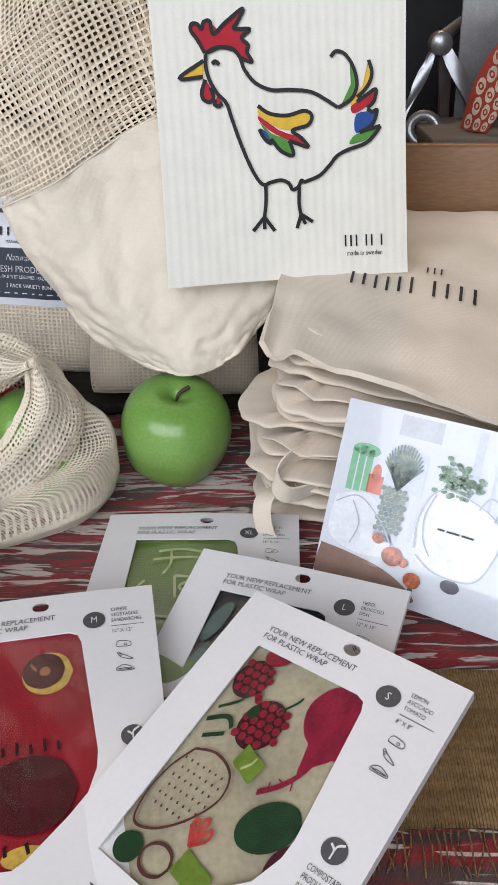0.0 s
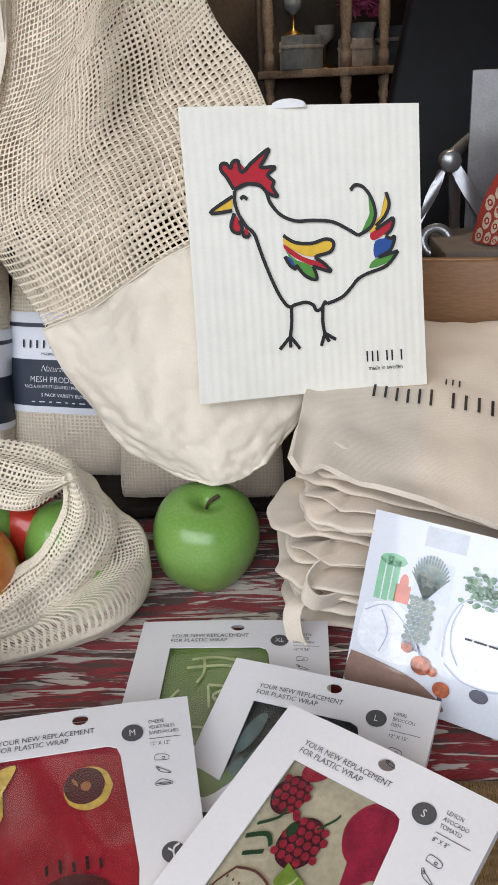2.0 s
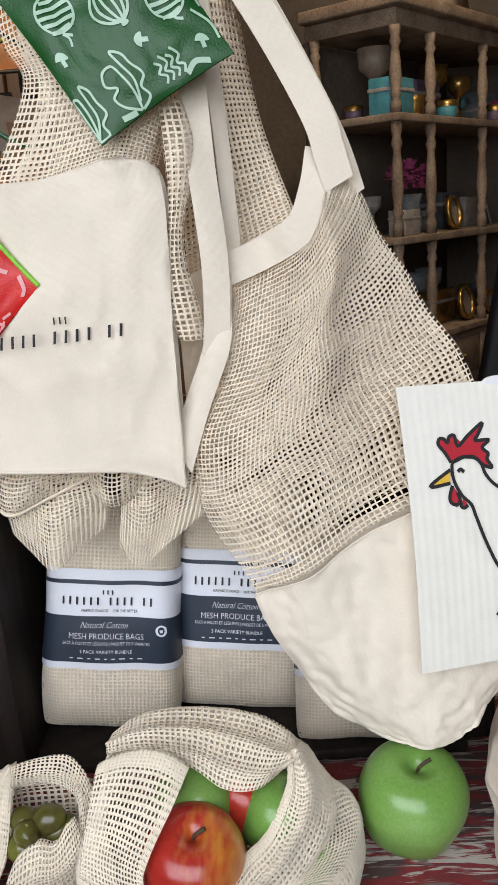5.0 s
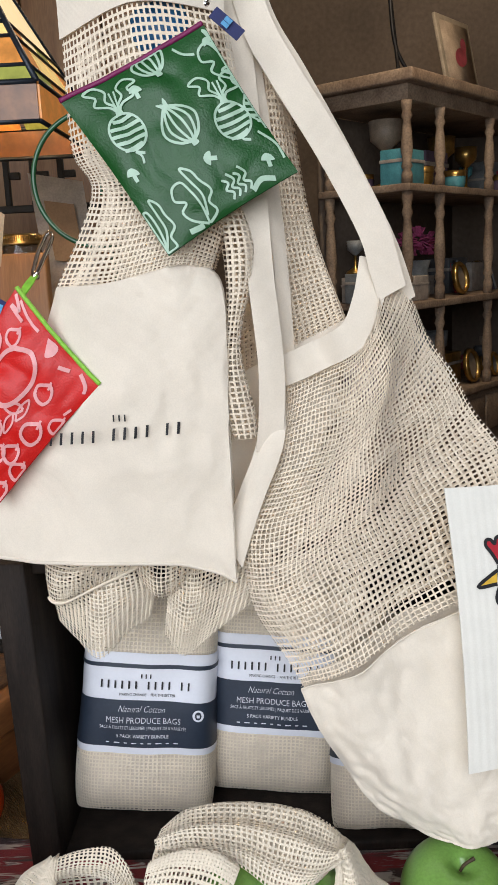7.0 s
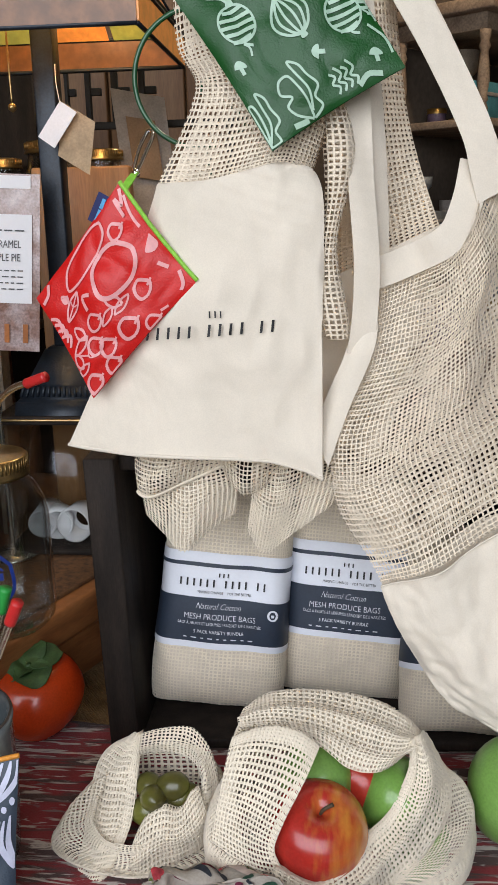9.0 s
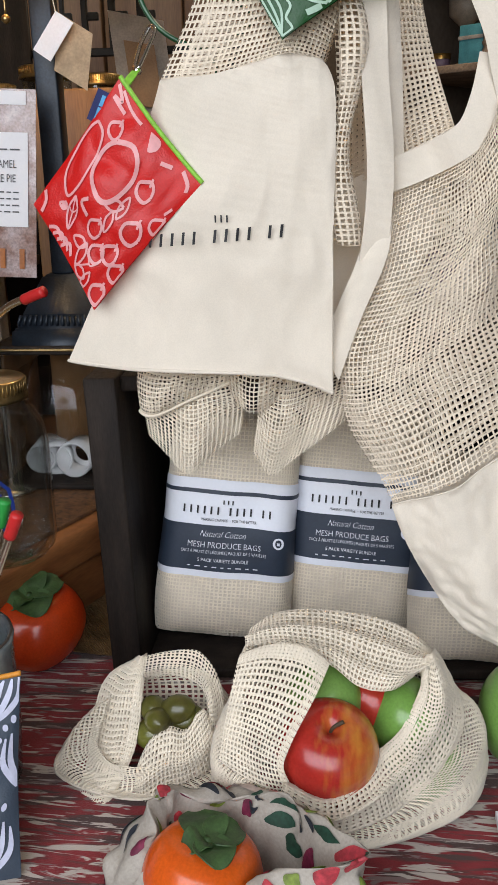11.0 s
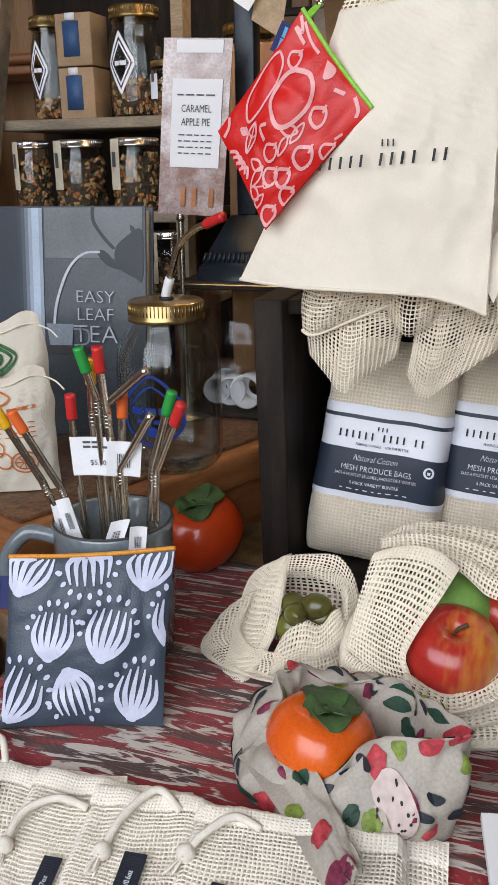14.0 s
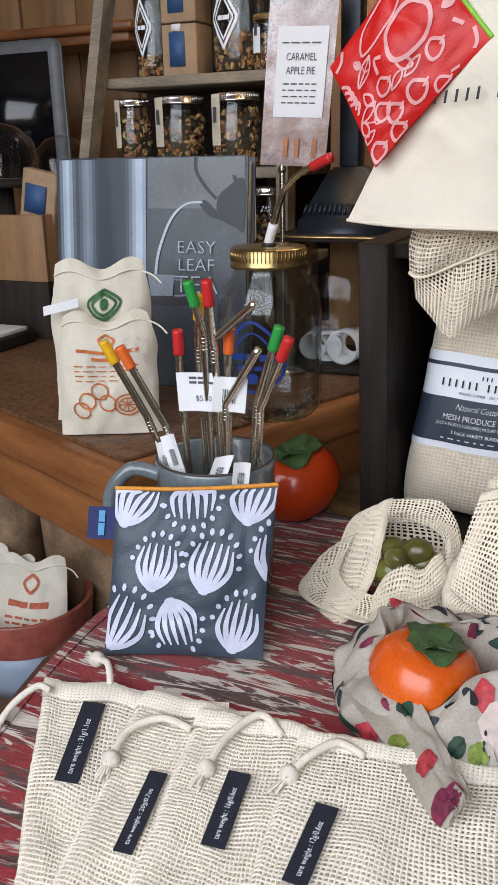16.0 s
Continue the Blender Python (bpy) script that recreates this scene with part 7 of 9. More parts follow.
carabiner((-0.312, 0.712, 0.552), (-0.320, 0.690, 0.522), 0.006, "silver carabiner clipped round a green wire ring")
lt = thing("zip_pull", (-0.327, 0.672, 0.505), "lime green webbing loop between clip and pouch", "strap")
part("loop", ribbon([(-0.320, 0.690, 0.520), (-0.323, 0.676, 0.512), (-0.328, 0.660, 0.500)], 0.006, [(1, 0, 0), (1, 0, 0)], n=8), LIME, lt)
carabiner((-0.164, 0.700, 0.742), (-0.180, 0.672, 0.700), 0.006, "silver carabiner holding the green pouch on the hook")
bd = thing("blue_disc_tag", (-0.205, 0.674, 0.690), "round bright blue plastic tag behind the green pouch", "tag")
part("disc", lathe([(0.0005, 0), (0.021, 0), (0.021, 0.002), (0.0005, 0.002)], 32, Matrix.Translation((-0.212, 0.672, 0.684)) @ Matrix.Rotation(radians(90), 4, "X"), cap=False), material("blue_plastic", (0.02, 0.16, 0.38), 0.35), bd)
# green wire ring ornament
GWIRE = material("green_wire", (0.01, 0.085, 0.03), 0.35, vary=0.1, coat=0.4)
gr = thing("wire_ring_stand", (-0.275, 0.735, 0.30), "dark green wire ring with a curled end", "wire stand")
pts = [(-0.275 + 0.052 * math.cos(a), 0.735, 0.592 + 0.052 * math.sin(a)) for a in [radians(20 + 30 * i) for i in range(11)]]
part("ring", tube(pts, 0.0020, 8), GWIRE, gr)
part("curl", tube([pts[-1], (-0.255, 0.735, 0.575), (-0.262, 0.735, 0.590), (-0.272, 0.735, 0.590), (-0.274, 0.735, 0.580)], 0.0020, 8), GWIRE, gr)
part("stem", tube([(-0.270, 0.735, 0.541), (-0.262, 0.738, 0.45), (-0.255, 0.74, 0.290)], 0.0022, 8), GWIRE, gr)

# ---- mug of steel straws ----
GLAZE = material("grey_blue_glaze", (0.17, 0.21, 0.235), 0.18, vary=0.10, scale=30, fine=200, bump=0.08, coat=0.5, tint=(0.13, 0.15, 0.16))
MX, MY = -0.460, 0.556
mg = thing("mug", (MX, MY, 0.001), "grey blue glazed mug full of steel straws", "mug")
part("cup", lathe([(0.0, 0.001), (0.040, 0.001), (0.046, 0.006), (0.049, 0.05), (0.0495, 0.118), (0.0505, 0.124), (0.0485, 0.127), (0.0455, 0.124), (0.0445, 0.06), (0.041, 0.012), (0.0, 0.010)], 48, Matrix.Translation((MX, MY, 0)), cap=False, wob=0.01), GLAZE, mg)
part("handle", tube([(MX - 0.044, MY - 0.012, 0.106), (MX - 0.070, MY - 0.022, 0.112), (MX - 0.088, MY - 0.030, 0.085), (MX - 0.078, MY - 0.026, 0.045), (MX - 0.045, MY - 0.013, 0.030)], 0.0065, 12), GLAZE, mg)
part("rim", tube([(MX + 0.0488 * math.cos(radians(a)), MY + 0.0488 * math.sin(radians(a)), 0.1262) for a in range(0, 360, 15)], 0.0011, 6, closed=True, n=72), material("bare_rim", (0.05, 0.04, 0.035), 0.6), mg)
TIP = {k: material("silicone_" + k, c, 0.45, vary=0.04, bump=0.03) for k, c in (("yellow", (0.75, 0.42, 0.01)), ("orange", (0.72, 0.13, 0.02)), ("red", (0.55, 0.02, 0.02)), ("green", (0.02, 0.30, 0.05)))}
for (x0, z0), bend, (x1, z1), c in (((-0.474, 0.02), (-0.510, 0.160), (-0.532, 0.213), "yellow"), ((-0.466, 0.02), (-0.498, 0.155), (-0.521, 0.208), "orange"), ((-0.478, 0.02), (-0.480, 0.180), (-0.477, 0.222), "red"), ((-0.464, 0.02), (-0.464, 0.222), (-0.460, 0.250), "yellow"),
                                    ((-0.455, 0.02), (-0.452, 0.235), (-0.456, 0.263), "green"), ((-0.450, 0.02), (-0.445, 0.225), (-0.443, 0.264), "red"), ((-0.447, 0.02), (-0.445, 0.230), (-0.405, 0.262), ""), ((-0.442, 0.02), (-0.440, 0.190), (-0.437, 0.224), "orange"),
                                    ((-0.442, 0.02), (-0.436, 0.180), (-0.404, 0.228), ""), ((-0.436, 0.02), (-0.415, 0.180), (-0.398, 0.229), "green"), ((-0.432, 0.02), (-0.412, 0.175), (-0.389, 0.223), "red")):
    y0 = 0.556 + 0.012 * math.sin(x0 * 900)
    yt = 0.530 + 0.010 * math.sin(x1 * 500)
    b0, b1, b2 = Vector((x0, y0, z0)), Vector((bend[0], lerp(y0, yt, 0.7), bend[1])), Vector((x1, yt, z1))
    ob = thing("drinking_straw", b0, "bent polished steel straw" + (" with a %s silicone tip" % c if c else " with a bare end") + " in the mug", "straw", "steel straws")
    bm = bmesh.new()
    m1, m2 = b1 + (b0 - b1).normalized() * 0.012, b1 + (b2 - b1).normalized() * 0.010
    tube([b0, (b0 + m1) / 2, m1, b1, m2, b2], 0.0031, 10, bm, n=40)
    part("tube", bm, STEEL, ob)
    for i in range(4):
        q = m1.lerp(b1, i / 4)
        part("bend_ring", lathe([(0.0031, -0.0005), (0.0036, 0), (0.0031, 0.0005)], 10, Matrix.Translation(q) @ (b1 - m1).to_track_quat("Z", "Y").to_matrix().to_4x4(), cap=False), STEEL, ob)
    if c:
        d = (b2 - m2).normalized()
        part("tip", tube([b2 - d * 0.006, b2 + d * 0.004, b2 + d * 0.014], 0.0043, 12, n=8), TIP[c], ob)
PAPER = material("tag_paper", (0.78, 0.78, 0.80), 0.6, vary=0.03, bump=0.05)
for o, ex, ez, txt in (((-0.477, 0.526, 0.203), (0.034, 0.004, 0.001), (0.002, -0.001, -0.031), True), ((-0.443, 0.524, 0.203), (0.026, 0.006, -0.001), (-0.003, 0, -0.028), False), ((-0.497, 0.530, 0.146), (0.015, -0.004, 0.006), (0.012, -0.004, -0.032), False),
                       ((-0.440, 0.515, 0.140), (0.015, 0.004, 0.003), (-0.009, -0.003, -0.026), False), ((-0.424, 0.515, 0.138), (0.012, 0.006, -0.001), (-0.003, 0, -0.024), False), ((-0.505, 0.535, 0.140), (0.010, 0.003, -0.003), (0.008, -0.004, -0.030), False)):
    o, ex, ez = Vector(o), Vector(ex), Vector(ez)
    ob = thing("price_tag", o, "small white paper price tag wrapped round a straw", "price tag", "price tags")
    face = part("paper", sheet(lambda u, v: o + ex * (1 - u) + ez * v + Vector((0, 0.002 * math.sin(math.pi * u), 0)), 6, 4, thick=-0.0004), PAPER, ob)
    b = bmesh.new()
    FF = lambda x, y: o + ex * x + ez * y + Vector((0, 0.002 * math.sin(math.pi * x) - 0.0012, 0))
    if txt:
        bars(b, FF, 0.30, 0.10, 0.45, 0.06, 2, 3)
        bars(b, FF, 0.30, 0.22, 0.60, 0.06, 3, 4)
        lay_text(b, FF, "$5.00", 0.42, 0.72, 0.20, squeeze=0.9)
    else:
        for i in range(7):
            lay_stroke(b, FF, [(0.30 + 0.06 * i, 0.35), (0.30 + 0.06 * i, 0.75)], 0.02 + 0.02 * (i % 2))
    part("print", b, GREY_INK, face)

# ---- mason jar with a straw through its lid ----
BRASS = material("brass_lid", (0.42, 0.30, 0.13), 0.28, 0.9, vary=0.12, scale=60, bump=0.08, tint=(0.30, 0.21, 0.09))
JARGLASS = glass("jar_glass", (0.93, 0.95, 0.95))


def mason_jar(x, y, z, h, r, label, group="", logo=None, lidm=None, fill=None, rims=0.75):
    ob = thing("glass_jar", (x, y, z), label, "jar", group)
    M = Matrix.Translation((x, y, z))
    k = h
    g = part("glass", lathe([(0.0, 0.002), (r * 0.85, 0.001), (r * 0.97, 0.05 * k), (r, 0.12 * k), (r, 0.62 * k), (r * 0.95, 0.72 * k), (r * 0.80, 0.82 * k), (r * rims, 0.86 * k), (r * rims, 0.95 * k),
                             (r * rims - 0.002, 0.95 * k), (r * rims - 0.002, 0.86 * k), (r * 0.92 - 0.001, 0.72 * k), (r - 0.003, 0.62 * k), (r - 0.003, 0.12 * k), (r * 0.80, 0.03 * k), (0.0, 0.02 * k)], 40, M, cap=False), JARGLASS, ob)
    g.visible_shadow = False
    lr = r * rims + 0.002
    ld = part("lid", lathe([(0.0, k), (lr * 0.86, k), (lr * 0.90, k - 0.001), (lr * 0.96, k - 0.0005), (lr, k - 0.003), (lr, 0.915 * k), (lr + 0.0012, 0.905 * k), (lr + 0.0012, 0.885 * k), (lr - 0.001, 0.885 * k)], 60, M, cap=False), lidm or BRASS, ob)
    ridge = bmesh.new()
    for i in range(60):
        a = 2 * math.pi * i / 60
        tube([(x + (lr + 0.0002) * math.cos(a), y + (lr + 0.0002) * math.sin(a), z + 0.925 * k), (x + (lr + 0.0002) * math.cos(a), y + (lr + 0.0002) * math.sin(a), z + 0.985 * k)], 0.0006, 4, ridge, n=1)
    tagged(part("lid_ribs", ridge, lidm or BRASS, ld), kind="stuff")
    if fill:
        rr = random.Random(int(abs(x) * 1000))
        bm = bmesh.new()
        core = lathe([(0.0, 0.02 * k), (r * 0.8, 0.03 * k), (r - 0.006, 0.12 * k), (r - 0.006, fill * k * 0.9), (0.0, fill * k)], 20, M, cap=False)
        part("tea_core", core, TEA[0], ob)
        for t in range(3):
            bm = bmesh.new()
            for i in range(90):
                a, zz = rr.uniform(0, 2 * math.pi), rr.uniform(0.04, fill) * k
                q = Vector((x + (r - 0.005) * math.cos(a), y + (r - 0.005) * math.sin(a), z + zz))
                box(bm, -0.003, 0.003, -0.0016, 0.0016, -0.0012, 0.0012, m=Matrix.Translation(q) @ Euler((rr.random() * 6, rr.random() * 6, rr.random() * 6)).to_matrix().to_4x4() @ Matrix.Scale(rr.uniform(0.7, 1.5), 4))
            tagged(part("tea_leaf", bm, TEA[t], ob, smooth=False), kind="stuff")
    return ob


TEA = [material("tea_dark", (0.06, 0.04, 0.02), 0.8, vary=0.3, scale=200), material("tea_rust", (0.42, 0.16, 0.05), 0.8, vary=0.3, scale=200), material("tea_gold", (0.55, 0.35, 0.15), 0.8, vary=0.3, scale=200)]
JX, JY = -0.490, 0.752
mj = mason_jar(JX, JY, 0.1055, 0.171, 0.053, "empty clear mason jar with a brass screw lid and steel straw", rims=0.67)
b = bmesh.new()


def FJ(x, y):
    a = radians(-118 + x * 90)
    return Vector((JX + 0.0540 * math.cos(a), JY + 0.0540 * math.sin(a), 0.105 + 0.105 - 0.07 * y))


BLUEP = material("blue_glass_print", (0.01, 0.04, 0.26), 0.4)
for pts, w in (([(0.0, 0.35), (0.35, 0.0), (0.7, 0.35)], 0.04), ([(0.0, 0.35), (0.0, 0.75), (0.35, 1.0), (0.7, 0.75), (0.7, 0.35)], 0.04), ([(0.08, 0.42), (0.35, 0.15), (0.62, 0.42)], 0.025)):
    lay_stroke(b, FJ, pts, w)
bars(b, FJ, 0.08, 0.45, 0.54, 0.10, 3, 4)
bars(b, FJ, 0.16, 0.62, 0.38, 0.06, 2, 4)
lay_blob(b, FJ, oval(0.35, 0.80, 0.07, 0.08))
part("printed_mark", b, BLUEP, mj, "blue printed emblem")
part("straw", tube([(-0.492, 0.752, 0.20), (-0.488, 0.748, 0.275), (-0.478, 0.742, 0.305), (-0.466, 0.736, 0.330), (-0.446, 0.722, 0.345), (-0.425, 0.710, 0.353)], 0.0032, 10, n=40), STEEL, mj)
part("straw_tip", tube([(-0.430, 0.713, 0.351), (-0.420, 0.707, 0.355), (-0.409, 0.702, 0.359)], 0.0046, 12, n=8), TIP["red"], mj)
part("straw_label", tube([(-0.489, 0.749, 0.278), (-0.485, 0.746, 0.288), (-0.481, 0.744, 0.298)], 0.0048, 12, n=4), PAPER, mj)
part("grommet", lathe([(0.003, 0), (0.007, 0), (0.007, 0.003), (0.004, 0.004)], 16, Matrix.Translation((-0.488, 0.749, 0.2762))), INK, mj)

# ---- hardback book standing on the counter ----
BKM = Matrix.Translation((-0.790, 0.800, 0.1056)) @ Matrix.Rotation(radians(2.5), 4, "Z") @ Matrix.Rotation(radians(-7), 4, "X")
BW, BH = 0.243, 0.258
SLATE = material("book_slate", (0.062, 0.072, 0.086), 0.4, vary=0.15, scale=12, fine=300, bump=0.03, coat=0.1, tint=(0.045, 0.052, 0.062), spec=0.3)
bk = thing("book", (-0.67, 0.80, 0.1056), "grey hardback tea book standing upright on the counter", "book")
cov = part("front_cover", bx(0, BW, 0, 0.003, 0, BH, bevel=0.0008, m=BKM), SLATE, bk)
part("page_block", bx(0.004, BW - 0.004, 0.003, 0.021, 0.004, BH - 0.004, m=BKM), PAPER, bk)
part("back_cover", bx(0, BW, 0.021, 0.024, 0, BH, bevel=0.0008, m=BKM), SLATE, bk)


def FK(x, y, lift=0.0006):
    return BKM @ Vector((x * BW, -lift, BH * (1 - 0.66 * y)))


for i, (nm, colour, sh) in enumerate((("curtain", (0.018, 0.024, 0.032), [quad(0.02, 0.01, 0.49, 1.49)]), ("grey_wall", (0.155, 0.165, 0.18), [quad(0.50, 0.01, 0.985, 0.33)]), 
                                      ("kettle", (0.020, 0.024, 0.036), [[(0.86, 0.25), (0.90, 0.20), (0.985, 0.15), (0.985, 0.46), (0.95, 0.45), (0.88, 0.40), (0.85, 0.32)], [(0.76, 0.29), (0.80, 0.28), (0.86, 0.36), (0.88, 0.40), (0.82, 0.38), (0.78, 0.33)]]), ("stream", (0.50, 0.54, 0.60), []),
                                      ("glass_cup", (0.24, 0.28, 0.33), [[(0.50, 0.76), (0.64, 0.76), (0.63, 0.92), (0.52, 0.92)]]), ("saucer", (0.035, 0.035, 0.04), [oval(0.60, 0.93, 0.16, 0.03)]))):
    b = bmesh.new()
    for q in sh:
        lay_blob(b, lambda x, y: FK(x, y, 0.0007 + 0.0003 * i), q, smooth=len(q) != 4, rings=2)
    if nm == "stream":
        lay_stroke(b, lambda x, y: FK(x, y, 0.0007 + 0.0003 * i), [(0.78, 0.29), (0.70, 0.30), (0.63, 0.38), (0.58, 0.52), (0.55, 0.66), (0.54, 0.80)], 0.014)
    if nm == "kettle":
        lay_stroke(b, lambda x, y: FK(x, y, 0.0007 + 0.0003 * i), [(0.745, 0.01), (0.75, 0.10), (0.80, 0.20), (0.85, 0.27)], 0.018)
        lay_blob(b, lambda x, y: FK(x, y, 0.0008 + 0.0003 * i), [(0.925, 0.12), (0.945, 0.13), (0.955, 0.165), (0.935, 0.17)], rings=1)
    if nm == "glass_cup":
        lay_stroke(b, lambda x, y: FK(x, y, 0.0007 + 0.0003 * i), [(0.64, 0.79), (0.71, 0.80), (0.71, 0.88), (0.64, 0.90)], 0.012)
    tagged(part(nm, b, material("cover_" + nm, colour, 0.4, vary=0.12, scale=20, bump=0.0, coat=0.1, spec=0.3), cov), kind="stuff" if len(sh) > 1 else "")
for i in range(26):
    x = 0.022 + 0.018 * i
    k = 0.95 * math.exp(-((x - 0.055) / 0.030) ** 2) + 0.42 * math.exp(-((x - 0.165) / 0.035) ** 2) + 1.0 * math.exp(-((x - 0.445) / 0.040) ** 2) + 0.05
    b = bmesh.new()
    lay_blob(b, lambda u, v: FK(u, v, 0.00105), quad(x, 0.012, x + 0.0181, 1.02 + 0.03 * math.sin(9 * x)), smooth=False, rings=1)
    part("curtain_fold", b, material("cover_fold", (0.018 + 0.42 * k, 0.024 + 0.50 * k, 0.034 + 0.60 * k), 0.4, vary=0.06, scale=20, bump=0.0, coat=0.1, spec=0.3), cov)
b = bmesh.new()
for t, y, sz in (("EASY", 0.615, 0.115), ("LEAF", 0.730, 0.115), ("TEA", 0.875, 0.165)):
    lay_text(b, lambda x, y_: FK(x, y_, 0.0042), t, 0.755, y, sz, "CENTER", squeeze=0.78, bold=-0.014)
part("title", b, material("title_grey", (0.42, 0.45, 0.50), 0.5), cov)

# ---- small cloth tea sacks ----
MUSLIN = material("muslin", (0.72, 0.66, 0.55), 0.9, vary=0.05, scale=40, fine=900, bump=0.4, weave=500, spec=0.2)


def tea_sack(o, w, h, t, rz, rx, label, ink, art, group):
    M = Matrix.Translation(o) @ Matrix.Rotation(radians(rz), 4, "Z") @ Matrix.Rotation(radians(rx), 4, "X")

    def S(u, v, side=-1, lift=0.0):
        e = max(0.0, math.sin(math.pi * u)) ** 0.55 * max(0.0, math.sin(math.pi * min(0.04 + v * 0.96, 1))) ** 0.5
        x = (u - 0.5) * w * (1 - 0.16 * max(0, v - 0.75) / 0.25 - 0.03 * math.sin(math.pi * v)) + 0.003 * nz(v * 4, o[0] * 30)
        z = h * v + (0.006 * math.sin(9 * u) * v ** 4)
        return M @ Vector((x, side * (t * e + 0.0005 + lift) + 0.003 * nz(u * 4, v * 4, o[0] * 50) + 0.008 * (abs(nz(u * 3 + v, v * 3, o[0] * 20)) - 0.2) + 0.004 * (abs(nz(u * 8, v * 7, o[0] * 9)) - 0.2), z))
    ob = thing("tea_sack", o, label, "cloth sack", group)
    f = part("front", sheet(lambda u, v: S(u, v, -1), 26, 26), MUSLIN, ob)
    part("back", sheet(lambda u, v: S(1 - u, v, 1), 14, 14), MUSLIN, ob)
    part("drawcord", tube([S(i / 8, 0.93, -1, 0.0015) for i in range(9)] + [S(1, 0.93) + Vector((0.010, 0, -0.004)), S(1, 0.93) + Vector((0.020, -0.004, -0.010))], 0.0009, 6), CORD, ob)
    b = bmesh.new()
    F = lambda x, y: S(min(max(x, 0.02), 0.98), 1 - min(max(y, 0.02), 0.98), -1, 0.0016)
    art(b, F)
    tagged(part("print", b, material("sack_" + ink[0], ink[1], 0.8, vary=0.2, scale=150), f), kind="stuff")
    return ob


def ginger_art(b, F):
    lay_stroke(b, F, [(0.50, 0.12), (0.58, 0.18), (0.50, 0.24), (0.42, 0.18), (0.50, 0.12)], 0.02)
    bars(b, F, 0.20, 0.275, 0.62, 0.026, 2, 4)
    bars(b, F, 0.36, 0.335, 0.28, 0.026, 1, 4)
    for i in range(4):
        bars(b, F, 0.18, 0.405 + 0.04 * i, 0.64, 0.008, 6, i)
    for c in ((0.30, 0.70), (0.42, 0.62), (0.50, 0.72), (0.24, 0.78)):
        lay_stroke(b, F, oval(*c, 0.085, 0.065, 20), 0.014, closed=True)
    lay_stroke(b, F, oval(0.70, 0.74, 0.13, 0.09), 0.014, closed=True)
    lay_stroke(b, F, oval(0.70, 0.74, 0.09, 0.06), 0.012, closed=True)
    for i in range(8):
        a = i * math.pi / 4
        lay_stroke(b, F, [(0.70, 0.74), (0.70 + 0.085 * math.cos(a), 0.74 + 0.058 * math.sin(a))], 0.010)


def green_art(b, F):
    for k in (1.0, 0.72):
        lay_stroke(b, F, [(0.55, 0.24 - 0.10 * k), (0.55 + 0.16 * k, 0.24), (0.55, 0.24 + 0.10 * k), (0.55 - 0.16 * k, 0.24), (0.55, 0.24 - 0.10 * k)], 0.022)
    lay_blob(b, F, oval(0.55, 0.24, 0.04, 0.04))
    bars(b, F, 0.44, 0.72, 0.24, 0.05, 1, 1)


SG = "cloth tea sacks by the book"
tea_sack((-0.640, 0.672, 0.1056), 0.104, 0.158, 0.018, 24, -6, "muslin sack with a green diamond print", ("green_ink", (0.05, 0.16, 0.06)), green_art, SG)
tea_sack((-0.611, 0.632, 0.1056), 0.098, 0.114, 0.020, 26, -8, "muslin tea sack with orange ginger print", ("orange_ink", (0.62, 0.17, 0.04)), ginger_art, SG)
stt = thing("price_tag", (-0.66, 0.64, 0.21), "small white paper tag on the muslin sack", "price tag", "price tags")
part("paper", sheet(lambda u, v: Vector((lerp(-0.682, -0.650, u), 0.636 + 0.014 * u, lerp(0.226, 0.217, v) + 0.008 * u)), 4, 3, thick=0.0005), PAPER, stt)

# ---- glass case, lamp and sign behind the counter display ----
CLEAR = glass("clear_pane", (0.94, 0.95, 0.94))
LAMPBLUE = material("blue_black_iron", (0.018, 0.026, 0.038), 0.42, 0.3, vary=0.2, scale=40, bump=0.3)
gc = thing("glass_case", (-0.48, 0.99, 0.1056), "low glass display case holding rolled paper", "display case")
for q in ((-0.545, -0.415, 0.925, 0.928, 0.110, 0.262), (-0.545, -0.542, 0.928, 1.05, 0.110, 0.262), (-0.418, -0.415, 0.928, 1.05, 0.110, 0.262)):
    g = part("pane", bx(*q), CLEAR, gc)
    g.visible_shadow = False
part("top_frame", bx(-0.550, -0.410, 0.920, 1.055, 0.262, 0.272, bevel=0.002), CRATE, gc)
part("base_frame", bx(-0.550, -0.410, 0.920, 1.055, 0.1056, 0.112, bevel=0.002), CRATE, gc)
part("metal_edge", tube([(-0.552, 0.919, 0.268), (-0.48, 0.919, 0.268), (-0.408, 0.919, 0.268)], 0.0018, 6), BRASS, gc)
for i, (x, y, r, ln, rz) in enumerate(((-0.500, 0.970, 0.018, 0.030, 12), (-0.472, 0.962, 0.021, 0.034, -8), (-0.440, 0.966, 0.016, 0.040, 30), (-0.520, 0.985, 0.017, 0.05, 5))):
    M = Matrix.Translation((x, y, 0.112 + r)) @ Matrix.Rotation(radians(rz), 4, "Z") @ Matrix.Rotation(radians(90), 4, "X")
    ob = solo("paper_roll", lathe([(r * 0.55, -ln / 2), (r, -ln / 2), (r * 1.02, ln / 2), (r * 0.92, ln / 2), (r * 0.85, -ln / 2 + 0.001)], 24, M, cap=False), PAPER, "rolled sheet of white printed paper in the glass case", "paper roll", "paper rolls")

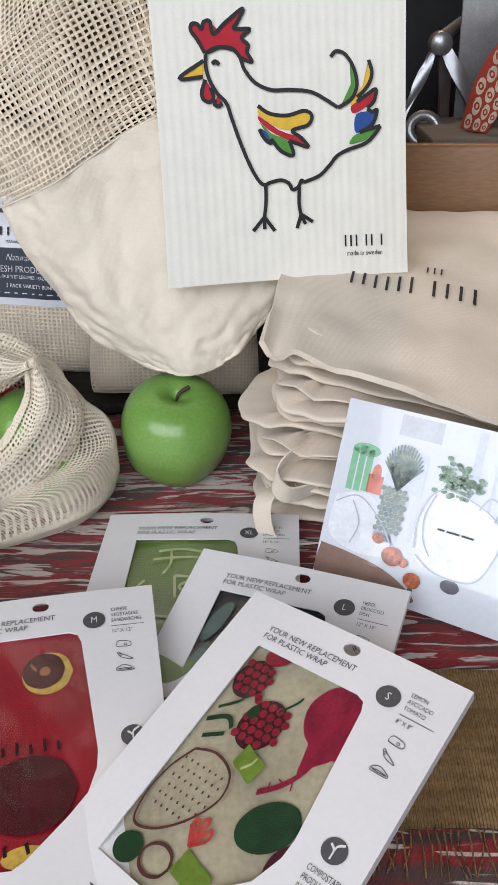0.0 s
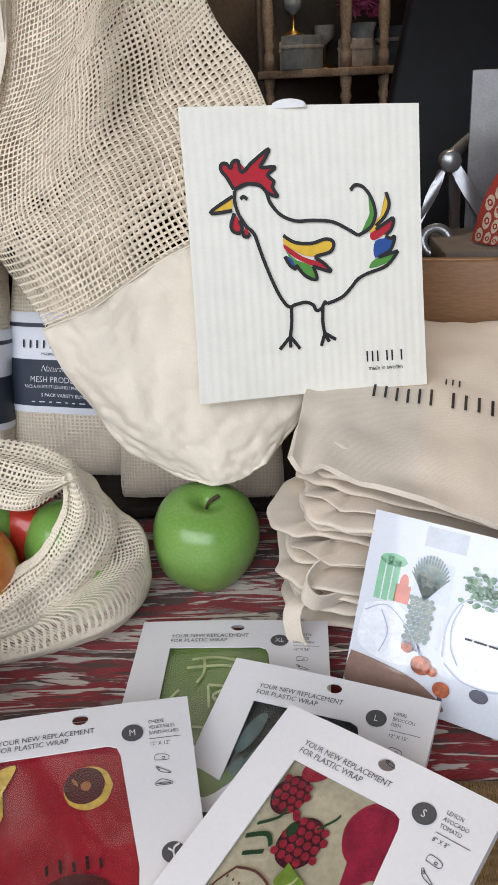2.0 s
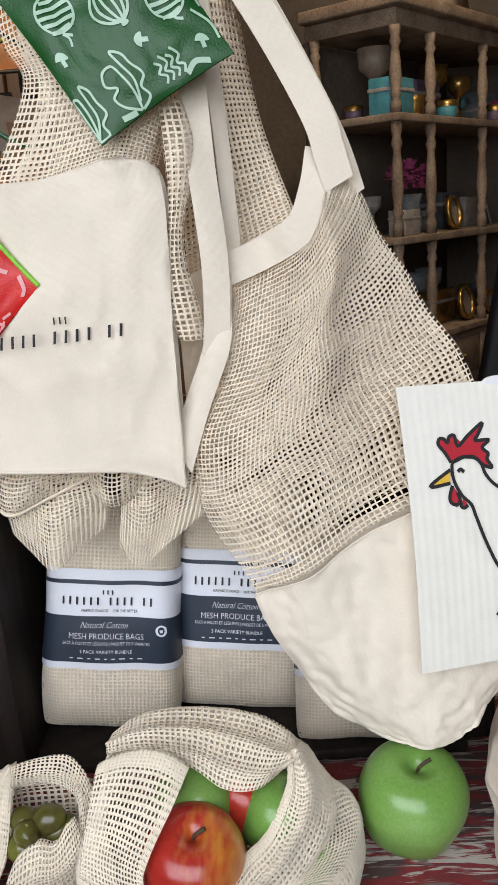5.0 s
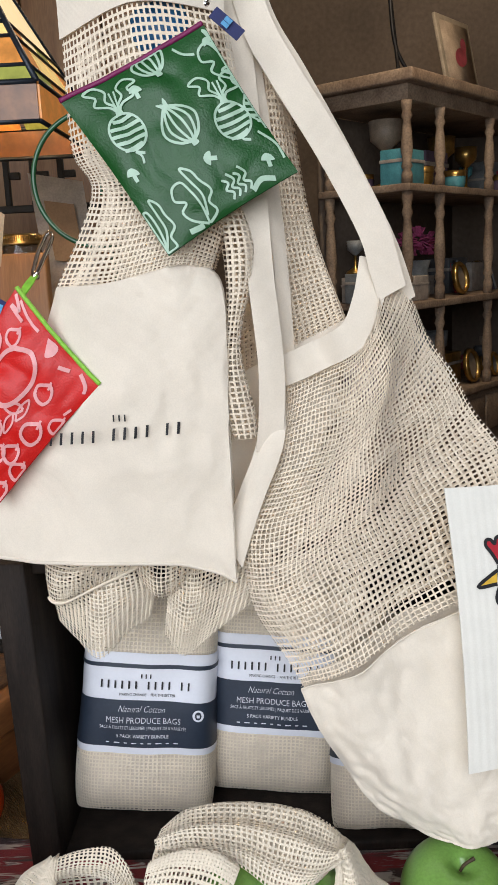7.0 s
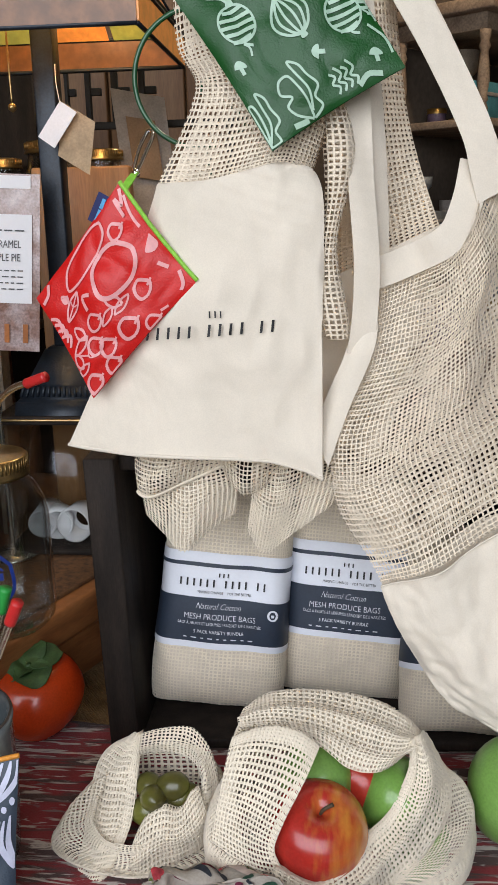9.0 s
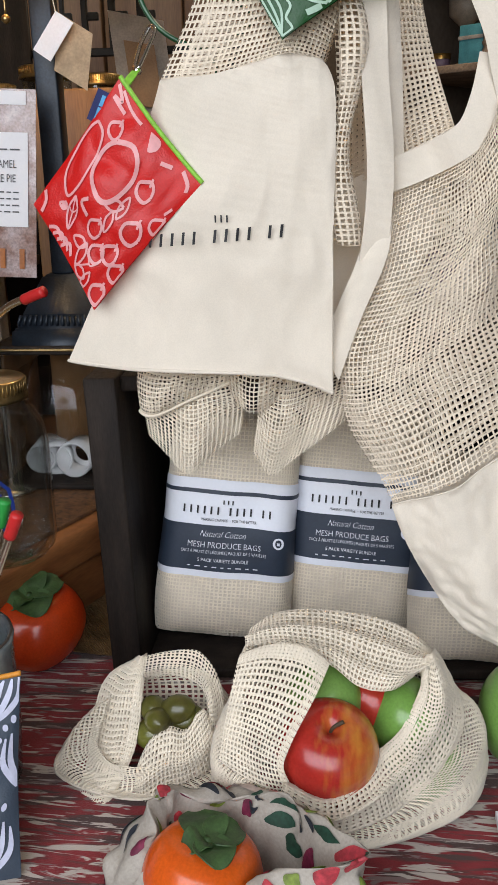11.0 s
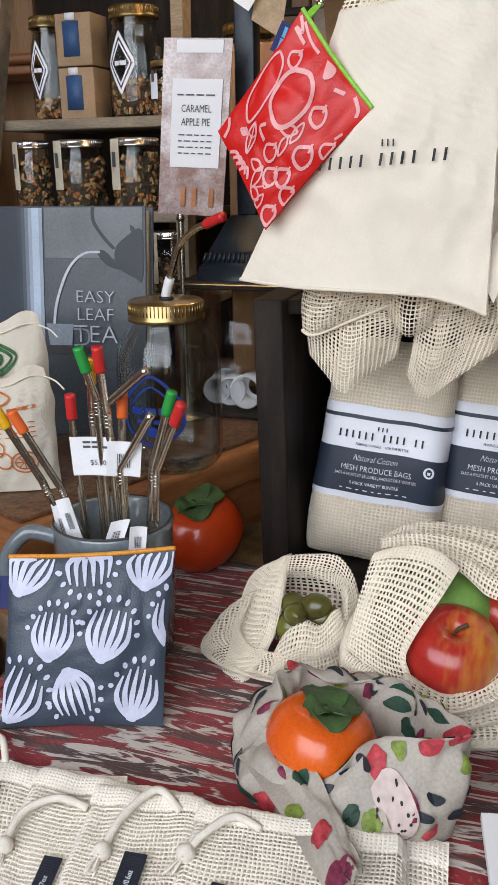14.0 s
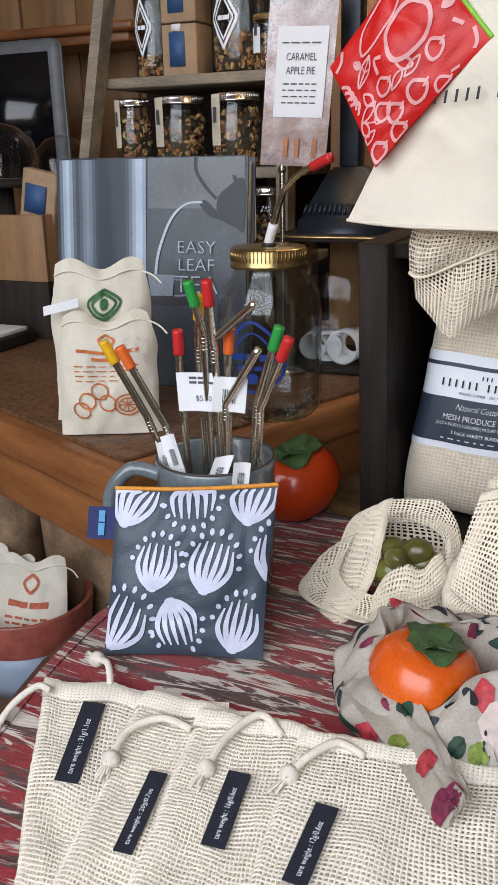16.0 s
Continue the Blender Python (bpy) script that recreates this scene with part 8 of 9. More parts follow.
lamp = thing("table_lamp", (-0.475, 0.975, 0.272), "lit stained-glass table lamp on a blue-black iron base", "lamp")
LX, LY = -0.474, 0.975
for nm, w0, w1, z0, z1 in (("foot", 0.052, 0.050, 0.2722, 0.290), ("step", 0.046, 0.042, 0.290, 0.305), ("flare", 0.040, 0.020, 0.305, 0.345)):
    bm = bmesh.new()
    vs = [bm.verts.new((LX + sx * w, LY + sy * w, z)) for w, z in ((w0, z0), (w1, z1)) for sx, sy in ((-1, -1), (1, -1), (1, 1), (-1, 1))]
    for i in range(4):
        j = (i + 1) % 4
        bm.faces.new((vs[i], vs[j], vs[4 + j], vs[4 + i]))
    bm.faces.new(vs[4:])
    bmesh.ops.bevel(bm, geom=bm.edges[:], offset=0.003, segments=2, affect="EDGES")
    part(nm, bm, LAMPBLUE, lamp)
for i in range(15):
    x = LX - 0.044 + i * 0.0063
    part("flute", tube([(x, LY - 0.0455, 0.293), (x * 0.92 + LX * 0.08, LY - 0.0430, 0.304)], 0.0020, 6, n=2), LAMPBLUE, lamp)
part("post", bx(LX - 0.012, LX + 0.012, LY - 0.012, LY + 0.012, 0.345, 0.700, bevel=0.002), LAMPBLUE, lamp)
for s in (-1, 1):
    part("bracket", tube([(LX, LY - 0.012, 0.690), (LX + s * 0.018, LY - 0.016, 0.682), (LX + s * 0.026, LY - 0.018, 0.695), (LX + s * 0.018, LY - 0.016, 0.703)], 0.0030, 8), BRASS, lamp)


def lit(name, colour, power):
    m = material(name, colour, 0.3, vary=0.2, scale=50, fine=200, bump=0.2)
    b = m.node_tree.nodes["Principled BSDF"]
    b.inputs["Emission Color"].default_value = (*colour, 1)
    b.inputs["Emission Strength"].default_value = power
    return m


G_CREAM, G_AMBER, G_GREEN, G_GOLD = lit("cream_glass", (0.95, 0.75, 0.42), 0.75), lit("amber_glass", (0.75, 0.30, 0.07), 0.30), lit("green_glass", (0.34, 0.36, 0.08), 0.35), lit("gold_glass", (0.85, 0.60, 0.22), 0.6)
SH = part("shade", lathe([(0.030, 0.875), (0.034, 0.878), (0.034, 0.870)], 4, Matrix.Translation((LX, LY, 0)) @ Matrix.Rotation(radians(45), 4, "Z")), LAMPBLUE, lamp, "pyramid shade of stained glass")
ZT, ZB, RT, RB = 0.870, 0.690, 0.030, 0.128


def shade_pt(face, u, v, out=0.0):
    r = lerp(RB, RT, v)
    p = Vector((lerp(-r, r, u), -r - out, lerp(ZB, ZT, v)))
    return Matrix.Translation((LX, LY, 0)) @ Matrix.Rotation(radians(90 * face), 4, "Z") @ p


for f in range(4):
    for v0, v1, n, mats in ((0.0, 0.085, 3, (G_GREEN, G_AMBER, G_GREEN)), (0.10, 0.245, 4, (G_AMBER, G_GOLD, G_GOLD, G_AMBER)), (0.26, 0.325, 4, (G_AMBER, G_CREAM, G_GREEN, G_GOLD)), (0.34, 0.98, 1, (G_CREAM,))):
        for i in range(n):
            u0, u1 = i / n + 0.012, (i + 1) / n - 0.012
            bm = sheet(lambda u, v: shade_pt(f, lerp(u0, u1, u), lerp(v0, v1, v)), 4, 4, thick=0.002)
            part("glass_piece", bm, mats[i], SH)
    for v in (0.0, 0.0925, 0.2525, 0.3325, 1.0):
        part("lead_line", tube([shade_pt(f, 0, v, 0.001), shade_pt(f, 0.5, v, 0.001), shade_pt(f, 1, v, 0.001)], 0.0028 if v in (0.0, 1.0) else 0.0018, 6, n=4), LAMPBLUE, SH)
    part("lead_line", tube([shade_pt(f, 0, 0, 0), shade_pt(f, 0, 0.5, 0), shade_pt(f, 0, 1, 0)], 0.0032, 6, n=4), LAMPBLUE, SH)
    part("skirt_pane", sheet(lambda u, v: shade_pt(f, u, 0) + Vector((0, 0, -0.032 * v)), 6, 2, thick=0.002), G_AMBER if f % 2 else lit("dim_amber_glass", (0.22, 0.09, 0.03), 0.06), SH)
    part("skirt_rail", tube([shade_pt(f, 0, 0) + Vector((0, 0, -0.033)), shade_pt(f, 0.5, 0) + Vector((0, 0, -0.033)), shade_pt(f, 1, 0) + Vector((0, 0, -0.033))], 0.0025, 6, n=4), LAMPBLUE, SH)
ch = part("pull_chain", tube([(LX - 0.030, LY - 0.03, 0.70), (LX - 0.030, LY - 0.03, 0.65), (LX - 0.030, LY - 0.03, 0.605)], 0.0012, 6), BRASS, lamp)
part("bead", lathe([(0.0004, -0.005), (0.0045, -0.002), (0.0045, 0.002), (0.0004, 0.005)], 12, Matrix.Translation((LX - 0.030, LY - 0.03, 0.600)), cap=False), BRASS, ch)
hang = thing("price_tag", (-0.445, 0.930, 0.60), "cream and kraft paper price tags hung on the lamp", "price tag")
part("tag", sheet(lambda u, v: Vector((-0.448, 0.930, 0.603)) + Vector((-0.026, 0, -0.034)) * u + Vector((0.018, -0.004, -0.012)) * v, 3, 3, thick=0.0006), PAPER, hang)
part("tag", sheet(lambda u, v: Vector((-0.446, 0.934, 0.602)) + Vector((-0.010, 0.002, -0.052)) * u + Vector((0.032, 0.002, -0.020)) * v, 3, 3, thick=0.0006), material("kraft_tag", (0.50, 0.36, 0.22), 0.8), hang)
part("string", tube([(-0.455, 0.945, 0.640), (-0.452, 0.935, 0.62), (-0.448, 0.930, 0.600)], 0.0006, 5), CORD, hang)

# recipe card in a stand
KRAFT = material("kraft_card", (0.36, 0.24, 0.14), 0.8, vary=0.1, scale=40, fine=400, bump=0.2)
rs = thing("recipe_sign", (-0.54, 0.92, 0.1056), "recipe card with photo of drinks on a steel stand", "sign")
so, sx, sy = Vector((-0.549, 0.915, 0.535)), Vector((0.078, 0.004, -0.004)), Vector((-0.017, 0, -0.185))


def FS(x, y, lift=0.0):
    return so + sx * x + sy * y + Vector((0, -lift, 0))


part("card", sheet(lambda u, v: FS(1 - u, v), 6, 6, thick=-0.0015), material("photo_copper", (0.20, 0.10, 0.075), 0.25, vary=0.25, scale=30, coat=0.4, tint=(0.50, 0.42, 0.42)), rs)
b = bmesh.new()
lay_blob(b, lambda x, y: FS(x, y, 0.0030), quad(0.16, 0.22, 0.90, 0.72), smooth=False, rings=2)
lay_blob(b, lambda x, y: FS(x, y, 0.0030), quad(0.20, 0.01, 0.88, 0.08), smooth=False, rings=2)
inner = part("text_panel", b, WHITE_CARD, rs)
b = bmesh.new()
FS2 = lambda x, y: FS(x, y, 0.0040)
lay_text(b, FS2, "CARAMEL", 0.53, 0.405, 0.060, "CENTER", squeeze=1.7)
lay_text(b, FS2, "APPLE PIE", 0.53, 0.480, 0.060, "CENTER", squeeze=1.7)
bars(b, FS2, 0.24, 0.305, 0.56, 0.008, 4, 3)
for i in range(4):
    bars(b, FS2, 0.28, 0.53 + 0.035 * i, 0.50, 0.007, 5, i)
part("print", b, GREY_INK, inner)
b = bmesh.new()
for x in (0.35, 0.52, 0.78):
    lay_blob(b, FS2, quad(x, 0.84, x + 0.07, 0.95), smooth=False, rings=1)
part("drinks_photo", b, material("photo_amber", (0.40, 0.13, 0.03), 0.3), rs)
part("pole", tube([(-0.541, 0.920, 0.110), (-0.541, 0.920, 0.24), (-0.541, 0.920, 0.348)], 0.0035, 10), STEEL, rs)
part("finial", lathe([(0.0035, 0), (0.0055, 0.004), (0.0035, 0.008), (0.005, 0.012), (0.0008, 0.016)], 14, Matrix.Translation((-0.541, 0.920, 0.340))), STEEL, rs)
part("foot", lathe([(0.0, 0), (0.03, 0), (0.03, 0.003), (0.004, 0.006)], 24, Matrix.Translation((-0.541, 0.920, 0.1056))), STEEL, rs)
solo("cutting_board", bx(-0.535, -0.412, 1.075, 1.093, 0.1056, 0.546, bevel=0.003), material("warm_plank", (0.33, 0.17, 0.07), 0.5, vary=0.15, scale=5, fine=60, bump=0.2, stretch=(8, 8, 0.8)), "tall honey-coloured wooden board standing behind the lamp", "board")

# stepped shelf of tea jars
GREYWOOD = material("grey_washed_wood", (0.26, 0.21, 0.15), 0.7, vary=0.2, scale=8, fine=120, bump=0.4, stretch=(1, 6, 6))
sh = thing("tea_shelf", (-0.75, 1.15, 0.1056), "grey-washed wooden ladder shelf with jars of tea", "shelf")
for z, y0 in ((0.205, 1.02), (0.330, 1.05), (0.452, 1.08)):
    part("shelf_board", bx(-0.875, -0.590, y0, 1.24, z, z + 0.014, bevel=0.002), GREYWOOD, sh)
for x, k in ((-0.885, -1), (-0.598, 1)):
    bm = bmesh.new()
    pts = [(0.985, 0.1056), (1.010, 0.1056), (1.120, 0.70), (1.090, 0.70)]
    lo = [bm.verts.new((x + 0.10 * k * (0.45 - z) * (1 if k < 0 else 0.6), y, z)) for y, z in pts]
    hi = [bm.verts.new((x + 0.016 + 0.10 * k * (0.45 - z) * (1 if k < 0 else 0.6), y, z)) for y, z in pts]
    bm.faces.new(lo[::-1]), bm.faces.new(hi)
    for i in range(4):
        j = (i + 1) % 4
        bm.faces.new((lo[i], lo[j], hi[j], hi[i]))
    part("side_rail", bm, GREYWOOD, sh, smooth=False)
part("back_panel", bx(-0.90, -0.58, 1.242, 1.252, 0.1056, 0.72), CRATE, sh)
TG = "jars of loose tea"
for x, y, z, h, r, lid, fl in ((-0.842, 1.10, 0.3442, 0.095, 0.026, CHROME, 0.72), (-0.765, 1.10, 0.3442, 0.095, 0.036, CHROME, 0.74), (-0.672, 1.085, 0.3442, 0.095, 0.034, CHROME, 0.78), (-0.622, 1.08, 0.2192, 0.10, 0.032, CHROME, 0.6),
                               (-0.818, 1.13, 0.4662, 0.135, 0.026, BRASS, 0.2), (-0.685, 1.13, 0.4662, 0.140, 0.036, BRASS, 0.35), (-0.628, 1.11, 0.4662, 0.068, 0.026, BRASS, 0.7), (-0.565, 1.15, 0.4662, 0.110, 0.036, BRASS, 0.7), (-0.505, 1.16, 0.4662, 0.105, 0.030, BRASS, 0.7)):
    if x > -0.59:
        continue
    j = mason_jar(x, y, z, h, r, "glass jar of loose tea with a %s lid on the shelf" % ("silver" if lid is CHROME else "brass"), TG, lidm=lid, fill=fl, rims=0.86)
    a0 = radians(-110)
    b = sheet(lambda u, v: Vector((x + (r + 0.0012) * math.cos(a0 + 0.55 * (u - 0.8)), y + (r + 0.0012) * math.sin(a0 + 0.55 * (u - 0.8)), z + lerp(0.30, 0.98 if lid is CHROME else 0.75, v) * h)), 4, 4)
    if lid is BRASS and h > 0.12:
        b = bmesh.new()
        DJ = lambda u, v: Vector((x + (r + 0.0016) * math.cos(radians(-100) + u), y + (r + 0.0016) * math.sin(radians(-100) + u), z + v * h))
        for k, w in ((1.0, 0.05), (0.72, 0.03)):
            lay_stroke(b, DJ, [(-0.55 * k, 0.48), (0, 0.48 + 0.26 * k)], w)
            lay_stroke(b, DJ, [(0, 0.48 + 0.26 * k), (0.55 * k, 0.48)], w)
            lay_stroke(b, DJ, [(0.55 * k, 0.48), (0, 0.48 - 0.26 * k)], w)
            lay_stroke(b, DJ, [(0, 0.48 - 0.26 * k), (-0.55 * k, 0.48)], w)
        bars(b, DJ, -0.25, 0.46, 0.5, 0.04, 2, 3)
        tagged(part("printed_mark", b, LABEL_WHITE, j), "white diamond emblem", kind="stuff")
        continue
    lb = part("paper_label", b, material("label_cream", (0.62, 0.55, 0.42), 0.7) if lid is CHROME else LABEL_WHITE, j)
    b = bmesh.new()
    bars(b, lambda u, v: Vector((x + (r + 0.0022) * math.cos(a0 + 0.55 * (u - 0.8)), y + (r + 0.0022) * math.sin(a0 + 0.55 * (u - 0.8)), z + lerp(0.98, 0.30, v) * h)), 0.30, 0.25, 0.4, 0.30, 1, 2)
    part("label_print", b, GREY_INK, lb)
for z in (0.4662, 0.5342):
    kb = thing("tea_box", (-0.765, 1.13, z), "brown kraft tea box with a blue label", "box", "kraft tea boxes")
    fx = part("carton", bx(-0.792, -0.738, 1.105, 1.155, z, z + 0.066, bevel=0.0015), KRAFT, kb)
    part("label", bx(-0.780, -0.756, 1.1035, 1.1048, z + 0.012, z + 0.056), material("blue_label", (0.035, 0.09, 0.22), 0.6), fx)
    part("seal", bx(-0.775, -0.761, 1.1032, 1.1046, z + 0.057, z + 0.066), PAPER, fx)
# tall tea jars behind the lamp, their shelf and the wooden letters above
ws = thing("wall_shelf", (-0.55, 1.25, 0.43), "brown wall shelf behind the lamp carrying tea jars", "shelf")
part("board", bx(-0.66, -0.36, 1.16, 1.30, 0.432, 0.446, bevel=0.002), PINE, ws)
part("upright", bx(-0.37, -0.355, 1.16, 1.30, 0.1056, 0.432, bevel=0.002), PINE, ws)
part("upright", bx(-0.66, -0.645, 1.16, 1.30, 0.1056, 0.432, bevel=0.002), PINE, ws)
for x, h, r in ((-0.620, 0.120, 0.030), (-0.548, 0.140, 0.038), (-0.478, 0.128, 0.030)):
    mason_jar(x, 1.205, 0.446, h, r, "tall jar of tea with a brass lid behind the lamp", TG, fill=0.7, rims=0.86)
LETTER = material("black_sign_letter", (0.02, 0.018, 0.016), 0.6, vary=0.2)
sg = thing("letter_sign", (-0.55, 1.30, 0.60), "cut-out black block sign on a rail above the jars", "sign")
part("rail", bx(-0.68, -0.30, 1.298, 1.31, 0.608, 0.618, bevel=0.001), LETTER, sg)
for i, (x, w) in enumerate(((-0.668, 0.030), (-0.628, 0.028), (-0.590, 0.030), (-0.552, 0.018), (-0.522, 0.026), (-0.484, 0.030), (-0.444, 0.028))):
    part("block", bx(x, x + w * 0.32, 1.30, 1.308, 0.618, 0.700, bevel=0.001), LETTER, sg)
    part("block", bx(x + w * 0.32, x + w, 1.30, 1.308, 0.690, 0.700, bevel=0.001), LETTER, sg)
    part("block", bx(x + w * 0.32, x + w * 0.9, 1.30, 1.308, 0.654, 0.664, bevel=0.001), LETTER, sg)
for x in (-0.67, -0.32):
    part("post", bx(x, x + 0.012, 1.298, 1.31, 0.446, 0.608, bevel=0.001), LETTER, sg)
gf = thing("gift_card_rack", (-0.42, 1.24, 0.446), "white printed cards standing on the shelf behind the ring", "cards")
part("card", sheet(lambda u, v: Vector((-0.470, 1.24, 0.655)) + Vector((0.070, 0.02, -0.012)) * (1 - u) + Vector((0.022, -0.01, -0.205)) * v, 4, 4, thick=-0.001), material("soft_white_card", (0.46, 0.42, 0.37), 0.6), gf)
part("inset", sheet(lambda u, v: Vector((-0.450, 1.236, 0.618)) + Vector((0.038, 0.012, -0.006)) * (1 - u) + Vector((0.010, -0.006, -0.080)) * v, 4, 4, thick=-0.001), KRAFT, gf)

# ---- clutter on the counter and below it ----
mn = thing("monitor", (-1.30, 1.55, 0.1056), "dark computer screen with a grey frame on the counter", "monitor")
part("bezel", bx(-1.62, -1.245, 1.50, 1.53, 0.30, 0.585, bevel=0.02, seg=4), material("grey_plastic", (0.16, 0.17, 0.18), 0.5), mn)
part("screen", bx(-1.60, -1.268, 1.497, 1.4995, 0.32, 0.560), material("dark_screen", (0.006, 0.006, 0.008), 0.12, bump=0.0), mn)
part("stand", bx(-1.46, -1.42, 1.50, 1.54, 0.1056, 0.31, bevel=0.004), LAMPBLUE, mn)
ws2 = thing("wall_shelf", (-1.35, 1.8, 0.60), "narrow cherry wood wall shelf", "shelf")
part("board", bx(-1.9, -1.19, 1.70, 1.899, 0.615, 0.635, bevel=0.006), REDWOOD, ws2)
part("moulding", bx(-1.88, -1.21, 1.72, 1.899, 0.595, 0.615, bevel=0.004), REDWOOD, ws2)
for x, y, r, z in ((-1.07, 1.08, 0.055, 0.36), (-1.00, 1.14, 0.05, 0.345)):
    gd = thing("glass_cloche", (x, y, z - 0.07), "clear glass dome with a brass rim", "glass dome", "glass domes")
    g = part("dome", lathe([(r, -0.03), (r, 0.0), (r * 0.9, r * 0.5), (r * 0.5, r * 0.88), (0.001, r)], 32, Matrix.Translation((x, y, z)), cap=False), JARGLASS, gd)
    g.visible_shadow = False
    part("plate", lathe([(0.0, -0.04), (r * 1.1, -0.04), (r * 1.1, -0.03), (0.0, -0.03)], 32, Matrix.Translation((x, y, z)), cap=False), CRATE, gd)
    part("pedestal", lathe([(r * 0.6, 0.1056 - z), (0.012, 0.12 - z), (0.012, -0.04)], 24, Matrix.Translation((x, y, z))), CRATE, gd)
wbx = thing("wooden_box", (-0.98, 1.0, 0.1056), "small pine box holding packets", "box")
part("front", bx(-1.04, -0.935, 0.985, 0.993, 0.19, 0.285, bevel=0.001), PINE, wbx)
part("side", bx(-0.943, -0.935, 0.993, 1.07, 0.19, 0.285, bevel=0.001), PINE, wbx)
part("riser", bx(-1.04, -0.935, 0.985, 1.07, 0.1056, 0.19, bevel=0.001), CRATE, wbx)
pk = thing("tea_packet", (-0.97, 1.03, 0.20), "kraft packet with a blue label in the pine box", "packet")
part("packet", bx(-0.995, -0.935, 1.01, 1.03, 0.20, 0.345, bevel=0.003, m=Matrix.Translation((-0.96, 1.02, 0.27)) @ Matrix.Rotation(radians(12), 4, "Y") @ Matrix.Translation((0.96, -1.02, -0.27))), KRAFT, pk)
part("label", bx(-0.985, -0.950, 1.006, 1.0088, 0.285, 0.325, m=Matrix.Translation((-0.96, 1.02, 0.27)) @ Matrix.Rotation(radians(12), 4, "Y") @ Matrix.Translation((0.96, -1.02, -0.27))), material("blue_packet_label", (0.035, 0.09, 0.22), 0.6), pk)
lap = thing("notebook", (-0.98, 0.93, 0.106), "dark flat notebook with white papers on the counter", "notebook")
part("cover", bx(-1.12, -0.955, 0.86, 0.97, 0.1058, 0.122, bevel=0.002), CRATE, lap)
part("sheets", bx(-1.11, -0.965, 0.865, 0.965, 0.122, 0.128, bevel=0.001), PAPER, lap)
# low stool under the counter's left with bags and a pot
st_ = thing("low_bench", (-0.86, 0.78, FZ), "low dark wooden bench beside the table", "bench")
part("seat", bx(-1.20, -0.60, 0.40, 0.90, -0.335, -0.305, bevel=0.004, m=None), FLOORWOOD, st_)
for x in (-1.18, -0.66):
    for y in (0.42, 0.84):
        part("leg", bx(x, x + 0.04, y, y + 0.04, FZ, -0.335), FLOORWOOD, st_)
POTB, POTR = material("pale_blue_glaze", (0.30, 0.37, 0.47), 0.4, vary=0.08, scale=30), material("coral_glaze", (0.33, 0.085, 0.06), 0.35, vary=0.15, scale=60)
pt_ = thing("ceramic_pot", (-0.855, 0.76, -0.305), "pale blue pot with a coral glazed rim holding tea sacks", "pot")
part("body", lathe([(0.0, 0), (0.070, 0), (0.078, 0.02), (0.086, 0.075), (0.080, 0.075), (0.072, 0.02)], 40, Matrix.Translation((-0.855, 0.76, -0.305)), cap=False), POTB, pt_)
part("glazed_rim", lathe([(0.0862, 0.068), (0.092, 0.115), (0.090, 0.118), (0.084, 0.115), (0.080, 0.075)], 40, Matrix.Translation((-0.855, 0.76, -0.305)), cap=False, wob=0.02), POTR, pt_)


def rose_art(b, F):
    lay_stroke(b, F, [(0.55, 0.10), (0.65, 0.18), (0.55, 0.26), (0.45, 0.18), (0.55, 0.10)], 0.03)
    bars(b, F, 0.25, 0.34, 0.55, 0.05, 2, 4)
    for i in range(3):
        bars(b, F, 0.2, 0.47 + 0.05 * i, 0.6, 0.02, 5, i)
    for i in range(5):
        a = i * 1.256
        lay_stroke(b, F, oval(0.35 + 0.07 * math.cos(a), 0.80 + 0.05 * math.sin(a), 0.05, 0.04), 0.02, closed=True)


tea_sack((-0.825, 0.715, -0.285), 0.105, 0.160, 0.014, 12, -16, "muslin tea sack printed in red, standing in the pot", ("brick_ink", (0.50, 0.13, 0.06)), rose_art, "tea sacks in the pot")
tea_sack((-0.885, 0.745, -0.285), 0.105, 0.150, 0.014, -14, -12, "plain-backed muslin tea sack leaning in the pot", ("faded_ink", (0.40, 0.16, 0.10)), rose_art, "tea sacks in the pot")
PAPERBAG = material("brown_paper", (0.30, 0.19, 0.11), 0.8, vary=0.2, scale=30, fine=300, bump=0.3)


def paper_bag(x, y, z, w, h, d, rz, label):
    M = Matrix.Translation((x, y, z)) @ Matrix.Rotation(radians(rz), 4, "Z")

    def S(u, v):
        a = 2 * math.pi * u
        c, s = math.cos(a), math.sin(a)
        k = 1 - 0.45 * max(0, v - 0.6) / 0.4
        p = Vector((math.copysign(abs(c) ** 0.4, c) * w * 0.5, math.copysign(abs(s) ** 0.4, s) * d * 0.5 * k, h * v))
        p += Vector((c, s, 0.4)) * 0.012 * nz(c * 2 + v * 3, s * 2 + v * 2, x * 20)
        return M @ p
    ob = thing("paper_bag", (x, y, z), label, "paper bag", "brown paper bags")
    part("sack", sheet(lambda u, v: S(1 - u, v), 40, 14), PAPERBAG, ob)
    part("folded_top", sheet(lambda u, v: M @ Vector((lerp(-w * 0.42, w * 0.42, u), -d * 0.30 - 0.010 * v, h * (1.0 - 0.20 * v) + 0.008 * math.sin(7 * u))), 10, 4, thick=0.004), PAPERBAG, ob)


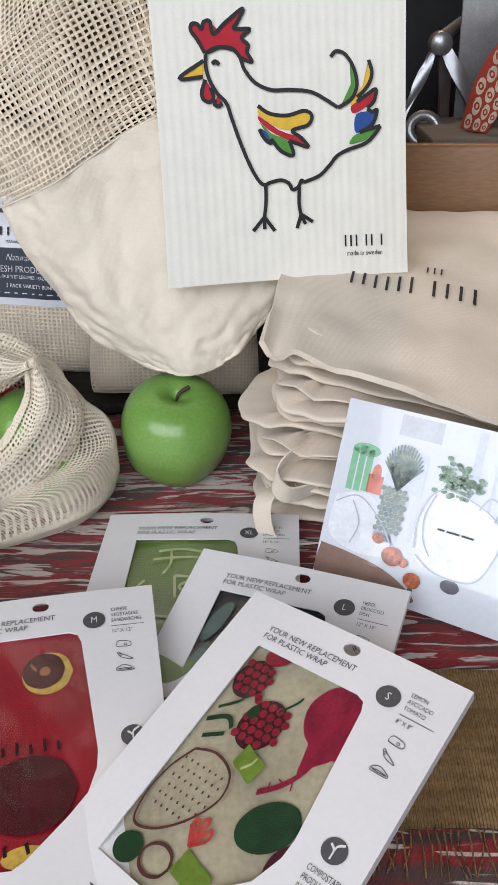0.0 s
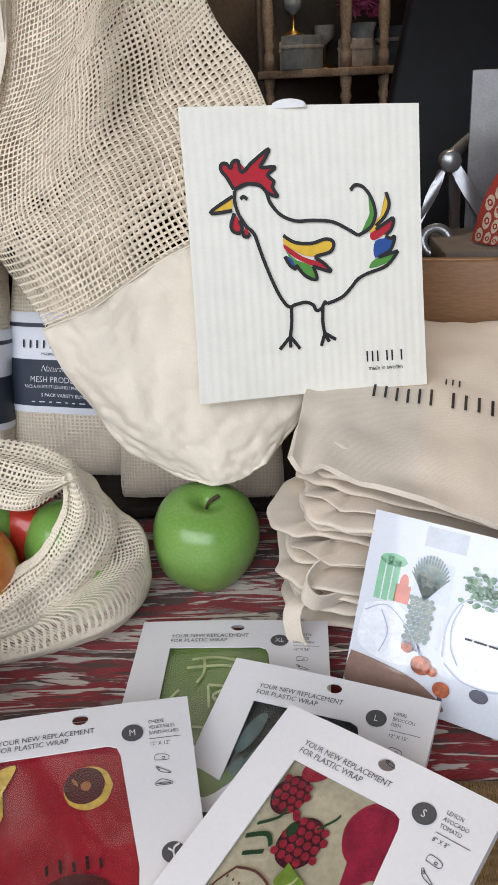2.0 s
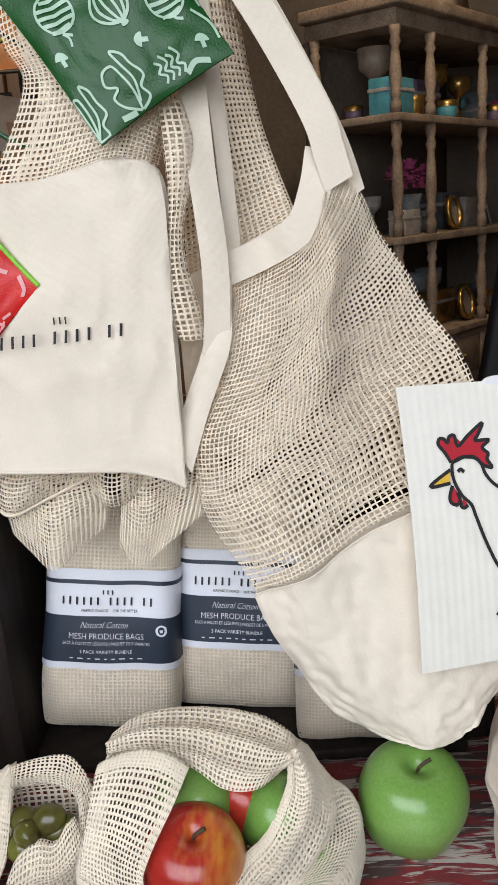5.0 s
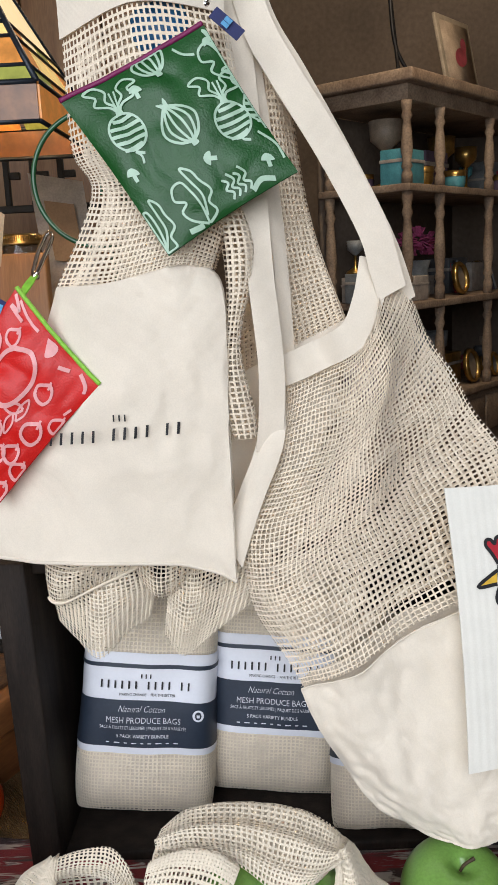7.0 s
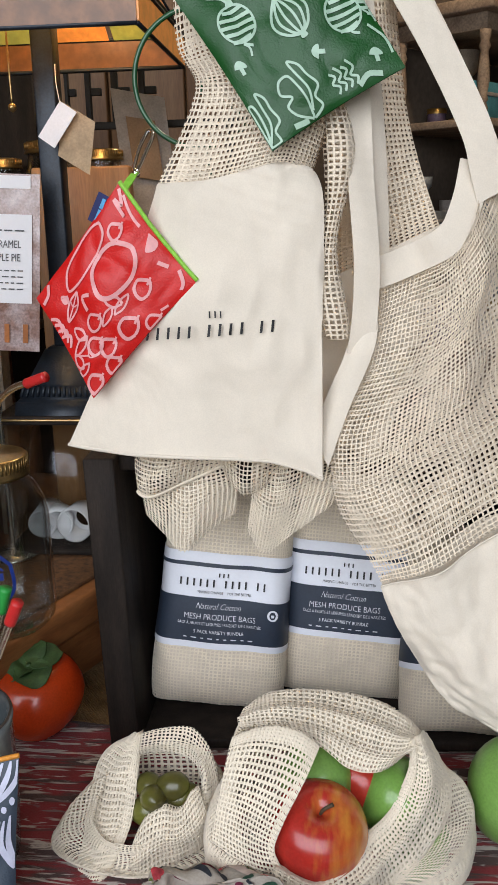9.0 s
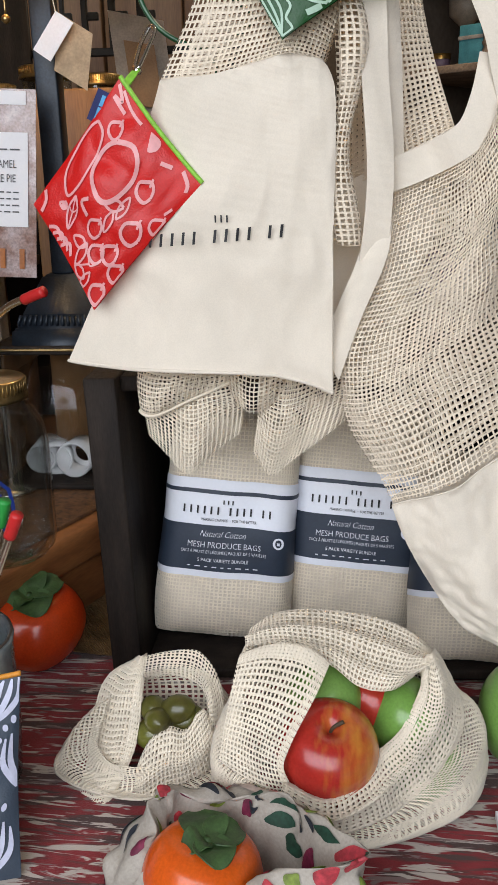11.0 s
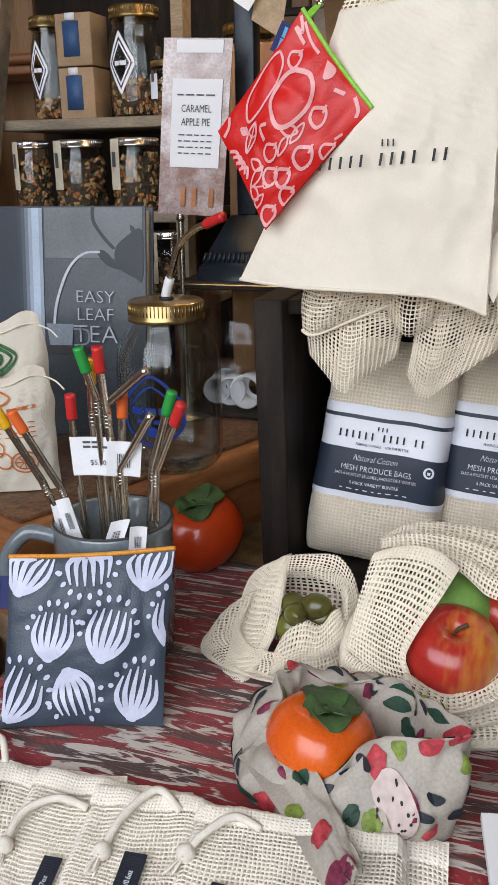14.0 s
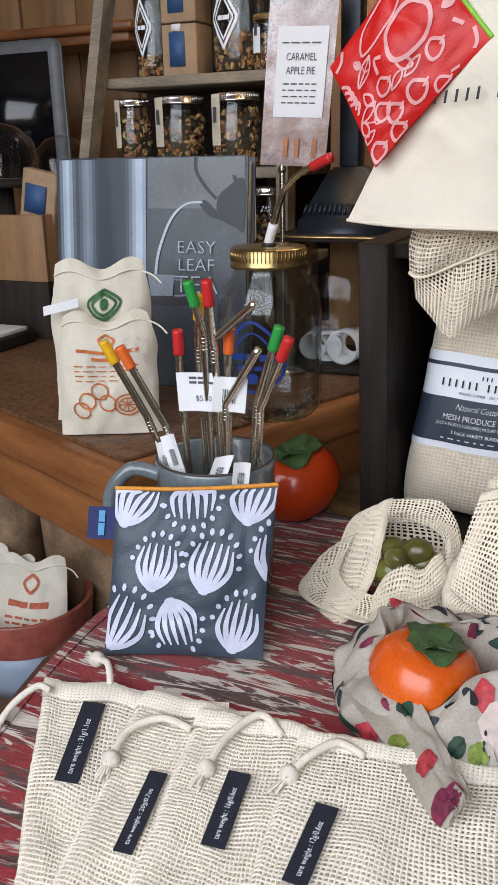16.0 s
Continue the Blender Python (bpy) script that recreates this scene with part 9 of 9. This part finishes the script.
paper_bag(-0.98, 0.84, -0.305, 0.17, 0.31, 0.10, 10, "crumpled brown paper bag with its top folded over")
paper_bag(-0.80, 0.87, -0.305, 0.17, 0.325, 0.09, -8, "tall brown paper bag standing against the counter")
paper_bag(-1.10, 0.78, -0.305, 0.15, 0.24, 0.10, 20, "brown paper bag half hidden behind the pot")
for x, y, rz, h in ((-0.720, 0.735, 10, 0.070), (-0.745, 0.690, 0, 0.050), (-0.690, 0.790, 0, 0.085)):
    cj = thing("spice_jar", (x, y, -0.305), "small dark jar with a brown cap and cream label", "jar", "small jars on the bench")
    part("bottle", lathe([(0.0, 0), (0.024, 0), (0.026, 0.004), (0.026, h), (0.022, h + 0.006), (0.0, h + 0.006)], 24, Matrix.Translation((x, y, -0.305)), cap=False), material("dark_tea_glass", (0.03, 0.022, 0.015), 0.15, coat=0.5), cj)
    part("cap", lathe([(0.0, 0.026 + h), (0.024, 0.026 + h), (0.025, 0.022 + h), (0.025, h + 0.006), (0.0, h + 0.006)], 24, Matrix.Translation((x, y, -0.305)), cap=False), CRATE, cj)
mb = thing("match_box", (-0.700, 0.700, -0.305), "cream cardboard box with dark print", "box")
fm = part("carton", bx(-0.715, -0.690, 0.675, 0.700, -0.305, -0.185, bevel=0.001), material("cream_carton", (0.55, 0.47, 0.33), 0.7), mb)
b = bmesh.new()
bars(b, lambda x, y: Vector((-0.715 + 0.025 * y, 0.6742, -0.305 + 0.12 * x)), 0.25, 0.25, 0.65, 0.25, 2, 3)
bars(b, lambda x, y: Vector((-0.715 + 0.025 * y, 0.6742, -0.305 + 0.12 * x)), 0.35, 0.62, 0.5, 0.14, 3, 3)
part("print", b, GREY_INK, fm)

# ---- right side: shop till area ----
OAK = material("oak_drawer", (0.28, 0.135, 0.047), 0.45, vary=0.15, scale=5, fine=70, bump=0.2, stretch=(1, 8, 8), tint=(0.24, 0.11, 0.04))
tr_ = thing("wooden_tray", (0.34, 0.92, 0), "honey oak tray box on the table behind the totes", "box")
TM = Matrix.Translation((0.105, 0.812, 0)) @ Matrix.Rotation(radians(-9), 4, "Z") @ Matrix.Translation((-0.105, -0.800, 0))
part("front", bx(0.105, 0.62, 0.800, 0.815, 0.0, 0.212, bevel=0.003, m=TM), OAK, tr_)
part("side", bx(0.105, 0.120, 0.815, 1.0, 0.0, 0.212, bevel=0.003, m=TM), OAK, tr_)
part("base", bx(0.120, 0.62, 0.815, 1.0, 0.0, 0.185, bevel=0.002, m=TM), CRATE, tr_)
gb = solo("grey_box", bx(0.205, 0.46, 0.850, 0.985, 0.1855, 0.2085, bevel=0.002), material("grey_board", (0.17, 0.14, 0.115), 0.8, vary=0.1, scale=40, fine=500, bump=0.2), "flat grey-brown cardboard box lying in the oak tray", "box")
REDPAT = material("red_print_fabric", (0.34, 0.035, 0.02), 0.8, vary=0.05, scale=60, bump=0.1)
rp = thing("fabric_strip", (0.25, 0.885, 0.209), "red fabric strip with cream ring pattern leaning on the box", "fabric")
RED_L = spline([(0.239, 0.895, 0.2105), (0.249, 0.898, 0.249), (0.266, 0.900, 0.280), (0.289, 0.905, 0.301), (0.330, 0.910, 0.318)])
RED_R = spline([(0.258, 0.870, 0.2095), (0.272, 0.880, 0.226), (0.288, 0.885, 0.247), (0.320, 0.890, 0.268), (0.360, 0.900, 0.280)])


def red_strip(u, v):
    p = RED_L(v).lerp(RED_R(v), u)
    p.y -= 0.006 * math.sin(math.pi * u)
    return p


fp = part("fabric", sheet(red_strip, 10, 24, thick=0.004), REDPAT, rp)
b = bmesh.new()
for i in range(3):
    for j in range(9):
        FQ = lambda x, y: red_strip(x, y) + Vector((0, -0.0014, 0.0004))
        cx, cy = 0.18 + 0.30 * i + 0.10 * (j % 2), 0.06 + 0.105 * j
        lay_stroke(b, FQ, oval(cx, cy, 0.105, 0.038, 0, 7), 0.030, closed=True, n=10)
        lay_blob(b, FQ, oval(cx, cy, 0.035, 0.012, 0, 5), rings=1)
tagged(part("ring_print", b, material("cream_ink", (0.62, 0.48, 0.36), 0.8), fp), kind="stuff")
mo = thing("till_screen", (0.40, 1.28, 0.0), "large black till screen tilted on a silver stand", "monitor")
MM = Matrix.Translation((0.40, 1.30, 0.30)) @ Matrix.Rotation(radians(13), 4, "Y") @ Matrix.Rotation(radians(-14), 4, "X")
BLKP = material("black_plastic", (0.008, 0.008, 0.010), 0.5, vary=0.1, bump=0.05, spec=0.18)
part("housing", bx(-0.20, 0.40, -0.012, 0.016, -0.22, 0.185, bevel=0.01, seg=3, m=MM), BLKP, mo)
part("back_badge", lathe([(0.030, 0), (0.032, 0.001), (0.030, 0.001)], 32, Matrix.Translation((0.385, 1.282, 0.395)) @ Matrix.Rotation(radians(90), 4, "X")), material("faint_badge", (0.10, 0.10, 0.10), 0.6), mo)
SILVER = material("brushed_silver", (0.42, 0.43, 0.45), 0.35, 0.8, vary=0.05, scale=30, bump=0.05)
for p0, p1 in (((0.228, 1.00, 0.272), (0.190, 0.985, 0.192)), ((0.236, 1.00, 0.278), (0.288, 0.990, 0.190)), ((0.238, 1.00, 0.276), (0.255, 1.06, 0.185))):
    part("stand_leg", ribbon([p0, tuple(lerp(a, c, 0.5) for a, c in zip(p0, p1)), p1], 0.0125, [(0.9, 0.1, 0.4), (0.9, 0.1, 0.4)], thick=0.004, n=8), SILVER, mo)
part("hinge", lathe([(0.0, -0.009), (0.009, -0.009), (0.010, -0.007), (0.010, 0.007), (0.009, 0.009), (0.0, 0.009)], 24, Matrix.Translation((0.234, 1.0, 0.278)) @ Matrix.Rotation(radians(90), 4, "X") @ Matrix.Scale(1.15, 4), cap=False), SILVER, mo)
part("arm", tube([(0.236, 1.01, 0.280), (0.28, 1.12, 0.29), (0.34, 1.27, 0.30)], 0.008, 10), SILVER, mo)
kr = thing("key_ring", (0.225, 0.93, 0.186), "round steel ring lying by the screen stand", "ring")
part("ring", lathe([(0.010, -0.006), (0.018, -0.006), (0.019, 0.0), (0.018, 0.006), (0.010, 0.006), (0.009, 0.0)], 28, Matrix.Translation((0.212, 0.94, 0.203)) @ Matrix.Rotation(radians(70), 4, "X"), cap=False), SILVER, kr)
ac = thing("acrylic_sign", (0.30, 1.0, 0.186), "clear acrylic stand with a printed white notice", "sign")
part("sheet", bx(0.256, 0.40, 1.010, 1.013, 0.186, 0.368, bevel=0.0008), material("acrylic_white", (0.20, 0.195, 0.20), 0.3, coat=0.2), ac)
b = bmesh.new()
for i in range(9):
    lay_stroke(b, lambda x, y: Vector((x, 1.0085, y)), [(0.305 + 0.005 * i, 0.315), (0.305 + 0.005 * i, 0.345)], 0.0014 + 0.001 * (i % 3))
part("barcode", b, GREY_INK, ac)

# ---- tall painted shelf unit far back ----
OLDPAINT = material("worn_cream_paint", (0.29, 0.215, 0.15), 0.7, vary=0.25, scale=14, fine=160, bump=0.5, tint=(0.17, 0.115, 0.078))
UM = Matrix.Translation((0.25, 2.62, 0)) @ Matrix.Rotation(radians(52), 4, "Z")
UL, UD = 1.05, 0.30
un = thing("shelf_unit", (0.5, 3.0, FZ), "tall worn cream shelf unit with turned posts", "shelf unit")
for z in (0.080, 0.387, 0.728):
    part("shelf", bx(-0.02, UL, -0.02, UD, z - 0.022, z, bevel=0.003, m=UM), OLDPAINT, un)
part("cornice", bx(-0.04, UL + 0.02, -0.04, UD, 1.000, 1.035, bevel=0.006, m=UM), OLDPAINT, un)
part("frieze", bx(-0.01, UL, -0.01, UD, 0.955, 1.000, bevel=0.003, m=UM), OLDPAINT, un)
part("back_panel", bx(0.0, UL, UD, UD + 0.015, 0.08, 0.955, m=UM), PLASTER, un)
part("base_cabinet", bx(0.0, UL, 0.0, UD, FZ, 0.058, bevel=0.004, m=UM), OLDPAINT, un)
for i in range(4):
    d0 = part("drawer", bx(0.02 + i * 0.255, 0.255 + i * 0.255, -0.012, 0.0, -0.09, 0.035, bevel=0.004, m=UM), OLDPAINT, un)
    part("knob", lathe([(0.004, 0), (0.010, 0.008), (0.008, 0.014), (0.0005, 0.016)], 14, UM @ Matrix.Translation((0.137 + i * 0.255, -0.012, -0.025)) @ Matrix.Rotation(radians(90), 4, "X")), BRASS, d0)
col = [(0.016, 0.0), (0.016, 0.03), (0.011, 0.045), (0.017, 0.055), (0.012, 0.07), (0.018, 0.11), (0.014, 0.17), (0.011, 0.20), (0.017, 0.215), (0.012, 0.23), (0.016, 0.245), (0.016, 0.264)]
for z0, z1 in ((0.080, 0.365), (0.387, 0.706), (0.728, 0.955)):
    for x, y in ((0.0, 0.0), (0.20, 0.0), (0.55, 0.0), (0.88, 0.0), (0.0, 0.27)):
        part("post", lathe([(r, z0 + h * (z1 - z0) / 0.264) for r, h in col], 14, UM @ Matrix.Translation((x, y, 0))), OLDPAINT, un)
GOLD = material("gilt", (0.50, 0.32, 0.10), 0.3, 0.9, vary=0.15, scale=40, bump=0.1)
TINT = [material("ware_%d" % i, c, 0.5, vary=0.15, scale=40) for i, c in enumerate(((0.42, 0.38, 0.34), (0.08, 0.30, 0.36), (0.30, 0.24, 0.18), (0.10, 0.11, 0.12), (0.35, 0.06, 0.08), (0.22, 0.24, 0.25), (0.14, 0.10, 0.16), (0.55, 0.50, 0.45)))]
PINKF = material("pink_petal", (0.55, 0.10, 0.25), 0.7, vary=0.2, scale=80)
uw = random.Random(33)


def ware(kind, x, y, z, s, mat, label):
    M = UM @ Matrix.Translation((x, y, z))
    if kind == "box":
        ob = thing("gift_box", M.translation, label, "box", "wares on the shelf unit")
        part("carton", bx(-s * 0.6, s * 0.6, -s * 0.4, s * 0.4, 0, s, bevel=s * 0.03, m=M), mat, ob)
        part("lid_band", bx(-s * 0.62, s * 0.62, -s * 0.42, s * 0.42, s * 0.62, s * 0.72, bevel=s * 0.01, m=M), TINT[0], ob)
    elif kind == "frame":
        ob = thing("picture_frame", M.translation, label, "frame", "wares on the shelf unit")
        R = M @ Matrix.Translation((0, 0, s)) @ Matrix.Rotation(radians(80), 4, "X") @ Matrix.Diagonal((0.85, 1, 1, 1))
        part("rim", lathe([(s * 0.78, 0), (s, 0), (s, 0.012), (s * 0.86, 0.02), (s * 0.78, 0.010)], 28, R, cap=False), GOLD, ob)
        part("plate", lathe([(0.0005, 0.004), (s * 0.80, 0.004)], 28, R, cap=False), mat, ob)
    elif kind == "goblet":
        ob = thing("candle_holder", M.translation, label, "candle holder", "wares on the shelf unit")
        part("stem", lathe([(s * 0.30, 0), (s * 0.28, 0.006), (s * 0.05, 0.02), (s * 0.05, s * 0.55)], 18, M), GOLD, ob)
        part("bowl", lathe([(s * 0.05, s * 0.55), (s * 0.24, s * 0.72), (s * 0.26, s), (s * 0.24, s), (s * 0.20, s * 0.74), (0.001, s * 0.60)], 18, M, cap=False), mat, ob)
    elif kind == "votive":
        ob = thing("candle_glass", M.translation, label, "candle glass", "wares on the shelf unit")
        part("cup", lathe([(s * 0.30, 0), (s * 0.40, s * 0.2), (s * 0.42, s * 0.7), (s * 0.38, s * 0.7), (s * 0.30, s * 0.2), (0.001, s * 0.1)], 18, M), mat, ob)
        part("band", lathe([(s * 0.43, s * 0.5), (s * 0.44, s * 0.72), (s * 0.40, s * 0.72)], 18, M, cap=False), GOLD, ob)
    elif kind == "books":
        for i in range(4):
            ob = thing("greeting_card", (M @ Vector((i * s * 0.16, 0, 0))), label, "card", "cards on the shelf unit")
            part("leaf", bx(i * s * 0.2, i * s * 0.2 + s * 0.6, -0.004, 0.004, 0, s * uw.uniform(0.8, 1.0), bevel=0.001, m=M @ Matrix.Rotation(radians(35 + 4 * i), 4, "Z") @ Matrix.Rotation(radians(-14), 4, "X")), TINT[(i * 3 + 3) % 8], ob)
    elif kind == "flowers":
        ob = thing("flower_vase", M.translation, label, "flowers", "wares on the shelf unit")
        part("vase", lathe([(s * 0.16, 0), (s * 0.20, s * 0.1), (s * 0.15, s * 0.4), (s * 0.19, s * 0.55)], 18, M), TINT[5], ob)
        for i in range(3):
            c = M @ Vector((s * 0.28 * (i - 1), 0, s * (0.78 + 0.06 * (i % 2))))
            bm = bmesh.new()
            for k in range(26):
                d = Vector((uw.gauss(0, 1), uw.gauss(0, 1), uw.gauss(0, 1))).normalized()
                box(bm, -0.016, 0.016, -0.010, 0.010, -0.0015, 0.0015, m=Matrix.Translation(c + d * s * 0.13) @ d.to_track_quat("X", "Z").to_matrix().to_4x4())
            part("bloom", bm, PINKF, ob, smooth=False)


for kind, x, y, z, s, m, lb in (("box", 0.06, 0.05, 0.728, 0.10, TINT[1], "teal and white gift box on the upper shelf"), ("goblet", 0.12, 0.14, 0.728, 0.20, TINT[2], "tall gilt candle holder on the upper shelf"), ("votive", 0.20, 0.06, 0.728, 0.085, GOLD, "gold candle glass on the upper shelf"),
                                ("votive", 0.42, 0.06, 0.728, 0.085, TINT[1], "teal candle glass with gilt band"), ("goblet", 0.48, 0.14, 0.728, 0.18, GOLD, "gilt goblet beside the teal candle"), ("goblet", 0.58, 0.10, 0.728, 0.15, GOLD, "short gilt candle holder"), ("votive", 0.78, 0.06, 0.728, 0.09, TINT[6], "plum candle glass with gilt band"), ("box", 0.92, 0.08, 0.728, 0.09, TINT[4], "small red box on the upper shelf"),
                                ("box", 0.03, 0.17, 0.387, 0.09, TINT[5], "grey box on the middle shelf"), ("goblet", 0.03, 0.20, 0.477, 0.10, TINT[5], "glass jug standing on the grey box"), ("flowers", 0.24, 0.10, 0.387, 0.22, PINKF, "pink silk flowers in a small glass vase"), ("box", 0.14, 0.06, 0.387, 0.075, TINT[0], "white folded card box"), ("frame", 0.43, 0.05, 0.387, 0.055, TINT[2], "oval gilt frame on the middle shelf"),
                                ("books", 0.54, 0.08, 0.387, 0.12, TINT[4], "upright greeting card on the middle shelf"), ("books", 0.80, 0.08, 0.387, 0.11, TINT[4], "upright card at the shelf's far end"), ("goblet", 0.40, 0.16, 0.080, 0.17, TINT[5], "clear stemmed glass on the lower shelf"), ("goblet", 0.47, 0.16, 0.080, 0.18, TINT[5], "tall stemmed glass on the lower shelf"),
                                ("box", 0.30, 0.08, 0.080, 0.06, TINT[7], "white and black packet on the lower shelf"), ("box", 0.18, 0.08, 0.080, 0.08, TINT[7], "pale stacked packets on the lower shelf"), ("frame", 0.50, 0.04, 0.080, 0.060, TINT[2], "oval gilt frame on the lower shelf"), ("frame", 0.68, 0.04, 0.080, 0.045, TINT[5], "small round silver frame on the lower shelf"), ("box", 0.44, 0.12, 0.080, 0.11, GOLD, "gilt box frame behind the glasses")):
    ware(kind, x, y, z, s, m, lb)
for i in range(26):
    z = (0.080, 0.387, 0.728)[i % 3]
    kind = ("votive", "goblet", "box", "frame", "goblet")[uw.randrange(5)]
    lb = {"votive": "small tinted candle glass with a gilt band", "goblet": "small gilt and glass candle holder", "box": "small boxed gift with a pale band", "frame": "little oval gilt picture frame"}[kind]
    ware(kind, 0.04 + 0.96 * ((i * 0.618) % 1.0), uw.uniform(0.14, 0.24), z, uw.uniform(0.05, 0.13) * (0.5 if kind == "frame" else 1.0), (TINT + [GOLD])[uw.randrange(9)], lb)
pf = thing("picture_frame", UM @ Vector((0.45, 0.1, 1.035)), "framed print of plain shapes on top of the shelf unit", "frame")
PM = UM @ Matrix.Translation((0.42, 0.08, 1.035)) @ Matrix.Rotation(radians(-12), 4, "X")
part("frame", bx(0, 0.24, 0, 0.012, 0, 0.26, bevel=0.003, m=PM), material("pale_frame", (0.36, 0.30, 0.22), 0.6), pf)
part("print", bx(0.02, 0.22, -0.002, -0.0005, 0.02, 0.24, m=PM), material("faded_print", (0.42, 0.33, 0.24), 0.5, vary=0.2, scale=20), pf)
b = bmesh.new()
for q in (oval(0.13, 0.13, 0.045, 0.03, 20), oval(0.16, 0.17, 0.02, 0.03, -20)):
    lay_blob(b, lambda x, y: PM @ Vector((x, -0.004, y)), q)
part("plain_shape", b, TINT[4], pf)
ea = thing("wire_easel", UM @ Vector((0.2, 0.1, 1.035)), "dark folding easel on the shelf unit", "easel")
for x in (0.10, 0.20):
    part("leg", tube([UM @ Vector((x, 0.08, 1.036)), UM @ Vector((0.15, 0.12, 1.14)), UM @ Vector((0.15, 0.14, 1.30))], 0.006, 8), IRON, ea)
